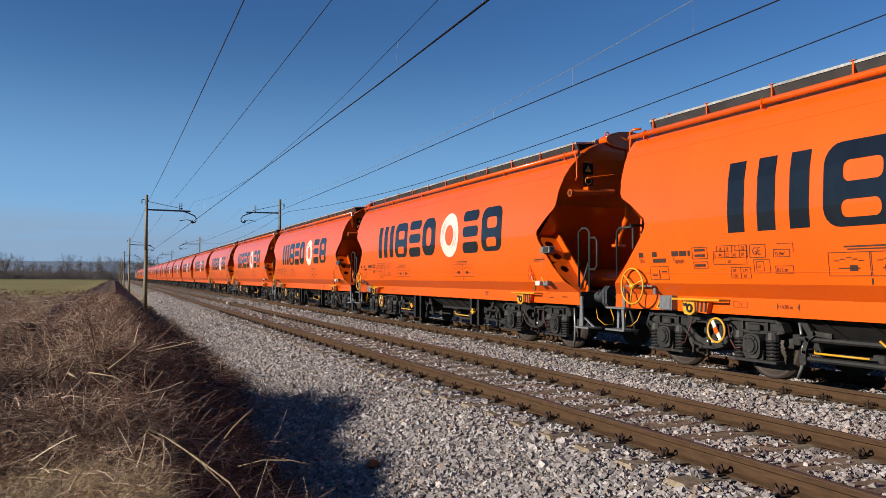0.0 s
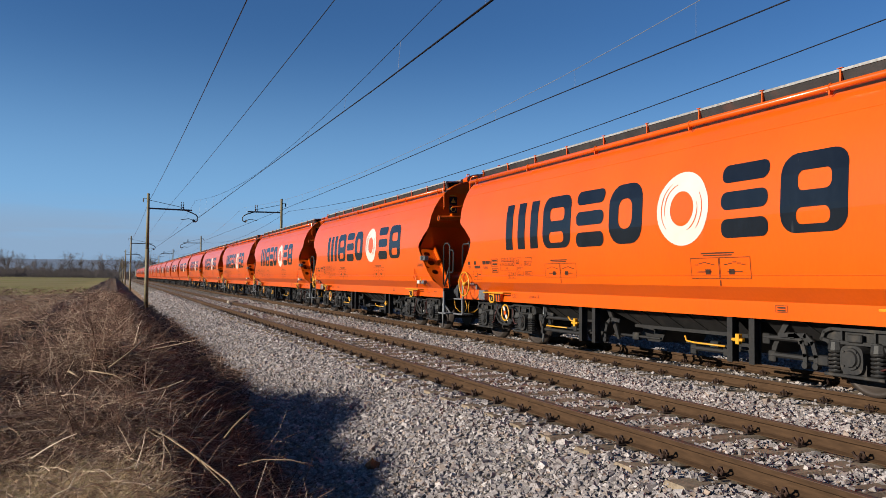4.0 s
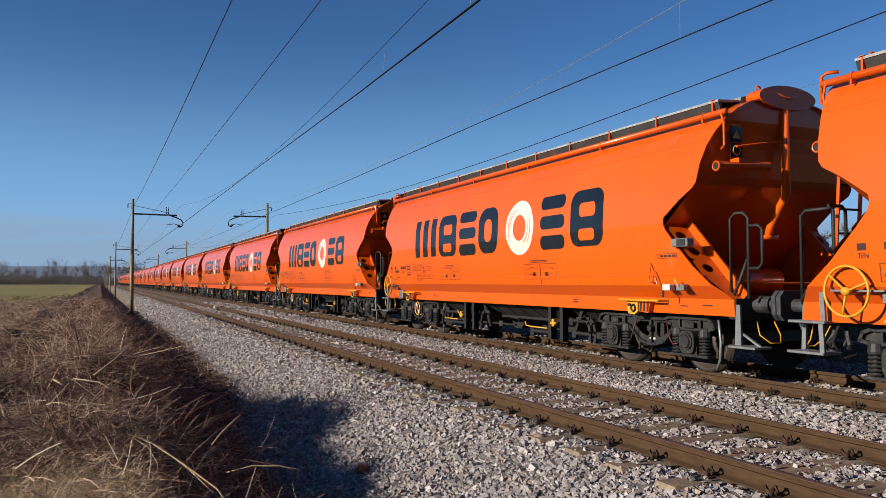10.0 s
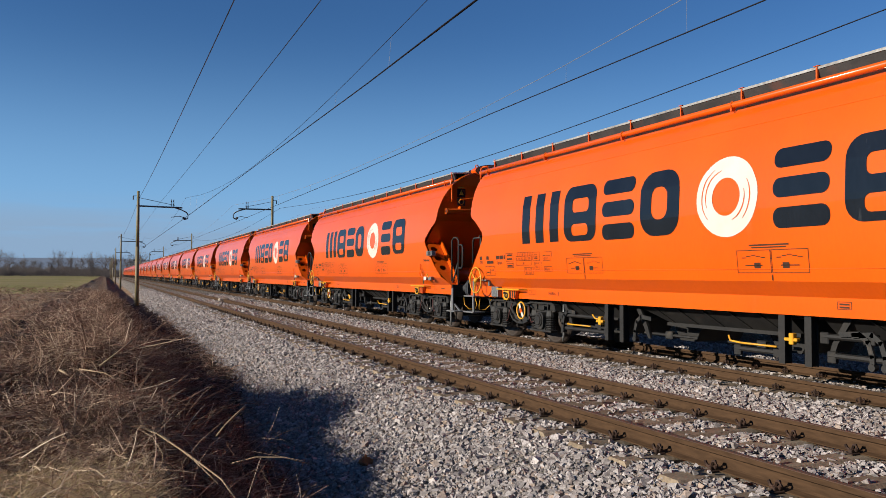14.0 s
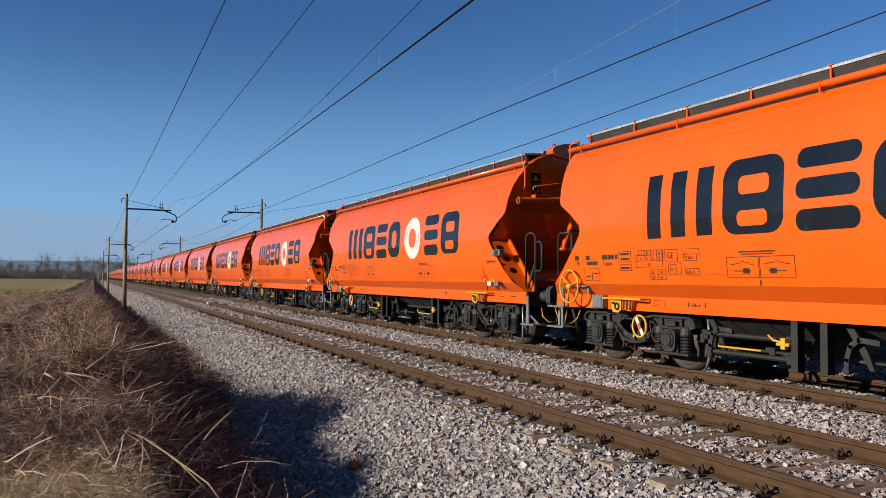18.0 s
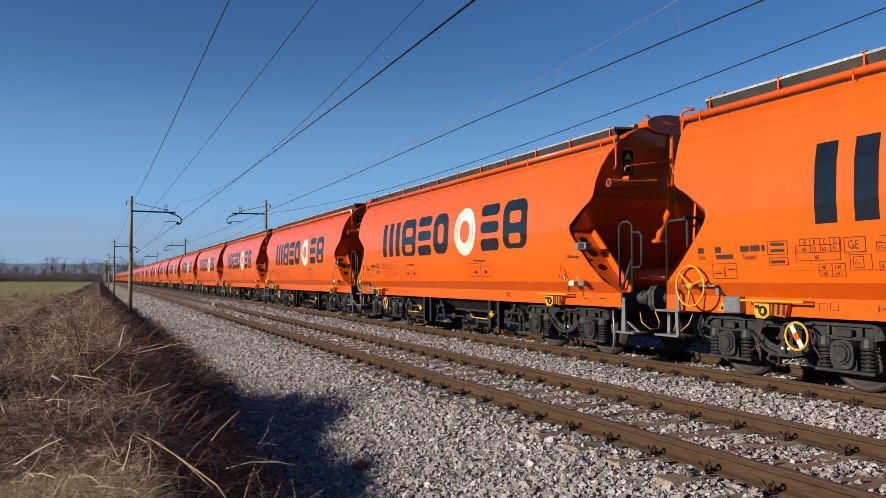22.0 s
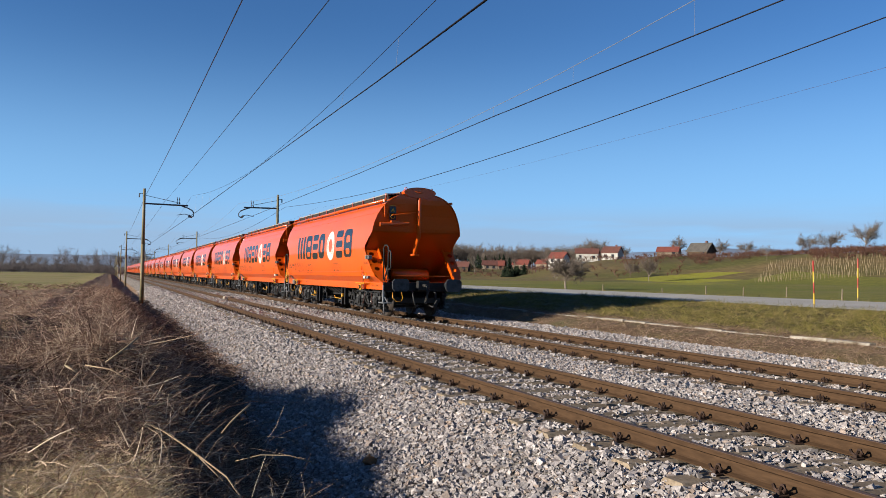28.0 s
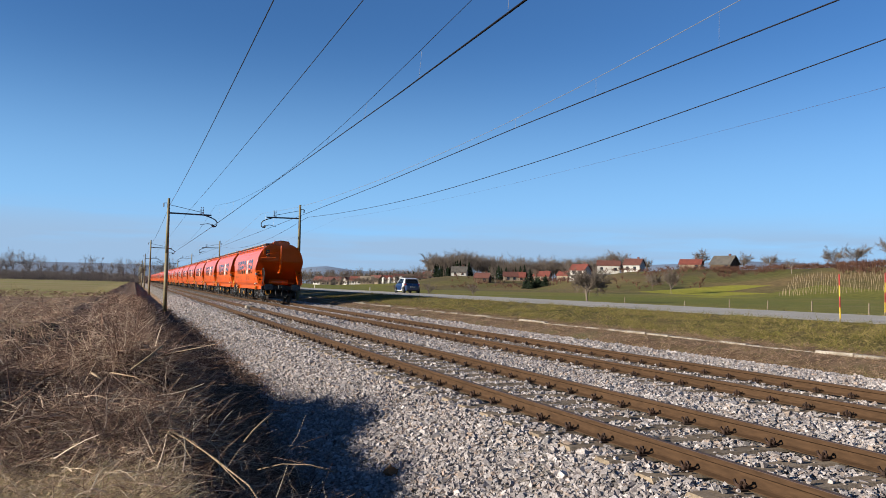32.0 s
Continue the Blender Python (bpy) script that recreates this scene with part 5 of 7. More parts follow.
def logo(w):
    """The owner's mark as plain dark shapes and a white ring."""
    for s in (-1,):
        k = -s
        shapes = ((3.98, 2.66), (2.46, 1.48), (1.30, 0.46), (0.30, -0.58), (-2.28, -3.10), (-3.30, -4.26))
        for n_, (ya, yb) in enumerate(shapes):
            bm = bmesh.new()
            y0, y1 = sorted((k * ya, k * yb))
            wd = y1 - y0
            if n_ == 0:
                for a, b in ((0.0, 0.22), (0.39, 0.61), (0.78, 1.0)):
                    side_patch(bm, [(y0 + wd * a, 2.86), (y0 + wd * a, 1.94), (y0 + wd * b, 1.94), (y0 + wd * b, 2.86)])
            elif n_ in (1, 5):
                side_patch(bm, rounded(y0, y1, 1.92, 2.88, 0.22), holes=(rounded(y0 + 0.24, y1 - 0.24, 2.02, 2.22, 0.08), rounded(y0 + 0.02 + 0.2, y1 - 0.26, 2.42, 2.66, 0.08)))
            elif n_ in (2, 4):
                for za, zb in ((1.91, 2.16), (2.28, 2.52), (2.64, 2.88)):
                    side_patch(bm, rounded(y0, y1, za, zb, 0.11))
            else:
                side_patch(bm, rounded(y0, y1, 1.92, 2.88, 0.3), holes=(rounded(y0 + 0.26, y1 - 0.26, 2.16, 2.64, 0.15),))
            finish_patch(bm, s)
            part("logo_shape", bm, NAVY, w, "dark blue logo shape")
        bm = bmesh.new()
        cy, cz, n = k * -1.49, 2.37, 40
        outer = [(cy + 0.55 * math.cos(i * math.tau / n), cz + 0.53 * math.sin(i * math.tau / n)) for i in range(n)]
        inner = [(cy + 0.25 * math.cos(i * math.tau / n), cz + 0.25 * math.sin(i * math.tau / n)) for i in range(n)]
        side_patch(bm, outer, holes=(inner,))
        finish_patch(bm, s)
        disc = part("logo_ring", bm, WHITE_FILM, w, "cream-white logo ring")
        for rad_, a0, a1 in ((0.44, -40, 60), (0.37, -20, 75), (0.42, 150, 225), (0.33, 165, 250)):
            bm = bmesh.new()
            arc = [radians(a0 + (a1 - a0) * i / 10) for i in range(11)]
            side_patch(bm, [(cy + (rad_ + 0.012 * math.sin(math.pi * i / 10)) * math.cos(a), cz + (rad_ + 0.012 * math.sin(math.pi * i / 10)) * math.sin(a)) for i, a in enumerate(arc)]
                       + [(cy + (rad_ - 0.006) * math.cos(a), cz + (rad_ - 0.006) * math.sin(a)) for a in reversed(arc)])
            finish_patch(bm, s, 0.010)
            part("ring_slit", bm, ORANGE, disc)


# ---------------------------------------------------------------- the train
TRAVEL = (13.972, 165.689, 30.655, 17.151, -10.411)


def travelled(t):
    """The way of the train's reference along the track, in metres, at t seconds."""
    u = t / 32.0
    return sum(c * u ** i for i, c in enumerate(TRAVEL))


FIRST, LAST = -19, 11


def wagon_y(k, t):
    return travelled(t) - k * WAGON + 4.925


pattern, plain_pattern = wagon(), wagon(False)
train = []
for k in range(FIRST, LAST + 1):
    m = Matrix.Translation((FAR_TRACK, wagon_y(k, 0), 0))
    source = plain_pattern if k < -3 else pattern
    if k in (FIRST, LAST):
        source.matrix_basis = m
        train.append((k, source))
    else:
        train.append((k, copy_thing(source, m)))




# ---------------------------------------------------------------- sleepers, clips, stones
def sleeper_mesh():
    bm = bmesh.new()
    prism(bm, ((-0.13, -0.40), (0.13, -0.40), (0.13, -0.185), (0.10, -0.158), (-0.10, -0.158), (-0.13, -0.185)), "x", -1.28, 1.28)
    me = bpy.data.meshes.new("sleeper")
    bm.to_mesh(me)
    bm.free()
    me.materials.append(SLEEPER)
    return me


SLEEPER_MESH = sleeper_mesh()
for x, first, n in ((NEAR_TRACK, 4.125 - 2 * SLEEPER_GAP, 58), (FAR_TRACK, 4.665 - SLEEPER_GAP, 60)):
    for i in range(n):
        tagged(link_mesh("sleeper", SLEEPER_MESH, None, pose(x + random.uniform(-0.02, 0.02), first + i * SLEEPER_GAP, random.uniform(-0.006, 0.0))),
               "brown weathered sleeper half buried in ballast", "sleeper", "sleepers")


def clip_mesh(curl):
    """A spring clip with its bolt and plate; the rail lies towards +x."""
    bm = bmesh.new()
    box(bm, -0.10, 0.0, -0.06, 0.06, -0.158, -0.142, 0.004)
    if curl:
        tube(bm, [(-0.045, -0.03, -0.105), (-0.055, -0.075, -0.115), (-0.065, -0.10, -0.085), (-0.065, -0.075, -0.050), (-0.06, -0.03, -0.055), (-0.055, 0.0, -0.095), (-0.05, 0.045, -0.122), (-0.055, 0.09, -0.105),
                  (-0.06, 0.115, -0.070)], 0.016, 5)
        box(bm, -0.085, -0.02, -0.03, 0.035, -0.145, -0.105, 0.006)
    else:
        rod(bm, (-0.065, 0.0, -0.14), (-0.065, 0.0, -0.045), 0.013, 6)
        rod(bm, (-0.065, 0.0, -0.105), (-0.065, 0.0, -0.078), 0.025, 6)
        tube(bm, [(-0.06, -0.09, -0.14), (-0.065, -0.095, -0.09), (-0.05, -0.05, -0.075), (-0.05, -0.01, -0.11)], 0.015, 5)
        tube(bm, [(-0.06, 0.09, -0.14), (-0.065, 0.095, -0.09), (-0.05, 0.05, -0.075), (-0.05, 0.01, -0.11)], 0.015, 5)
    for vv in bm.verts:
        vv.co.y *= 0.58
        vv.co.z = -0.158 + (vv.co.z + 0.158) * 0.80
    me = bpy.data.meshes.new("rail_clip")
    bm.to_mesh(me)
    bm.free()
    me.materials.append(CLIP_IRON)
    return me


CURL, BOLTED = clip_mesh(True), clip_mesh(False)
for ob, first, me, n in ((RAILS[0], 4.125, CURL, 52), (RAILS[1], 4.125, CURL, 54), (RAILS[2], 4.665, BOLTED, 54), (RAILS[3], 4.665, BOLTED, 54)):
    for i in range(n):
        y = first + (i - 1) * SLEEPER_GAP
        link_mesh("rail_clip", me, ob, pose(-0.052, y, 0, 0, 0, random.uniform(-6, 6)))
        if i < 30:
            link_mesh("rail_clip", me, ob, pose(0.052, y, 0, 0, 0, 180 + random.uniform(-6, 6)))


def scatter_mesh(name, verts, faces, mats, label, category, group="", kind="stuff", mat_index=None, flat_faces=False):
    me = bpy.data.meshes.new(name)
    nv, nf = len(verts), len(faces)
    k = faces.shape[1]
    me.vertices.add(nv)
    me.vertices.foreach_set("co", np.ascontiguousarray(verts, dtype=np.float32).ravel())
    me.loops.add(nf * k)
    me.loops.foreach_set("vertex_index", np.ascontiguousarray(faces, dtype=np.int32).ravel())
    me.polygons.add(nf)
    me.polygons.foreach_set("loop_start", np.arange(0, nf * k, k, dtype=np.int32))
    if mat_index is not None:
        me.polygons.foreach_set("material_index", np.ascontiguousarray(mat_index, dtype=np.int32))
    for mm in mats:
        me.materials.append(mm)
    me.update(calc_edges=True)
    if flat_faces:
        me.shade_flat()
    ob = new(name, me)
    return tagged(ob, label, category, group, kind)


# an uneven double pyramid: eight broken facets
ROCK_V = np.array([[1, 0, 0], [-1, 0, 0], [0, 1, 0], [0, -1, 0], [0, 0, 1], [0, 0, -1]], dtype=float)
ROCK_F = np.array([[0, 2, 4], [2, 1, 4], [1, 3, 4], [3, 0, 4], [2, 0, 5], [1, 2, 5], [3, 1, 5], [0, 3, 5]])
rng = np.random.default_rng(5)


def random_turns(n):
    q = rng.normal(size=(n, 4))
    q /= np.linalg.norm(q, axis=1)[:, None]
    w, x, y, z = q.T
    return np.stack([np.stack([1 - 2 * (y * y + z * z), 2 * (x * y - z * w), 2 * (x * z + y * w)], -1),
                     np.stack([2 * (x * y + z * w), 1 - 2 * (x * x + z * z), 2 * (y * z - x * w)], -1),
                     np.stack([2 * (x * z - y * w), 2 * (y * z + x * w), 1 - 2 * (x * x + y * y)], -1)], 1)


CHUNK_V = np.array([[a, b, c] for a in (-0.66, 0.66) for b in (-0.66, 0.66) for c in (-0.66, 0.66)], dtype=float)
CHUNK_F = np.array([[0, 1, 3], [0, 3, 2], [4, 6, 7], [4, 7, 5], [0, 4, 5], [0, 5, 1], [2, 3, 7], [2, 7, 6], [0, 2, 6], [0, 6, 4], [1, 5, 7], [1, 7, 3]])


def stones(x0, x1, y0, y1, count, size, blocky=False, lift=0.0):
    x = rng.uniform(x0, x1, count)
    y = rng.uniform(y0, y1, count)
    keep = y > x * 0.66 - 0.8
    raised = np.zeros(count)
    # the toe of the shoulder lies under litter
    keep &= x > np.interp(y, (9.5, 11.0, 16.0), (1.86, 2.06, 2.46)) + 0.10 * np.sin(y * 1.9) + 0.15 * np.sin(y * 4.3 + 1) + rng.normal(0, 0.14, count)
    for r in (RAIL_A, RAIL_B, RAIL_C, RAIL_D):
        keep &= np.abs(x - r) > 0.10
    # sleeper tops and the clip places stay partly clear
    for c, first in ((NEAR_TRACK, 4.125), (FAR_TRACK, 4.665)):
        ph = np.abs((y - first + SLEEPER_GAP / 2) % SLEEPER_GAP - SLEEPER_GAP / 2)
        on = (np.abs(x - c) < 1.28) & (ph < 0.10)
        keep &= ~(on & (rng.uniform(size=count) < 0.90))
        raised[on] = 0.045
        near_rail = (np.abs(np.abs(x - c) - 0.753) < 0.15) & (ph < 0.11)
        keep &= ~near_rail
    x, y, raised = x[keep], y[keep], raised[keep]
    n = len(x)
    bx, bz = np.array([p[0] for p in BED]), np.array([p[1] for p in BED])
    z = np.interp(x, bx, bz) + rng.uniform(-0.012, 0.03, n) + lift + raised
    s = size * rng.lognormal(0, 0.32, n)
    form, faces = (CHUNK_V, CHUNK_F) if blocky else (ROCK_V, ROCK_F)
    k = len(form)
    v = form[None] * rng.uniform(0.75, 1.1, (n, k, 1)) + rng.normal(0, 0.20, (n, k, 3))
    v *= s[:, None, None] * rng.uniform(0.8, 1.3, (n, 1, 3))
    v = np.einsum("nij,nkj->nki", random_turns(n), v)
    v[..., 2] *= 0.8
    v += np.stack([x, y, z], -1)[:, None]
    f = faces[None] + (np.arange(n) * k)[:, None, None]
    return v.reshape(-1, 3), f.reshape(-1, 3)


def gather(chunks):
    vs, fs, o = [], [], 0
    for v, f in chunks:
        vs.append(v)
        fs.append(f + o)
        o += len(v)
    return np.concatenate(vs), np.concatenate(fs)


BALLAST_AREAS = ((1.8, 4.35, 3.2, 10, 27000, 0.0205, True), (1.8, 4.35, 10, 16, 17000, 0.0215, True), (1.8, 4.35, 16, 24, 13000, 0.030), (1.8, 4.35, 24, 48, 16000, 0.038), (2.1, 4.35, 48, 85, 9000, 0.055), (4.4, 8.2, 3.0, 15, 45000, 0.0200, True),
                 (8.2, 12.4, 4.5, 15, 34000, 0.0215, True), (4.4, 12.4, 15, 28, 44000, 0.031), (4.4, 12.4, 28, 60, 28000, 0.052))
RUSTY_STONE = material("rusty_stone", (0.40, 0.20, 0.09), 0.9, second=(0.28, 0.15, 0.08), scale=12, grain=0.2)
# odd stones: a brown one at the foot of the shoulder and a white slab between the near rails
for name, at, size, mt, lab in (("stone", (2.62, 8.1, -0.66), (0.07, 0.06, 0.05), RUSTY_STONE, "brown earthy stone lying on the ballast"),
                                ("slab", (5.95, 44.0, -0.06), (0.25, 0.35, 0.10), CONCRETE, "pale broken slab between the rails")):
    bm = bmesh.new()
    box(bm, -size[0], size[0], -size[1], size[1], -size[2], size[2], 0.04)
    for vv in bm.verts:
        vv.co += Vector((random.uniform(-0.03, 0.03) for _ in range(3)))
    ob = tagged(part(name, bm, mt), lab, name)
    ob.location = at


# ---------------------------------------------------------------- brushwood, straw and grass
def tinted(name, colours, rough=0.85, grain=0.0):
    """Colours dealt out at random to the separate pieces of one mesh."""
    m = bpy.data.materials.new(name)
    m.use_nodes = True
    n, l = m.node_tree.nodes, m.node_tree.links
    b = n["Principled BSDF"]
    b.inputs["Roughness"].default_value = rough
    r = n.new("ShaderNodeValToRGB")
    r.color_ramp.interpolation = "LINEAR"
    while len(r.color_ramp.elements) < len(colours):
        r.color_ramp.elements.new(0.5)
    for i, c in enumerate(colours):
        r.color_ramp.elements[i].position = i / (len(colours) - 1)
        r.color_ramp.elements[i].color = (*dimmed(c), 1)
    g = n.new("ShaderNodeNewGeometry")
    l.new(g.outputs["Random Per Island"], r.inputs["Fac"])
    out = r.outputs["Color"]
    if grain:
        t = n.new("ShaderNodeTexNoise")
        t.inputs["Scale"].default_value = 60
        v_ = n.new("ShaderNodeMapRange")
        for key, value in (("From Min", 0.3), ("From Max", 0.7), ("To Min", 1 - grain), ("To Max", 1 + grain)):
            v_.inputs[key].default_value = value
        hs = n.new("ShaderNodeHueSaturation")
        l.new(n.new("ShaderNodeTexCoord").outputs["Object"], t.inputs["Vector"])
        l.new(t.outputs["Fac"], v_.inputs["Value"])
        l.new(v_.outputs["Result"], hs.inputs["Value"])
        l.new(out, hs.inputs["Color"])
        out = hs.outputs["Color"]
    b.inputs["Specular IOR Level"].default_value = 0.2
    l.new(out, b.inputs["Base Color"])
    return m


STONE = tinted("ballast_stone", ((0.47, 0.42, 0.405), (0.31, 0.27, 0.262), (0.59, 0.535, 0.52), (0.22, 0.20, 0.195), (0.41, 0.365, 0.355), (0.67, 0.61, 0.59), (0.37, 0.34, 0.34), (0.46, 0.35, 0.28),
                                (0.27, 0.245, 0.24), (0.53, 0.485, 0.475)), 0.9, 0.3)
v, f = gather([stones(*area) for area in BALLAST_AREAS])
scatter_mesh("ballast_stones", v, f, (STONE,), "loose grey and pinkish crushed stones of the track bed", "ballast", flat_faces=True)
TWIGS = tinted("dry_twigs", ((0.075, 0.033, 0.022), (0.30, 0.175, 0.12), (0.10, 0.050, 0.034), (0.56, 0.38, 0.28), (0.19, 0.10, 0.066), (0.80, 0.61, 0.46), (0.38, 0.225, 0.15), (0.085, 0.042, 0.027)))
PALE = tinted("pale_stalks", ((0.64, 0.46, 0.31), (1.0, 0.80, 0.58), (0.44, 0.28, 0.18), (1.15, 0.96, 0.73)))
STRAW = tinted("straw_grass", ((0.72, 0.52, 0.31), (1.05, 0.80, 0.51), (0.42, 0.26, 0.15), (1.15, 0.92, 0.62), (0.50, 0.44, 0.18), (0.88, 0.66, 0.40), (0.46, 0.29, 0.17)))
GREEN = tinted("bank_blades", ((0.12, 0.135, 0.015), (0.29, 0.25, 0.045), (0.44, 0.33, 0.135), (0.17, 0.18, 0.018), (0.56, 0.41, 0.20), (0.065, 0.068, 0.014), (0.30, 0.225, 0.07)))
DEAD = tinted("dead_weeds", ((0.20, 0.12, 0.075), (0.42, 0.28, 0.19), (0.15, 0.09, 0.055), (0.56, 0.41, 0.29), (0.30, 0.19, 0.12), (0.25, 0.21, 0.07)))


def stems(p, d, length, radius, bend, segs=3, sides=3, droop=0.0):
    """Bent tapering stems from points p along directions d."""
    n = len(p)
    d = d / np.linalg.norm(d, axis=1)[:, None]
    u = np.cross(d, rng.normal(size=(n, 3)))
    u /= np.linalg.norm(u, axis=1)[:, None] + 1e-9
    w = np.cross(d, u)
    rings = []
    for i in range(segs + 1):
        t = i / segs
        c = p + d * (length * t)[:, None] + u * (bend * length * t * t)[:, None]
        c[:, 2] -= droop * length * t * t
        r = radius * (1 - 0.6 * t)
        ang = [k * math.tau / sides for k in range(sides)]
        rings.append(np.stack([c + u * (r * math.cos(a))[:, None] + w * (r * math.sin(a))[:, None] for a in ang], 1))
    v = np.concatenate(rings, 1)
    fs = []
    for i in range(segs):
        for k in range(sides):
            a, b = i * sides + k, i * sides + (k + 1) % sides
            fs.append([a, b, b + sides, a + sides])
    f = np.array(fs)[None] + (np.arange(n) * sides * (segs + 1))[:, None, None]
    return v.reshape(-1, 3), f.reshape(-1, 4)


def ground_many(x, y):
    return np.array([ground_z(a, b) for a, b in zip(x, y)])


def brush(n, x0, x1, y0, y1, lo, hi, r, up, layer, spread_x=None):
    x = rng.uniform(x0, x1, n) if spread_x is None else np.clip(rng.normal(spread_x[0], spread_x[1], n), x0, x1)
    y = y0 + (y1 - y0) * rng.uniform(0, 1, n) ** 1.35
    h = ground_many(x, y)
    z = h + layer * rng.uniform(-0.15, 1.0, n)
    d = rng.normal(size=(n, 3))
    d[:, 2] = np.abs(d[:, 2]) * up
    L = rng.uniform(lo, hi, n) * (0.7 + 0.6 * rng.uniform(size=n))
    return stems(np.stack([x, y, z], -1), d, L, r * rng.lognormal(0, 0.35, n) * (0.7 + y / 14), rng.normal(0, 0.22, n))


def clumps(n, per, x0, x1, y0, y1, lo, hi, r, pull=0.0):
    """Tufts of stems that spread from shared roots and hang over."""
    cx = rng.uniform(x0, x1, n)
    cy = y0 + (y1 - y0) * rng.uniform(0, 1, n) ** 1.4
    size = rng.lognormal(0, 0.35, n)
    ch = ground_many(cx, cy)
    lean = rng.normal(0, 0.7, (n, 3)) + np.array([pull, -0.2, 0])
    i = np.repeat(np.arange(n), per)
    m = len(i)
    p = np.stack([cx[i] + rng.normal(0, 0.10, m) * size[i], cy[i] + rng.normal(0, 0.10, m) * size[i], ch[i] + rng.uniform(-0.04, 0.10, m) * size[i]], -1)
    d = rng.normal(0, 1, (m, 3)) + lean[i]
    d[:, 2] = np.abs(d[:, 2]) * 0.55 + 0.05
    L = rng.uniform(lo, hi, m) * size[i]
    return stems(p, d, L, r * rng.lognormal(0, 0.4, m) * (0.75 + p[:, 1] / 16), rng.normal(0, 0.55, m), 3, 3, 0.3)


def tangle(n, x0, x1, y0, y1, lo, hi, r, layer, up=0.35, bend=0.45, droop=0.25, power=1.35):
    """Crossing bent stalks piled over the ground up to a layer's height."""
    x = rng.uniform(x0, x1, n)
    y = y0 + (y1 - y0) * rng.uniform(0, 1, n) ** power
    z = ground_many(x, y) + layer * rng.uniform(0, 1, n) ** 1.4
    d = rng.normal(size=(n, 3))
    d[:, 2] = np.abs(d[:, 2]) * up
    L = rng.uniform(lo, hi, n)
    return stems(np.stack([x, y, z], -1), d, L, r * rng.lognormal(0, 0.4, n) * (0.75 + y / 30), rng.normal(0, bend, n), 3, 3, droop)


def sprigs(n, x0, x1, y0, y1, lo, hi, r, lean=0.45, power=1.3):
    """Upright short stalks."""
    x = rng.uniform(x0, x1, n)
    y = y0 + (y1 - y0) * rng.uniform(0, 1, n) ** power
    d = rng.normal(0, lean, (n, 3))
    d[:, 2] = 1.0
    return stems(np.stack([x, y, ground_many(x, y)], -1), d, rng.uniform(lo, hi, n), r * rng.lognormal(0, 0.35, n) * (0.75 + y / 30), rng.normal(0, 0.2, n), 2, 3)


v, f = gather([tangle(13500, -3.2, 0.9, 8.0, 13.8, 0.15, 0.60, 0.0031, 0.24, power=1.2), tangle(1600, -2.4, 0.9, 7.2, 9.0, 0.10, 0.4, 0.0024, 0.14), tangle(700, 0.2, 1.2, 6.0, 8.6, 0.10, 0.4, 0.0024, 0.12),
               tangle(3600, -1.9, 0.5, 6.9, 9.2, 0.10, 0.45, 0.0026, 0.16, 0.5), tangle(500, -1.2, 0.5, 5.6, 6.9, 0.10, 0.35, 0.0022, 0.10, 0.5), tangle(3000, 0.8, 2.05, 6, 26, 0.08, 0.38, 0.003, 0.10, 0.6), tangle(2600, 1.2, 2.6, 13, 40, 0.10, 0.45, 0.004, 0.10, 0.6), tangle(4200, 0.0, 1.6, 12.5, 46, 0.15, 0.55, 0.0042, 0.20, 0.7), sprigs(1500, -0.4, 1.5, 13, 48, 0.15, 0.45, 0.0042, 0.7), sprigs(700, -0.4, 0.9, 9.9, 12.6, 0.2, 0.6, 0.0030, 0.6, 1.0), sprigs(90, -0.2, 0.7, 7.9, 8.4, 0.2, 0.45, 0.0026, 0.6, 1.0), sprigs(500, 0.6, 1.6, 6, 14, 0.12, 0.4, 0.0026, 0.7),
               tangle(1300, 0.5, 1.7, 6.5, 14, 0.3, 0.8, 0.0029, 0.16, 0.5), tangle(4000, 0.4, 1.8, 5.2, 14, 0.10, 0.42, 0.0026, 0.14, 0.6), tangle(10500, -9, 1.1, 12, 30, 0.15, 0.5, 0.0026, 0.17),
               tangle(5000, -22, 1.1, 28, 80, 0.25, 0.6, 0.0048, 0.18), tangle(3000, -1.5, 1.3, 22, 62, 0.25, 0.7, 0.006, 0.28, 0.5), sprigs(4600, -3.2, 0.3, 8.6, 14.5, 0.12, 0.42, 0.0031), sprigs(3500, -12, 1.0, 13, 40, 0.15, 0.45, 0.0036),
               clumps(420, 32, -3.4, 1.0, 7.8, 13.6, 0.12, 0.50, 0.0020, -0.2), brush(800, -3.0, 0.4, 8.6, 13.5, 0.5, 1.0, 0.0034, 0.35, 0.25)])
scatter_mesh("brushwood", v, f, (TWIGS,), "heap of cut dry brown brushwood and dead stems", "brushwood")
v, f = gather([tangle(1900, -3.2, 0.8, 8.0, 13.5, 0.15, 0.55, 0.0036, 0.30, 0.4), tangle(700, -1.9, 0.4, 5.8, 8.8, 0.12, 0.46, 0.0032, 0.20, 0.5), tangle(300, -9, 1.0, 12, 34, 0.3, 0.7, 0.0042, 0.25, 0.4),
               tangle(220, 0.6, 1.8, 5.4, 9, 0.25, 0.7, 0.0028, 0.25, 0.7), sprigs(500, -3, 0.7, 8, 14, 0.15, 0.45, 0.0036), sprigs(200, -0.5, 0.9, 7.8, 12.5, 0.2, 0.5, 0.0050, 0.5), tangle(170, -1.8, 0.9, 7.8, 12.5, 0.3, 0.75, 0.0048, 0.32, 0.4, 0.25)])
scatter_mesh("pale_stalks", v, f, (PALE,), "pale broken stalks lying on the brushwood heap", "stalks")
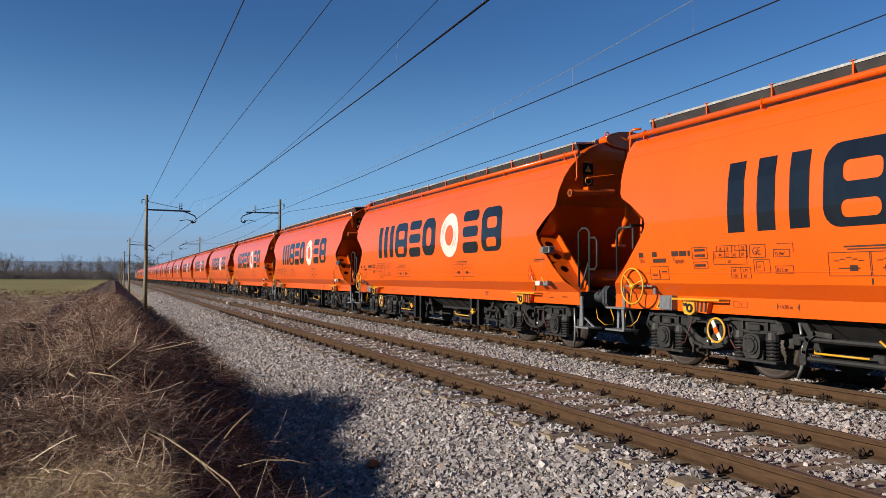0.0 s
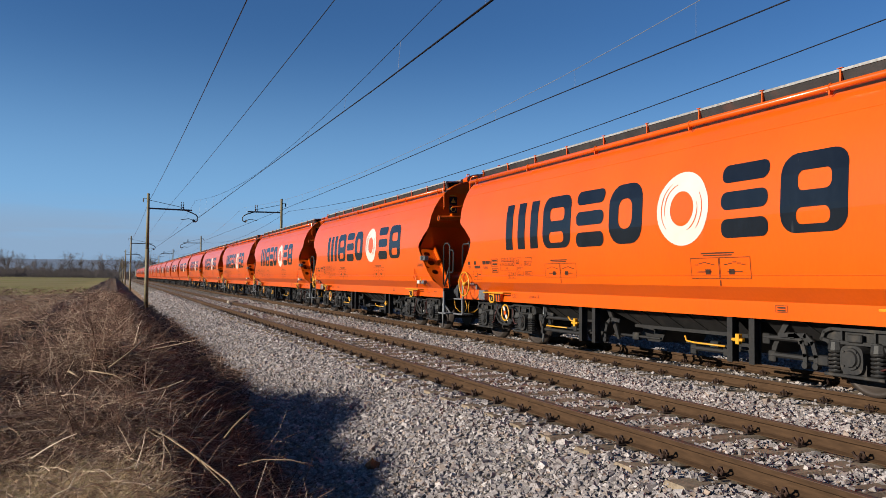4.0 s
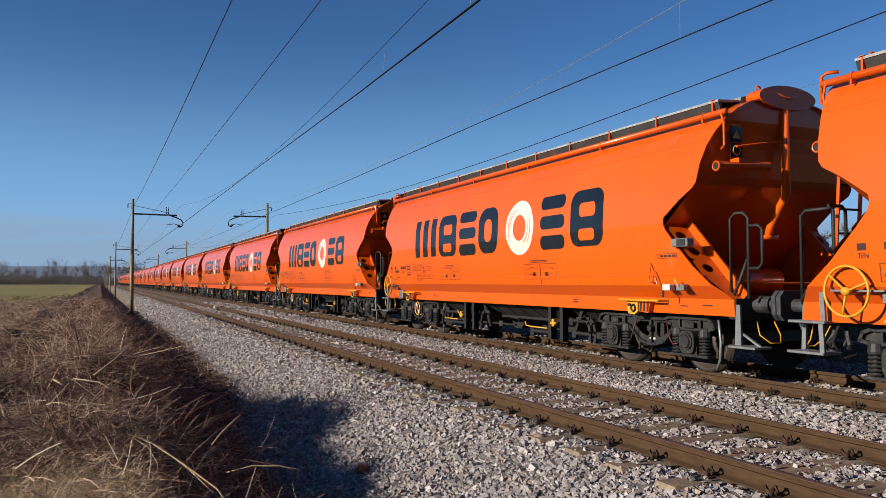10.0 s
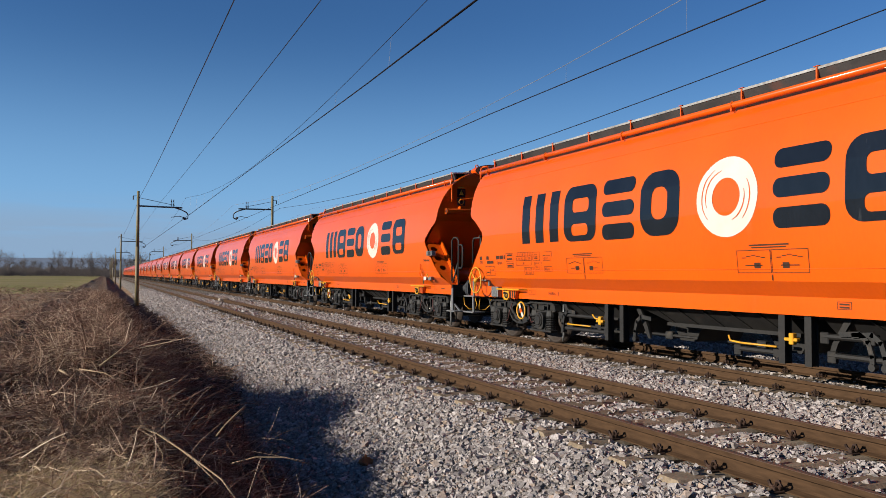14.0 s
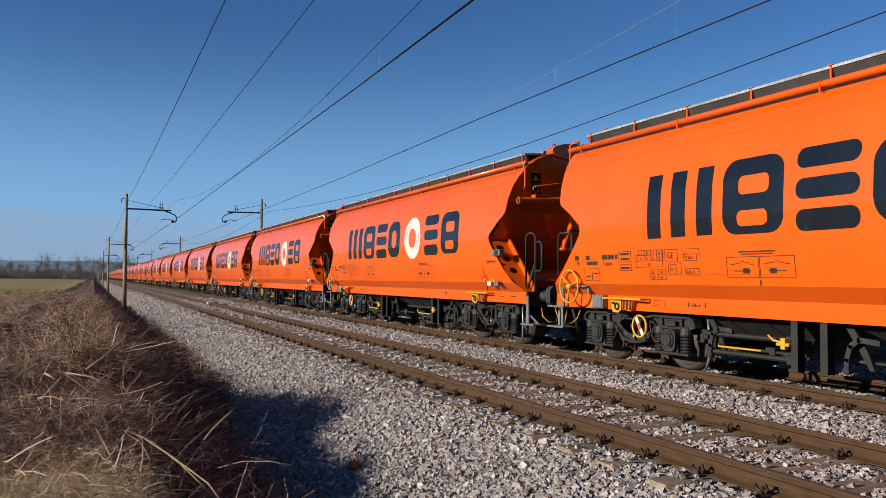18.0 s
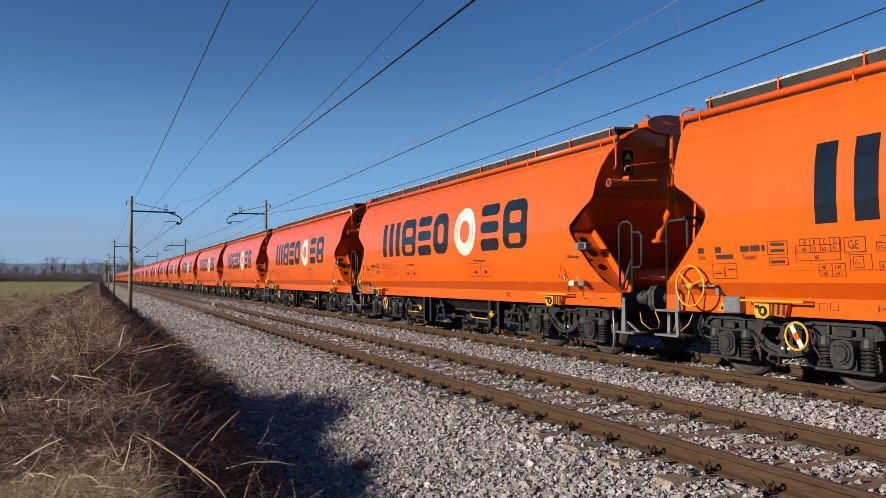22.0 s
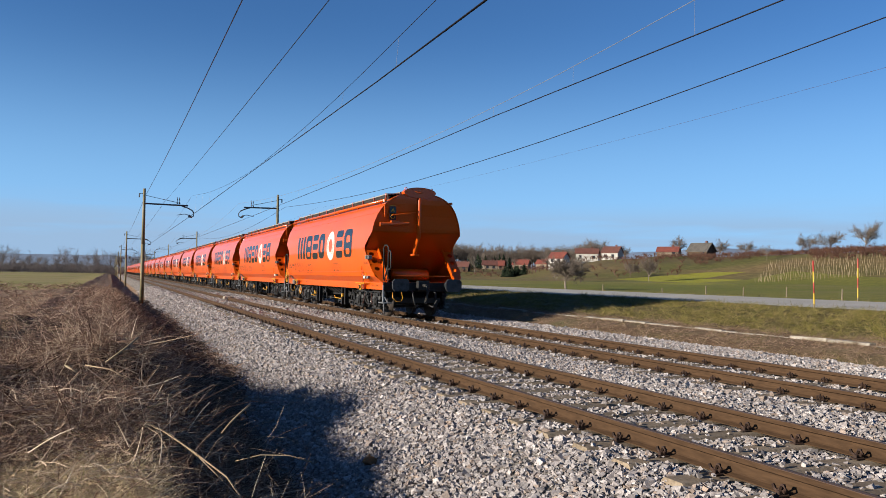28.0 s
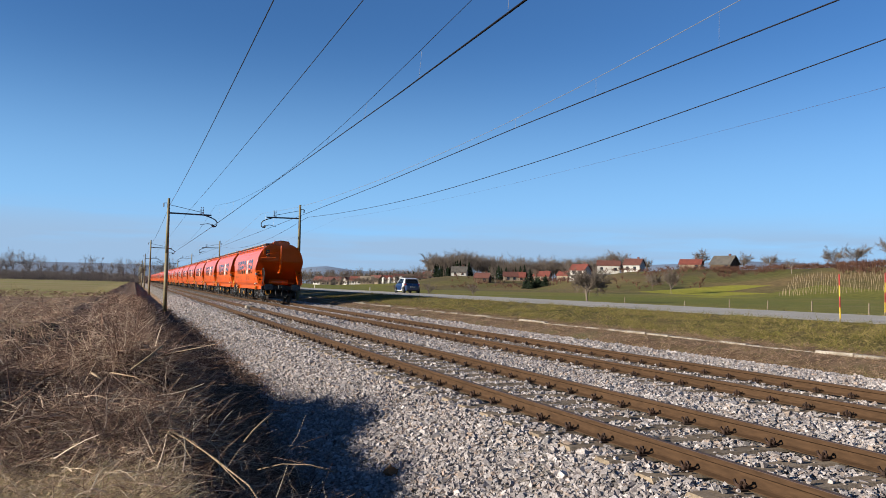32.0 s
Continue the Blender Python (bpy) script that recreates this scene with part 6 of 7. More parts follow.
# stubs, thicker sticks and a few long pale canes
n = 260
x, y = rng.uniform(-2.5, 1.0, n), rng.uniform(8.4, 15, n)
d = rng.normal(size=(n, 3)) * 0.55
d[:, 2] = np.abs(d[:, 2]) + 0.35
v, f = stems(np.stack([x, y, ground_many(x, y) + 0.05], -1), d, rng.uniform(0.12, 0.34, n), rng.uniform(0.006, 0.014, n), rng.normal(0, 0.08, n), 2, 5)
scatter_mesh("cut_stubs", v, f, (tinted("pale_cut_wood", ((0.20, 0.12, 0.06), (0.36, 0.24, 0.13), (0.14, 0.08, 0.04), (0.44, 0.31, 0.18))),), "pale cut stubs standing in the brushwood", "stubs")


def cane(pts, r):
    bm = bmesh.new()
    tube(bm, pts, r, 6)
    return tagged(part("cane", bm, CANE, smooth=True), "long pale dry cane lying over the brushwood", "cane", "long canes")


CANE = material("pale_cane", (0.42, 0.31, 0.19), 0.7, second=(0.32, 0.22, 0.13), scale=6, grain=0.2)
cane([(0.10, 8.5, 0.0), (0.21, 8.3, -0.06), (0.29, 8.0, -0.08), (0.47, 7.4, -0.08), (0.66, 6.8, -0.14), (0.87, 6.3, -0.25), (0.98, 6.0, -0.40)], 0.0075)
cane([(0.16, 8.35, -0.04), (0.33, 7.9, -0.07), (0.52, 7.3, -0.09), (0.70, 6.7, -0.17), (0.85, 6.35, -0.29)], 0.006)
cane([(0.27, 7.9, -0.07), (0.42, 7.3, -0.08), (0.48, 6.9, -0.15), (0.45, 6.7, -0.26)], 0.005)
cane([(0.30, 9.2, 0.61), (0.15, 9.1, 0.49), (-0.02, 9.0, 0.37)], 0.011)
cane([(-0.21, 8.8, 0.37), (0.03, 8.7, 0.33), (0.24, 8.5, 0.22)], 0.007)
cane([(0.36, 8.0, 0.04), (0.50, 7.9, 0.09)], 0.011)
cane([(0.95, 7.25, -0.10), (1.03, 7.3, -0.02), (1.12, 7.35, 0.05), (1.22, 7.4, 0.12)], 0.009)
cane([(1.05, 7.1, -0.32), (1.25, 7.0, -0.26), (1.48, 6.9, -0.26), (1.66, 6.8, -0.31)], 0.005)
cane([(-0.38, 8.6, 0.39), (-0.28, 8.5, 0.34)], 0.012)


def blades(n, xy, lo, hi, r, up, layer=0.0):
    x, y = xy(n)
    d = rng.normal(size=(n, 3)) * np.array([1, 1, 0.3])
    d[:, 2] = np.abs(d[:, 2]) + up
    return stems(np.stack([x, y, ground_many(x, y) + layer], -1), d, rng.uniform(lo, hi, n), r * rng.uniform(0.7, 1.3, n), rng.normal(0, 0.3, n), 2, 3, 0.25)


v, f = gather([blades(10500, lambda n: (rng.uniform(-1.9, 0.45, n), 5.4 + 3.6 * rng.uniform(0, 1, n)), 0.08, 0.28, 0.0027, 0.4),
               blades(6500, lambda n: (rng.uniform(-1.2, 0.4, n), 5.2 + 1.9 * rng.uniform(0, 1, n)), 0.06, 0.24, 0.0022, 0.5),
               blades(900, lambda n: (rng.uniform(0.4, 1.5, n), 4.8 + 2.0 * rng.uniform(0, 1, n)), 0.05, 0.20, 0.0022, 0.5),
               blades(5500, lambda n: (rng.uniform(-9, 0.6, n), 6 + 16 * rng.uniform(0, 1, n)), 0.08, 0.26, 0.0024, 0.8, 0.08)])
scatter_mesh("straw_grass", v, f, (STRAW,), "pale dry straw grass at the foot of the brushwood", "grass")
def tufted(x0, x1, y0, y1, per, wide, power=1.6):
    """Places gathered into tufts over a stretch."""
    def places(n):
        m = max(1, n // per)
        cx, cy = rng.uniform(x0, x1, m), y0 + (y1 - y0) * rng.uniform(0, 1, m) ** power
        i = rng.integers(0, m, n)
        return cx[i] + rng.normal(0, wide, n), cy[i] + rng.normal(0, wide * 1.2, n)
    return places


v, f = gather([blades(18000, lambda n: (14.4 + 5.7 * rng.uniform(0, 1, n), 9 + 62 * rng.uniform(0, 1, n) ** 1.6), 0.08, 0.26, 0.0045, 0.55),
               blades(26000, tufted(14.5, 20.0, 9, 70, 34, 0.10), 0.12, 0.36, 0.0045, 0.6),
               blades(2500, lambda n: (rng.uniform(27.3, 30, n), rng.uniform(20, 110, n)), 0.08, 0.22, 0.014, 1.0)])
scatter_mesh("bank_grass", v, f, (GREEN,), "rough green and straw grass on the road bank", "grass")
v, f = gather([blades(12000, lambda n: (12.3 + 2.6 * rng.uniform(0, 1, n), 7 + 60 * rng.uniform(0, 1, n) ** 1.6), 0.04, 0.13, 0.0042, 0.35),
               blades(24000, tufted(12.4, 14.9, 7, 66, 26, 0.08), 0.07, 0.24, 0.0040, 0.4),
               blades(1500, lambda n: (10.8 + 1.6 * rng.uniform(0, 1, n) ** 0.5, 7 + 50 * rng.uniform(0, 1, n) ** 1.4), 0.05, 0.14, 0.004, 0.6, 0.35)])
scatter_mesh("dead_weeds", v, f, (DEAD,), "brown dead weeds between the track and the road bank", "weeds")

# ---------------------------------------------------------------- cable trough beside the far track
for i in range(64):
    y = 6.5 + i * 1.02
    if random.random() < 0.07:
        continue
    bm = bmesh.new()
    box(bm, -0.09, 0.09, -0.50, 0.50, -0.14, 0.0, 0.012)
    ob = part("trough_lid", bm, CONCRETE)
    tagged(ob, "pale concrete cable-trough lid half sunk in weeds", "concrete slab", "cable trough lids")
    ob.matrix_basis = pose(14.0 + random.uniform(-0.04, 0.04), y, ground_z(14.0, y) + random.uniform(0.0, 0.075), random.uniform(-1, 1), random.uniform(-4, 4), random.uniform(-1.5, 1.5))


# ---------------------------------------------------------------- far things: placed by bearing from the track's line and distance
PLASTER = material("white_plaster", (0.74, 0.71, 0.66), 0.9, second=(0.60, 0.57, 0.52), scale=0.4, grain=0.06, grain_scale=3)
CREAM = material("cream_plaster", (0.44, 0.35, 0.26), 0.9, second=(0.34, 0.27, 0.20), scale=0.4, grain=0.08, grain_scale=3)
RED_TILE = material("red_tiles", (0.28, 0.075, 0.048), 0.8, second=(0.20, 0.055, 0.04), scale=0.5, grain=0.2, grain_scale=4)
BROWN_TILE = material("brown_tiles", (0.20, 0.075, 0.055), 0.8, second=(0.15, 0.06, 0.045), scale=0.5, grain=0.2, grain_scale=4)
GREY_TILE = material("grey_tiles", (0.17, 0.155, 0.135), 0.85, second=(0.12, 0.11, 0.10), scale=0.5, grain=0.2, grain_scale=4)
TIMBER = material("old_timber", (0.11, 0.075, 0.05), 0.9, second=(0.16, 0.11, 0.075), scale=1.2, grain=0.3, grain_scale=6, stretch=(1, 1, 0.2))
PANE = material("window_pane", (0.03, 0.035, 0.045), 0.12, second=(0.05, 0.055, 0.065), scale=1)
RED_PAINT = material("red_paint", (0.55, 0.03, 0.02), 0.5, second=(0.48, 0.03, 0.02), scale=5)
POLE_YELLOW = material("signal_yellow", (0.80, 0.55, 0.03), 0.5, second=(0.72, 0.48, 0.03), scale=5)
POST_WOOD = material("post_wood", (0.32, 0.26, 0.18), 0.9, second=(0.24, 0.19, 0.13), scale=8)
# the pale blue of distant haze is put into the ridge's colour
HAZED_RIDGE = material("hazed_ridge", (0.29, 0.375, 0.50), 1.0, second=(0.33, 0.41, 0.53), scale=0.004, grain=0.08, grain_scale=0.02)


def spot(bearing, dist):
    b = radians(bearing)
    x, y = math.sin(b) * dist, math.cos(b) * dist
    return x, y, ground_z(x, y)


def house(bearing, dist, wide, deep, tall, roof_h, wall, tile, turn, label, windows=((-0.3, 0.5), (0.0, 0.5), (0.3, 0.5)), sink=0.6, open_gable=False):
    """A gabled house: its ridge runs along its own x; its long front faces -y."""
    wide, deep, tall, roof_h, sink = wide * 0.74, deep * 0.74, tall * 0.74, roof_h * 0.74, sink * 0.8
    x, y, z = spot(bearing, dist)
    h = thing("house", label, "house", "houses of the village", (x, y, z - sink))
    h.rotation_euler.z = radians(turn)
    a, b = wide / 2, deep / 2
    t = tall + sink
    bm = bmesh.new()
    prism(bm, ((-b, 0), (b, 0), (b, t), (0, t + roof_h - 0.15), (-b, t)), "x", -a, a)
    part("wall", bm, wall, h)
    bm = bmesh.new()
    o = 0.45
    k = roof_h / b
    prism(bm, ((-b - o, t - o * k), (0, t + roof_h), (b + o, t - o * k), (b + o, t - o * k + 0.22), (0, t + roof_h + 0.24), (-b - o, t - o * k + 0.22)), "x", -a - o, a + o)
    roof = part("roof", bm, tile, h)
    bm = bmesh.new()
    box(bm, a * 0.35, a * 0.35 + 0.7, 0.3, 1.0, t + roof_h * 0.5, t + roof_h + 0.9)
    part("chimney", bm, BROWN_TILE, roof)
    for u, v in windows:
        for side in ("front", "gable"):
            bm = bmesh.new()
            zc = sink + v * tall
            if side == "front":
                box(bm, u * wide - 0.6, u * wide + 0.6, -b - 0.06, -b + 0.05, zc - 0.65, zc + 0.65)
            else:
                box(bm, -a - 0.06, -a + 0.05, u * deep - 0.55, u * deep + 0.55, zc - 0.65, zc + 0.65)
            wf = part("window", bm, PANE, h)
    if open_gable:
        bm = bmesh.new()
        prism(bm, ((-b * 0.75, t), (b * 0.75, t), (0, t + roof_h * 0.72)), "x", -a - 0.08, -a + 0.02)
        part("gable_opening", bm, TIMBER, h, "dark open gable")
    return h


house(31.3, 330, 9, 8, 5.6, 3.0, PLASTER, RED_TILE, -60, "white two-storey house with a red tiled roof", ((-0.22, 0.75), (0.22, 0.75), (-0.22, 0.3), (0.22, 0.3)))
house(33.3, 345, 12.5, 8, 4.2, 2.6, PLASTER, BROWN_TILE, -38, "long white house with a brown roof on the slope", ((-0.3, 0.5), (0.32, 0.45)))
house(35.05, 340, 9.5, 9, 4.6, 3.2, PLASTER, BROWN_TILE, -55, "white house with a steep brown roof", ((-0.25, 0.55), (0.2, 0.55)))
house(38.9, 330, 11, 7, 2.4, 2.4, CREAM, RED_TILE, -50, "low building with a bright red roof on the hill", ((0.3, 0.5),))
house(41.1, 305, 10.5, 9, 2.6, 3.8, TIMBER, GREY_TILE, -70, "old timber barn with a grey roof and open gable", ((0.3, 0.5),), open_gable=True)
house(22.6, 430, 11, 8, 2.6, 3.8, PLASTER, GREY_TILE, -30, "white cottage with a dark roof before the wood", ((-0.25, 0.5), (0.25, 0.5)))
house(24.3, 360, 9, 6, 3.0, 2.6, TIMBER, BROWN_TILE, -40, "brown timber shed at the field's edge", ((0.2, 0.5),))
house(26.3, 385, 9, 7, 3.0, 2.6, CREAM, BROWN_TILE, -20, "small farmhouse with a wooden gable", ((-0.2, 0.5), (0.25, 0.5)))
house(28.6, 410, 11, 7, 4.0, 3.0, CREAM, RED_TILE, -45, "farmhouse with a rust-red roof behind bare trees", ((-0.3, 0.5), (0.1, 0.5)))
house(30.2, 390, 8, 7, 4.2, 2.6, CREAM, RED_TILE, -60, "small brick-red house beside the farm", ((0.2, 0.5),))
for b, d, wd, tl, lab, tile, turn in ((12.5, 520, 9, 3.6, "white cottage with a red roof in the village", RED_TILE, -60), (13.6, 540, 12, 4.0, "cream village house with a brown roof", BROWN_TILE, -30),
                                       (14.6, 560, 10, 3.4, "small white village house", RED_TILE, 20), (15.9, 500, 11, 3.6, "cream village house with a pale roof", CREAM, -20),
                                       (10.2, 560, 9, 3.2, "far white village house behind the train", RED_TILE, -40),
                                       (13.1, 500, 11, 3.0, "cream village house among bare trees", BROWN_TILE, -50), (15.2, 530, 12, 3.8, "white village house with a dull red roof", RED_TILE, -35),
                                       (16.6, 520, 13, 4.4, "cream farmhouse with a steep brown roof", BROWN_TILE, -65), (17.3, 535, 11, 4.2, "white farmhouse behind the silos", RED_TILE, -15),
                                       (20.4, 500, 10, 3.0, "cream shed with a brown roof at the village edge", BROWN_TILE, -40), (26.9, 400, 9, 2.6, "cream cottage with a rust-red roof below the wood", RED_TILE, -35)):
    house(b, d, wd, 8, tl, 3.2, PLASTER if "white" in lab else CREAM, tile, turn, lab, ((-0.2, 0.5), (0.25, 0.5)))
house(19.0, 480, 26, 9, 3.2, 2.6, PLASTER, BROWN_TILE, -12, "long farm building with a dull red roof", ((-0.4, 0.5), (-0.2, 0.5), (0.1, 0.5), (0.3, 0.5)))
for i in range(4):
    x, y, z = spot(17.1 + 0.42 * i, 470)
    bm = bmesh.new()
    rod(bm, (0, 0, -0.3), (0, 0, 3.2), 1.1, 16)
    rod(bm, (0, 0, 3.2), (0, 0, 4.0), 1.1, 16, 0.3)
    ob = tagged(part("silo", bm, PLASTER, smooth=True), "white cylindrical farm silo", "silo", "silos")
    ob.location = (x, y, z)

# trees ---------------------------------------------------------------------------------
BARK = tinted("winter_bark", ((0.21, 0.165, 0.13), (0.29, 0.235, 0.19), (0.16, 0.125, 0.10), (0.35, 0.285, 0.235)), 0.95)
# bark paled and greyed: haze over the far plain sits in its colour
HAZY_BARK = tinted("hazed_winter_bark", ((0.23, 0.195, 0.185), (0.29, 0.245, 0.23), (0.20, 0.17, 0.165), (0.33, 0.28, 0.26)), 0.95)
HEDGE = tinted("hedge_twigs", ((0.17, 0.075, 0.055), (0.22, 0.11, 0.075), (0.12, 0.060, 0.042), (0.27, 0.155, 0.095)), 0.95)
NEEDLES = tinted("conifer_green", ((0.018, 0.032, 0.016), (0.028, 0.045, 0.02), (0.014, 0.024, 0.014)), 0.95)


def bare_crown(h, spread, n1=9, n2=9, n3=5, thick=0.012, lean=0.8, low=0.3):
    """Limbs, branches and twigs of a leafless tree of height h, as arrays."""
    chunks = []
    p1 = np.zeros((n1, 3))
    p1[:, 2] = h * rng.uniform(low, low + 0.25, n1)
    az = rng.uniform(0, math.tau, n1)
    d1 = np.stack([np.cos(az) * spread, np.sin(az) * spread, rng.uniform(0.5, 1.3, n1)], -1)
    L1 = h * rng.uniform(0.35, 0.55, n1)
    chunks.append(stems(p1, d1, L1, np.full(n1, h * thick * 1.6), np.zeros(n1), 1, 4))
    u1 = d1 / np.linalg.norm(d1, axis=1)[:, None]
    prev_p, prev_d, prev_L = p1, u1, L1
    for n, lf, rf in ((n2, 0.55, 0.8), (n3, 0.5, 0.42)):
        t = rng.uniform(0.3, 1.0, (len(prev_p), n))
        p = prev_p[:, None] + prev_d[:, None] * (prev_L[:, None] * t)[..., None]
        d = prev_d[:, None] + rng.normal(0, lean, (len(prev_p), n, 3)) + np.array([0, 0, 0.25])
        L = prev_L[:, None] * lf * rng.uniform(0.6, 1.2, (len(prev_p), n))
        p, d, L = p.reshape(-1, 3), d.reshape(-1, 3), L.ravel()
        d /= np.linalg.norm(d, axis=1)[:, None]
        chunks.append(stems(p, d, L, np.full(len(p), h * thick * rf), np.zeros(len(p)), 1, 3))
        prev_p, prev_d, prev_L = p, d, L
    return gather(chunks)


def tree(bearing, dist, h, spread, label, name="tree", thick=0.012, low=0.3, n=(9, 9, 5)):
    x, y, z = spot(bearing, dist)
    t = thing(name, label, name, "bare trees" if name == "tree" else "bare shrubs", (x, y, z - 0.1))
    bm = bmesh.new()
    tube(bm, [(0, 0, -0.3), (0.03 * h * random.uniform(-1, 1), 0.02 * h, h * 0.2), (0.04 * h * random.uniform(-1, 1), 0, h * 0.45), (0, 0.01 * h, h * 0.62)], h * thick * 2.0, 7)
    part("trunk", bm, BARK, t)
    v, f = bare_crown(h, spread, *n, thick=thick, low=low)
    c = scatter_mesh("crown", v, f, (BARK,), "leafless brown crown", "", kind="")
    c.parent = t
    return t


tree(31.8, 69, 3.7, 1.5, "spreading leafless fruit tree at the field's edge", thick=0.012, low=0.16, n=(13, 12, 11))
tree(37.6, 195, 6.0, 0.62, "leafless orchard tree on the slope", thick=0.007, low=0.22, n=(13, 11, 12))
tree(36.3, 215, 5.0, 1.1, "low leafless orchard tree on the slope", thick=0.007, low=0.22, n=(13, 11, 12))
tree(44.0, 310, 6.5, 1.0, "leafless tree on the hilltop beside the barn", thick=0.007, low=0.22, n=(13, 11, 12))
tree(47.9, 290, 8.0, 1.0, "tall leafless tree on the hilltop", thick=0.007, low=0.22, n=(13, 11, 12))
tree(49.1, 285, 8.5, 1.0, "tall spreading leafless tree on the hilltop", thick=0.007, low=0.22, n=(13, 11, 12))
tree(51.2, 250, 9.0, 1.0, "leafless tree above the vineyard", thick=0.007, low=0.22, n=(13, 11, 12))
tree(45.3, 240, 4.2, 1.0, "small leafless tree by the vineyard", thick=0.010)
tree(39.6, 345, 8.0, 0.62, "leafless tree behind the red roof", thick=0.007, low=0.22, n=(13, 11, 12))
tree(42.3, 335, 7.0, 0.62, "leafless tree behind the barn", thick=0.007, low=0.22, n=(13, 11, 12))
tree(35.9, 350, 6.5, 0.62, "leafless tree beside the white house", thick=0.007, low=0.22, n=(13, 11, 12))
tree(25.2, 350, 7.5, 0.62, "leafless tree before the timber shed", thick=0.010)
tree(28.1, 370, 6.0, 0.62, "leafless tree by the farmhouse", thick=0.010)
tree(20.4, 86, 2.2, 0.8, "thin leafless shrub by the road", "shrub", 0.006, 0.05, (12, 6, 4))
tree(23.6, 75, 2.0, 0.7, "thin leafless shrub at the field's edge", "shrub", 0.006, 0.05, (12, 6, 4))
tree(18.0, 96, 1.6, 0.8, "small leafless shrub beside the road", "shrub", 0.006, 0.05, (10, 6, 4))


def wood(name, label, rows, h_lo, h_hi, spread, thick, mats, n=(5, 5, 3), low=0.25):
    """Many bare trees of a far wood in one mesh; rows of (bearing, distance)."""
    kinds = [bare_crown(1.0, spread, *n, thick=thick, low=low) for _ in range(6)]
    chunks = []
    for i, (b, d) in enumerate(rows):
        x, y, z = spot(b, d)
        v, f = kinds[i % 6]
        h = random.uniform(h_lo, h_hi)
        a = random.uniform(0, math.tau)
        c, s = math.cos(a), math.sin(a)
        v2 = np.stack([(v[:, 0] * c - v[:, 1] * s) * h + x, (v[:, 0] * s + v[:, 1] * c) * h + y, v[:, 2] * h + z], -1)
        chunks.append((v2, f))
        chunks.append(stems(np.array([[x, y, z - 0.3]]), np.array([[0, 0, 1.0]]), np.array([h * 0.75]), np.array([h * thick * 2.2]), np.zeros(1), 3, 4))
    v, f = gather(chunks)
    return scatter_mesh(name, v, f, mats, label, "wood")


def between(b0, b1, n, d0, d1):
    return [(b0 + (b1 - b0) * (i + random.random()) / n, random.uniform(d0, d1)) for i in range(n)]


wood("bare_wood", "leafless brown wood behind the village houses", between(20.3, 34.5, 330, 450, 540), 9.5, 13.5, 0.5, 0.007, (BARK,), (7, 8, 5), 0.35)
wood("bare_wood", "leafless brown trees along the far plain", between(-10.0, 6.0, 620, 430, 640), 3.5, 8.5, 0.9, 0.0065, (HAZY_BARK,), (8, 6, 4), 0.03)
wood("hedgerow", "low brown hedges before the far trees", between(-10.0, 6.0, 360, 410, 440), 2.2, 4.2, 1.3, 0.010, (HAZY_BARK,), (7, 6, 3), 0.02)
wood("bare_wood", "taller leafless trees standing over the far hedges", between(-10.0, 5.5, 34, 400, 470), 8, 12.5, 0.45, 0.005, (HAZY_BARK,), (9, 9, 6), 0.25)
wood("bare_wood", "leafless trees round the far village", between(6.0, 20.5, 170, 560, 660), 7, 12, 0.5, 0.008, (BARK,), (7, 6, 4))
wood("bare_wood", "low leafless trees between the village houses", between(11.5, 20.5, 70, 440, 500), 3.0, 6.5, 0.8, 0.009, (BARK,), (8, 7, 4), 0.08)
wood("hedgerow", "brown leafless hedges on the hillside", between(40.5, 48.5, 170, 250, 300) + between(38.2, 41.8, 40, 270, 292), 1.4, 2.8, 1.2, 0.012, (HEDGE,), (8, 6, 4), low=0.03)
wood("hedgerow", "brown leafless hedge above the vineyard", between(48.0, 54.0, 120, 225, 262), 1.8, 3.6, 1.1, 0.012, (HEDGE,), (8, 6, 4), low=0.03)
wood("orchard_scrub", "low leafless scrub on the orchard slope", between(33.5, 40.0, 30, 215, 300) + between(35.6, 38.4, 40, 255, 300) + between(29.0, 36.2, 46, 300, 322) + between(22.0, 31.5, 120, 320, 400), 1.2, 3.0, 0.9, 0.02, (HEDGE,), low=0.05)


def conifers(rows, name, label, h_lo, h_hi, wide):
    chunks = []
    for b, d in rows:
        x, y, z = spot(b, d)
        h = random.uniform(h_lo, h_hi)
        n = 120
        t = rng.uniform(0.05, 1, n)
        az = rng.uniform(0, math.tau, n)
        p = np.stack([np.full(n, x), np.full(n, y), z + h * t], -1)
        dd = np.stack([np.cos(az), np.sin(az), np.full(n, -0.15)], -1)
        chunks.append(stems(p, dd, h * wide * (1.08 - t), np.full(n, h * 0.035), np.zeros(n), 1, 3))
    v, f = gather(chunks)
    return scatter_mesh(name, v, f, (NEEDLES,), label, "wood")


conifers(between(20.8, 23.5, 22, 440, 480) + between(24.6, 28.0, 14, 425, 460) + between(14.8, 19.5, 34, 570, 610) + between(12.0, 14.0, 6, 580, 620), "dark_conifers", "dark green conifers among the bare trees", 5, 9, 0.3)
conifers(between(38.9, 39.9, 4, 345, 352) + between(27.2, 29.0, 14, 318, 326), "dark_conifers", "dark evergreen bushes by the houses", 2.5, 5, 0.5)

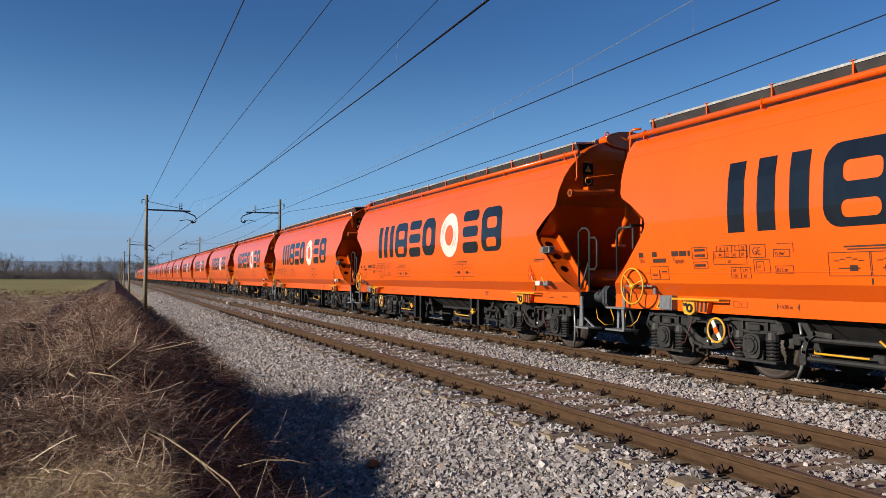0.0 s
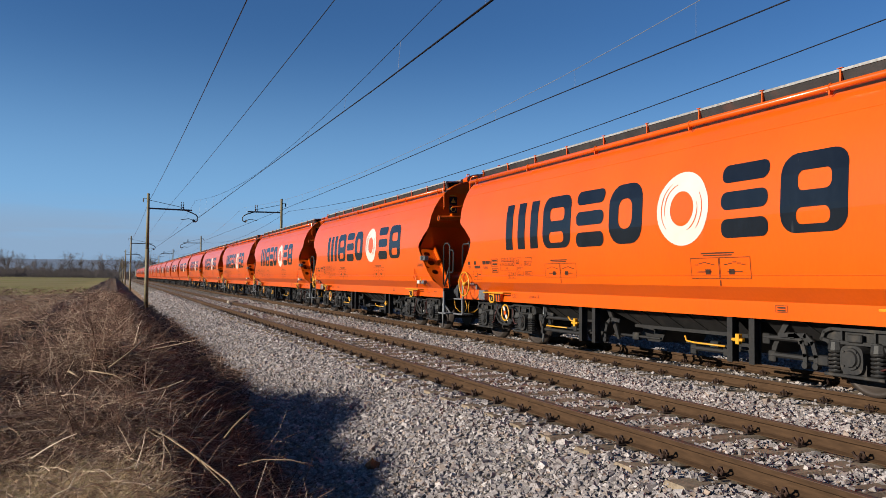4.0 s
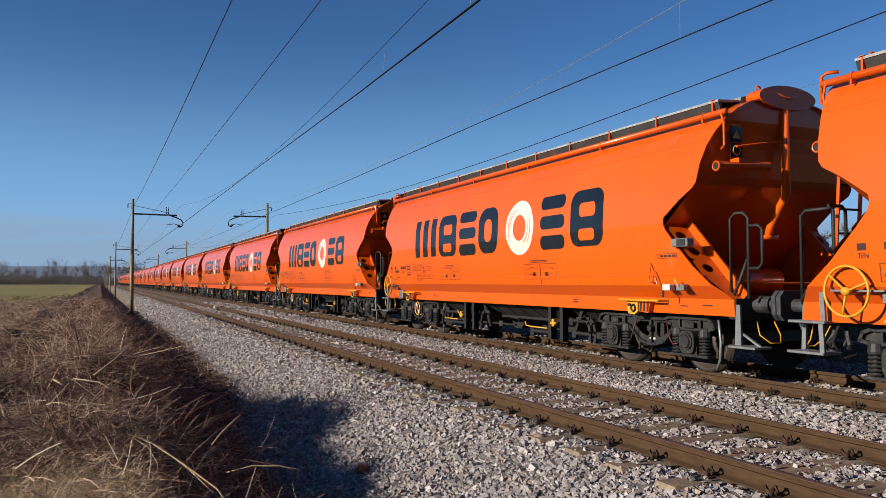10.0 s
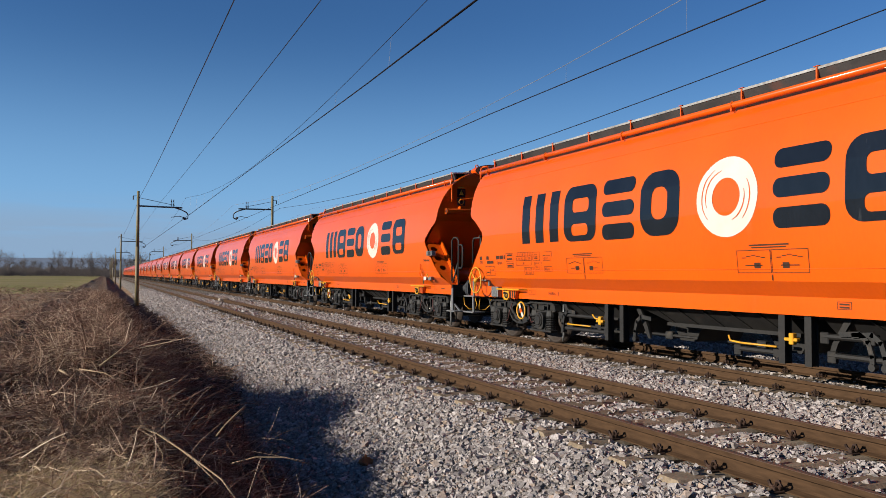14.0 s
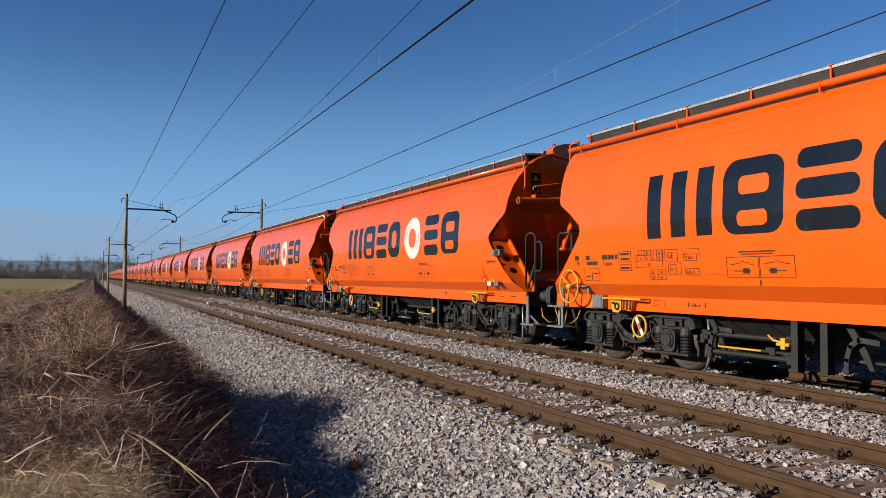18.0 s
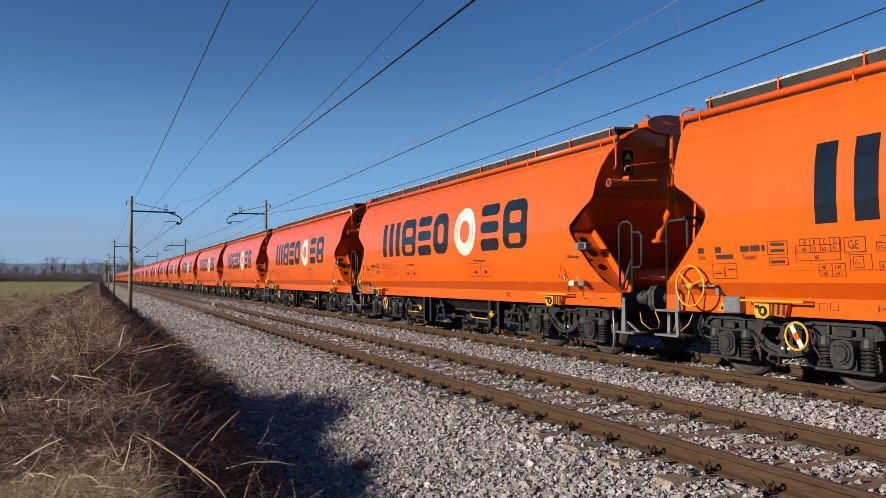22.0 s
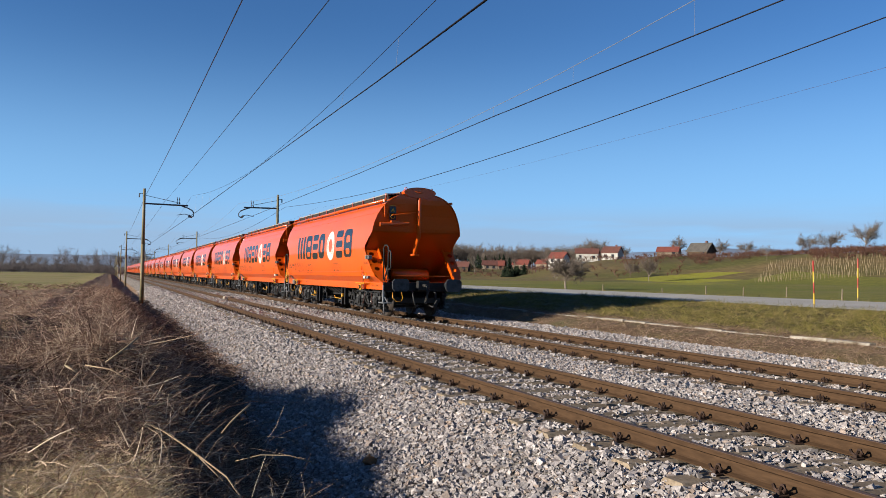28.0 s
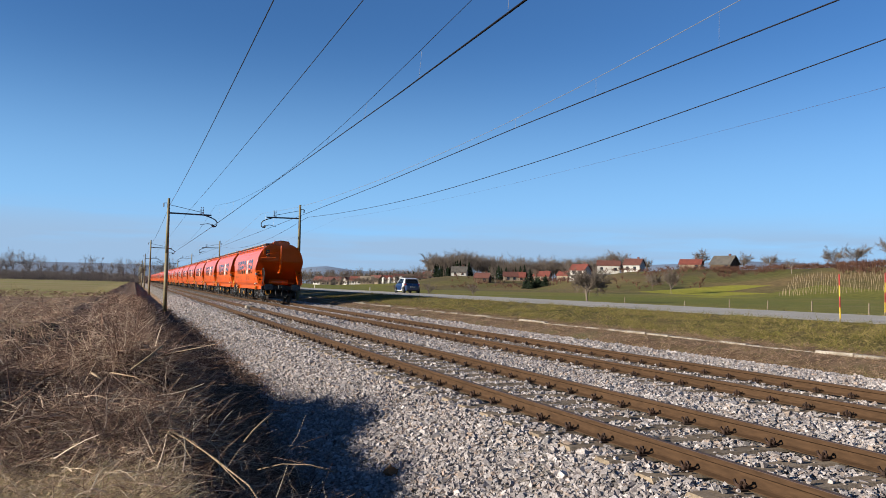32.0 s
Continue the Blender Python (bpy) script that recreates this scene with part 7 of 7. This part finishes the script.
# vineyard posts, road posts, snow poles -------------------------------------------------
px, py, pz = [], [], []
for r in range(9):
    for i in range(40):
        b = 44.6 + i * 0.20 + r * 0.11 + random.uniform(-0.06, 0.06)
        d = 182 + r * 5.0 + i * 0.35 + random.uniform(-0.8, 0.8)
        x, y, z = spot(b, d)
        px.append(x), py.append(y), pz.append(z)
n = len(px)
v, f = stems(np.stack([px, py, pz], -1), np.stack([rng.normal(0, 0.05, n), rng.normal(0, 0.05, n), np.ones(n)], -1), rng.uniform(0.8, 1.25, n), np.full(n, 0.055), np.zeros(n), 1, 4)
scatter_mesh("vineyard_posts", v, f, (tinted("grey_posts", ((0.46, 0.36, 0.23), (0.34, 0.26, 0.16), (0.56, 0.44, 0.29))),), "rows of pale wooden vineyard posts on the slope", "posts")


def road_post(x, y, h, mat, label, r=0.05):
    bm = bmesh.new()
    rod(bm, (0, 0, -0.3), (0, 0, h * 0.62), r * 0.8, 7, r * 0.7)
    ob = tagged(part("marker_post", bm, mat), label, "post", "road posts")
    ob.location = (x, y, ground_z(x, y))
    ob.rotation_euler = (random.uniform(-0.05, 0.05), random.uniform(-0.05, 0.05), 0)


for b, h in ((41.4, 0.9), (43.8, 0.9), (46.5, 1.0), (49.8, 0.95), (34.4, 0.8), (38.5, 0.6), (53, 0.9)):
    road_post(30.6, 30.6 / math.tan(radians(b)), h, POST_WOOD, "weathered wooden post at the field's edge", 0.045)
road_post(28.9, 134, 1.0, PLASTER, "white road marker post", 0.09)
road_post(28.9, 100, 0.9, PLASTER, "white road marker post", 0.07)


def snow_pole(x, y, h, lean):
    p = thing("snow_pole", "thin red and yellow banded snow pole at the road's edge", "pole", "snow poles", (x, y, ground_z(x, y) - 0.05))
    p.rotation_euler = (0, radians(lean), 0)
    for i in range(4):
        bm = bmesh.new()
        rod(bm, (0, 0, h * (0.12 + i * 0.22)), (0, 0, h * (0.12 + (i + 1) * 0.22)), 0.021, 8)
        part("band", bm, (POLE_YELLOW, RED_PAINT)[i % 2], p)
    bm = bmesh.new()
    rod(bm, (0, 0, -0.2), (0, 0, h * 0.12), 0.026, 8)
    part("stake", bm, POST_WOOD, p)


snow_pole(19.95, 17.85, 1.52, -2)
snow_pole(27.5, 22.5, 1.78, 0.5)

# far ridge --------------------------------------------------------------------------------
RIDGE = ((-60, 40), (-14, 52), (-6, 60), (0, 62), (6, 50), (10, 55), (12.6, 72), (14.5, 62), (17, 60), (22, 60), (30, 80), (36, 105), (42, 125), (47, 120), (55, 130), (75, 90), (110, 60))
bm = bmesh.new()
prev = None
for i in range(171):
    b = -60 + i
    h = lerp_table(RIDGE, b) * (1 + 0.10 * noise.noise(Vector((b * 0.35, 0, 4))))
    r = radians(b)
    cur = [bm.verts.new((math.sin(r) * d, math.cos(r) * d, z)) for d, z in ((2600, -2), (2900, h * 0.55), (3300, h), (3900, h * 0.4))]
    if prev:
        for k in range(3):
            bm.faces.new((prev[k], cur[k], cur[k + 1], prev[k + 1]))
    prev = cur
part("backdrop_ridge", bm, HAZED_RIDGE, label="far wooded ridge on the horizon, coloured with blue haze", kind="structure", smooth=True)


# ---------------------------------------------------------------- the engine at the train's head
def locomotive():
    e = thing("locomotive", "grey-green electric locomotive at the head of the train", "locomotive")
    grey = material("loco_grey", (0.16, 0.19, 0.16), 0.5, second=(0.12, 0.145, 0.125), scale=2, grain=0.1)
    bm = bmesh.new()
    prism(bm, ((-9.2, 1.1), (9.2, 1.1), (9.2, 2.2), (8.6, 3.5), (8.0, 3.8), (-8.0, 3.8), (-8.6, 3.5), (-9.2, 2.2)), "x", -1.48, 1.48)
    part("body", bm, grey, e)
    for y in (-8.95, 8.95):
        bm = bmesh.new()
        prism(bm, [(y - 0.02 * (1 if y > 0 else -1), 2.4), (y + 0.12 * (1 if y > 0 else -1), 2.4), (y - 0.22 * (1 if y > 0 else -1), 3.2), (y - 0.36 * (1 if y > 0 else -1), 3.2)], "x", -1.2, 1.2)
        part("windscreen", bm, PANE, e)
    for y in (-5.2, 5.2):
        bm = bmesh.new()
        box(bm, -1.1, 1.1, y - 2.0, y + 2.0, 0.35, 0.95, 0.08)
        part("bogie_frame", bm, IRON, e)
        for a in (-1.3, 1.3):
            for s in (-1, 1):
                bm = bmesh.new()
                rod(bm, (s * 0.70, y + a, 0.55), (s * 0.83, y + a, 0.55), 0.55, 24)
                part("wheel", bm, WHEEL_STEEL, e)
    bm = bmesh.new()
    tube(bm, [(0, -5.5, 3.8), (0, -4.2, 4.5), (0, -5.6, 5.25)], 0.05, 6)
    rod(bm, (-0.8, -5.6, 5.27), (0.8, -5.6, 5.27), 0.04, 6)
    part("pantograph", bm, RED_PAINT, e)
    return e


engine = locomotive()
engine.location = (FAR_TRACK, wagon_y(FIRST, 0) + 16.8, 0)


# ---------------------------------------------------------------- the car
def small_car():
    """A short blue and white hatchback that drives along +y; the origin lies on the road under its middle."""
    blue = material("blue_car_paint", (0.006, 0.038, 0.135), 0.28, second=(0.005, 0.032, 0.115), scale=2, coat=0.8)
    white = material("white_car_paint", (0.80, 0.81, 0.82), 0.3, second=(0.74, 0.75, 0.77), scale=2, coat=0.6)
    glass = material("car_glass", (0.012, 0.015, 0.018), 0.06, second=(0.02, 0.022, 0.026), scale=2)
    red_lens = material("red_lens", (0.35, 0.02, 0.02), 0.2, second=(0.28, 0.015, 0.015), scale=4)
    c = thing("hatchback_car", "short dark-blue and white five-door hatchback on the road", "car")
    # side outline of the lower body and of the cabin: (y, z)
    low = ((-1.72, 0.30), (-1.66, 0.22), (-1.42, 0.20), (1.45, 0.20), (1.70, 0.28), (1.76, 0.48), (1.72, 0.66), (1.55, 0.80), (1.25, 0.90), (0.95, 0.96), (-1.55, 1.00), (-1.68, 0.92), (-1.78, 0.70), (-1.78, 0.50))

    def shell(name, outline, half, mat, parent, bevel, taper=1.0, zc=0.6, label=""):
        bm = bmesh.new()
        vs = prism(bm, outline, "x", -half, half)
        es = [e for e in bm.edges if abs(e.verts[0].co.x - e.verts[1].co.x) < 0.01]
        bmesh.ops.bevel(bm, geom=es, offset=bevel, segments=3, affect="EDGES", profile=0.6)
        for v_ in bm.verts:
            if v_.co.z > zc:
                v_.co.x *= 1 - (1 - taper) * (v_.co.z - zc) / 0.9
            if abs(v_.co.y) > 1.35:
                v_.co.x *= 1 - 0.22 * (abs(v_.co.y) - 1.35) / 0.4
        return part(name, bm, mat, parent, label, smooth=False)
    shell("body", low, 0.83, blue, c, 0.15)
    shell("cabin_glass", ((1.02, 0.96), (0.42, 1.44), (-1.28, 1.46), (-1.62, 0.98)), 0.745, glass, c, 0.05, 0.66, 0.96, "dark windows")
    shell("roof", ((0.52, 1.40), (0.36, 1.475), (0.0, 1.525), (-0.4, 1.54), (-0.85, 1.525), (-1.20, 1.48), (-1.40, 1.41), (-1.28, 1.40)), 0.635, white, c, 0.05, 1.0, 0.96, "white roof")
    for s in (-1, 1):
        for name, o in (("rear_pillar", ((-1.0, 0.96), (-0.86, 1.47), (-1.22, 1.47), (-1.60, 1.0))), ("middle_pillar", ((0.02, 0.98), (-0.02, 1.46), (-0.10, 1.46), (-0.09, 0.98))),
                        ("front_pillar", ((1.06, 0.96), (0.44, 1.46), (0.34, 1.46), (0.92, 0.96)))):
            bm = bmesh.new()
            prism(bm, o, "x", -0.02, 0.02)
            for v_ in bm.verts:
                v_.co.x += s * (0.752 * (1 - 0.37 * (v_.co.z - 0.96)) + 0.006)
            part(name, bm, glass if name == "middle_pillar" else white, c)
        bm = bmesh.new()
        prism(bm, ((-1.58, 0.98), (-0.92, 0.98), (-0.84, 0.72), (-0.74, 0.40), (-0.62, 0.28), (0.85, 0.28), (0.85, 0.21), (-0.85, 0.21), (-0.86, 0.42), (-1.0, 0.60), (-1.25, 0.68), (-1.48, 0.66), (-1.60, 0.80)), "x", s * 0.80, s * 0.842)
        part("white_sill", bm, white, c, "white safety-cell panel")
        for y in (-1.245, 1.245):
            w_ = new("wheel")
            w_.parent = c
            w_.location = (s * 0.74, y, 0.30)
            bm = bmesh.new()
            rod(bm, (-0.09, 0, 0), (0.115, 0, 0), 0.285, 28)
            part("tyre", bm, RUBBER, w_)
            bm = bmesh.new()
            rod(bm, (s * 0.115, 0, 0), (s * 0.122, 0, 0), 0.215, 20)
            part("rim", bm, RUBBER, w_)
            bm = bmesh.new()
            rod(bm, (s * 0.085, y, 0.31), (s * 0.098, y, 0.31), 0.312, 28)
            for v_ in bm.verts:
                v_.co.x += s * 0.74
            part("wheel_arch", bm, RUBBER, c)
            bm = bmesh.new()
            for k in range(5):
                a = k * math.tau / 5
                box(bm, -0.006, 0.006, -0.028, 0.028, 0.0, 0.205, 0, Matrix.Translation((s * 0.13, 0, 0)) @ Matrix.Rotation(a, 4, "X"))
            part("spokes", bm, GREY_STEEL, w_)
        bm = bmesh.new()
        rod(bm, (s * 0.66, -1.70, 0.85), (s * 0.775, -1.54, 0.86), 0.085, 14, 0.08)
        part("tail_light", bm, red_lens, c)
        bm = bmesh.new()
        box(bm, min(s * 0.82, s * 0.96), max(s * 0.82, s * 0.96), 0.62, 0.76, 0.98, 1.10, 0.03)
        part("door_mirror", bm, RUBBER, c)
    bm = bmesh.new()
    box(bm, -0.26, 0.26, -1.785, -1.755, 0.56, 0.67, 0.005)
    pl = part("number_plate", bm, PLASTER, c)
    bm = bmesh.new()
    box(bm, -0.20, 0.20, -1.789, -1.785, 0.59, 0.64)
    part("plate_bar", bm, RUBBER, pl)
    bm = bmesh.new()
    box(bm, -0.62, 0.62, -1.76, -1.60, 0.20, 0.34, 0.03)
    part("rear_bumper", bm, RUBBER, c)
    bm = bmesh.new()
    rod(bm, (0, -1.775, 0.86), (0, -1.765, 0.86), 0.045, 14)
    part("badge", bm, GREY_STEEL, c)
    return c


car = small_car()
car.location = (26.0, 26.4 - 750, 0.548)


# ---------------------------------------------------------------- what moves
def motions():
    for k, w in train:
        walk(w, [(t, Matrix.Translation((FAR_TRACK, wagon_y(k, t), 0))) for t in range(0, 33, 2)])
    walk(engine, [(t, Matrix.Translation((FAR_TRACK, wagon_y(FIRST, t) + 7.4 + 9.4, 0))) for t in range(0, 33, 2)])
    # wheels roll on the rail; all wagons share the roll of the first one's four wheelsets
    start = travelled(0)
    rolls = [c for c in train[-1][1].children if c.name.startswith("wheelset")]
    for ws in rolls:
        at = ws.location.copy()
        walk(ws, [(i / 15, Matrix.Translation(at) @ Matrix.Rotation(-(travelled(i / 15) - start) / 0.46, 4, "X")) for i in range(481)])
        for k, w in train[:-1]:
            for c in w.children:
                if c.name.startswith("wheelset") and abs(c.location.y - at.y) < 0.01:
                    c.rotation_mode = "QUATERNION"
                    keys = c.animation_data_create()
                    keys.action = ws.animation_data.action
                    keys.action_slot = ws.animation_data.action_slot
    walk(car, [(t, pose(26.0, 26.4 + (t - 30) * 25.0, 0.548)) for t in range(0, 33, 2)])


motions()
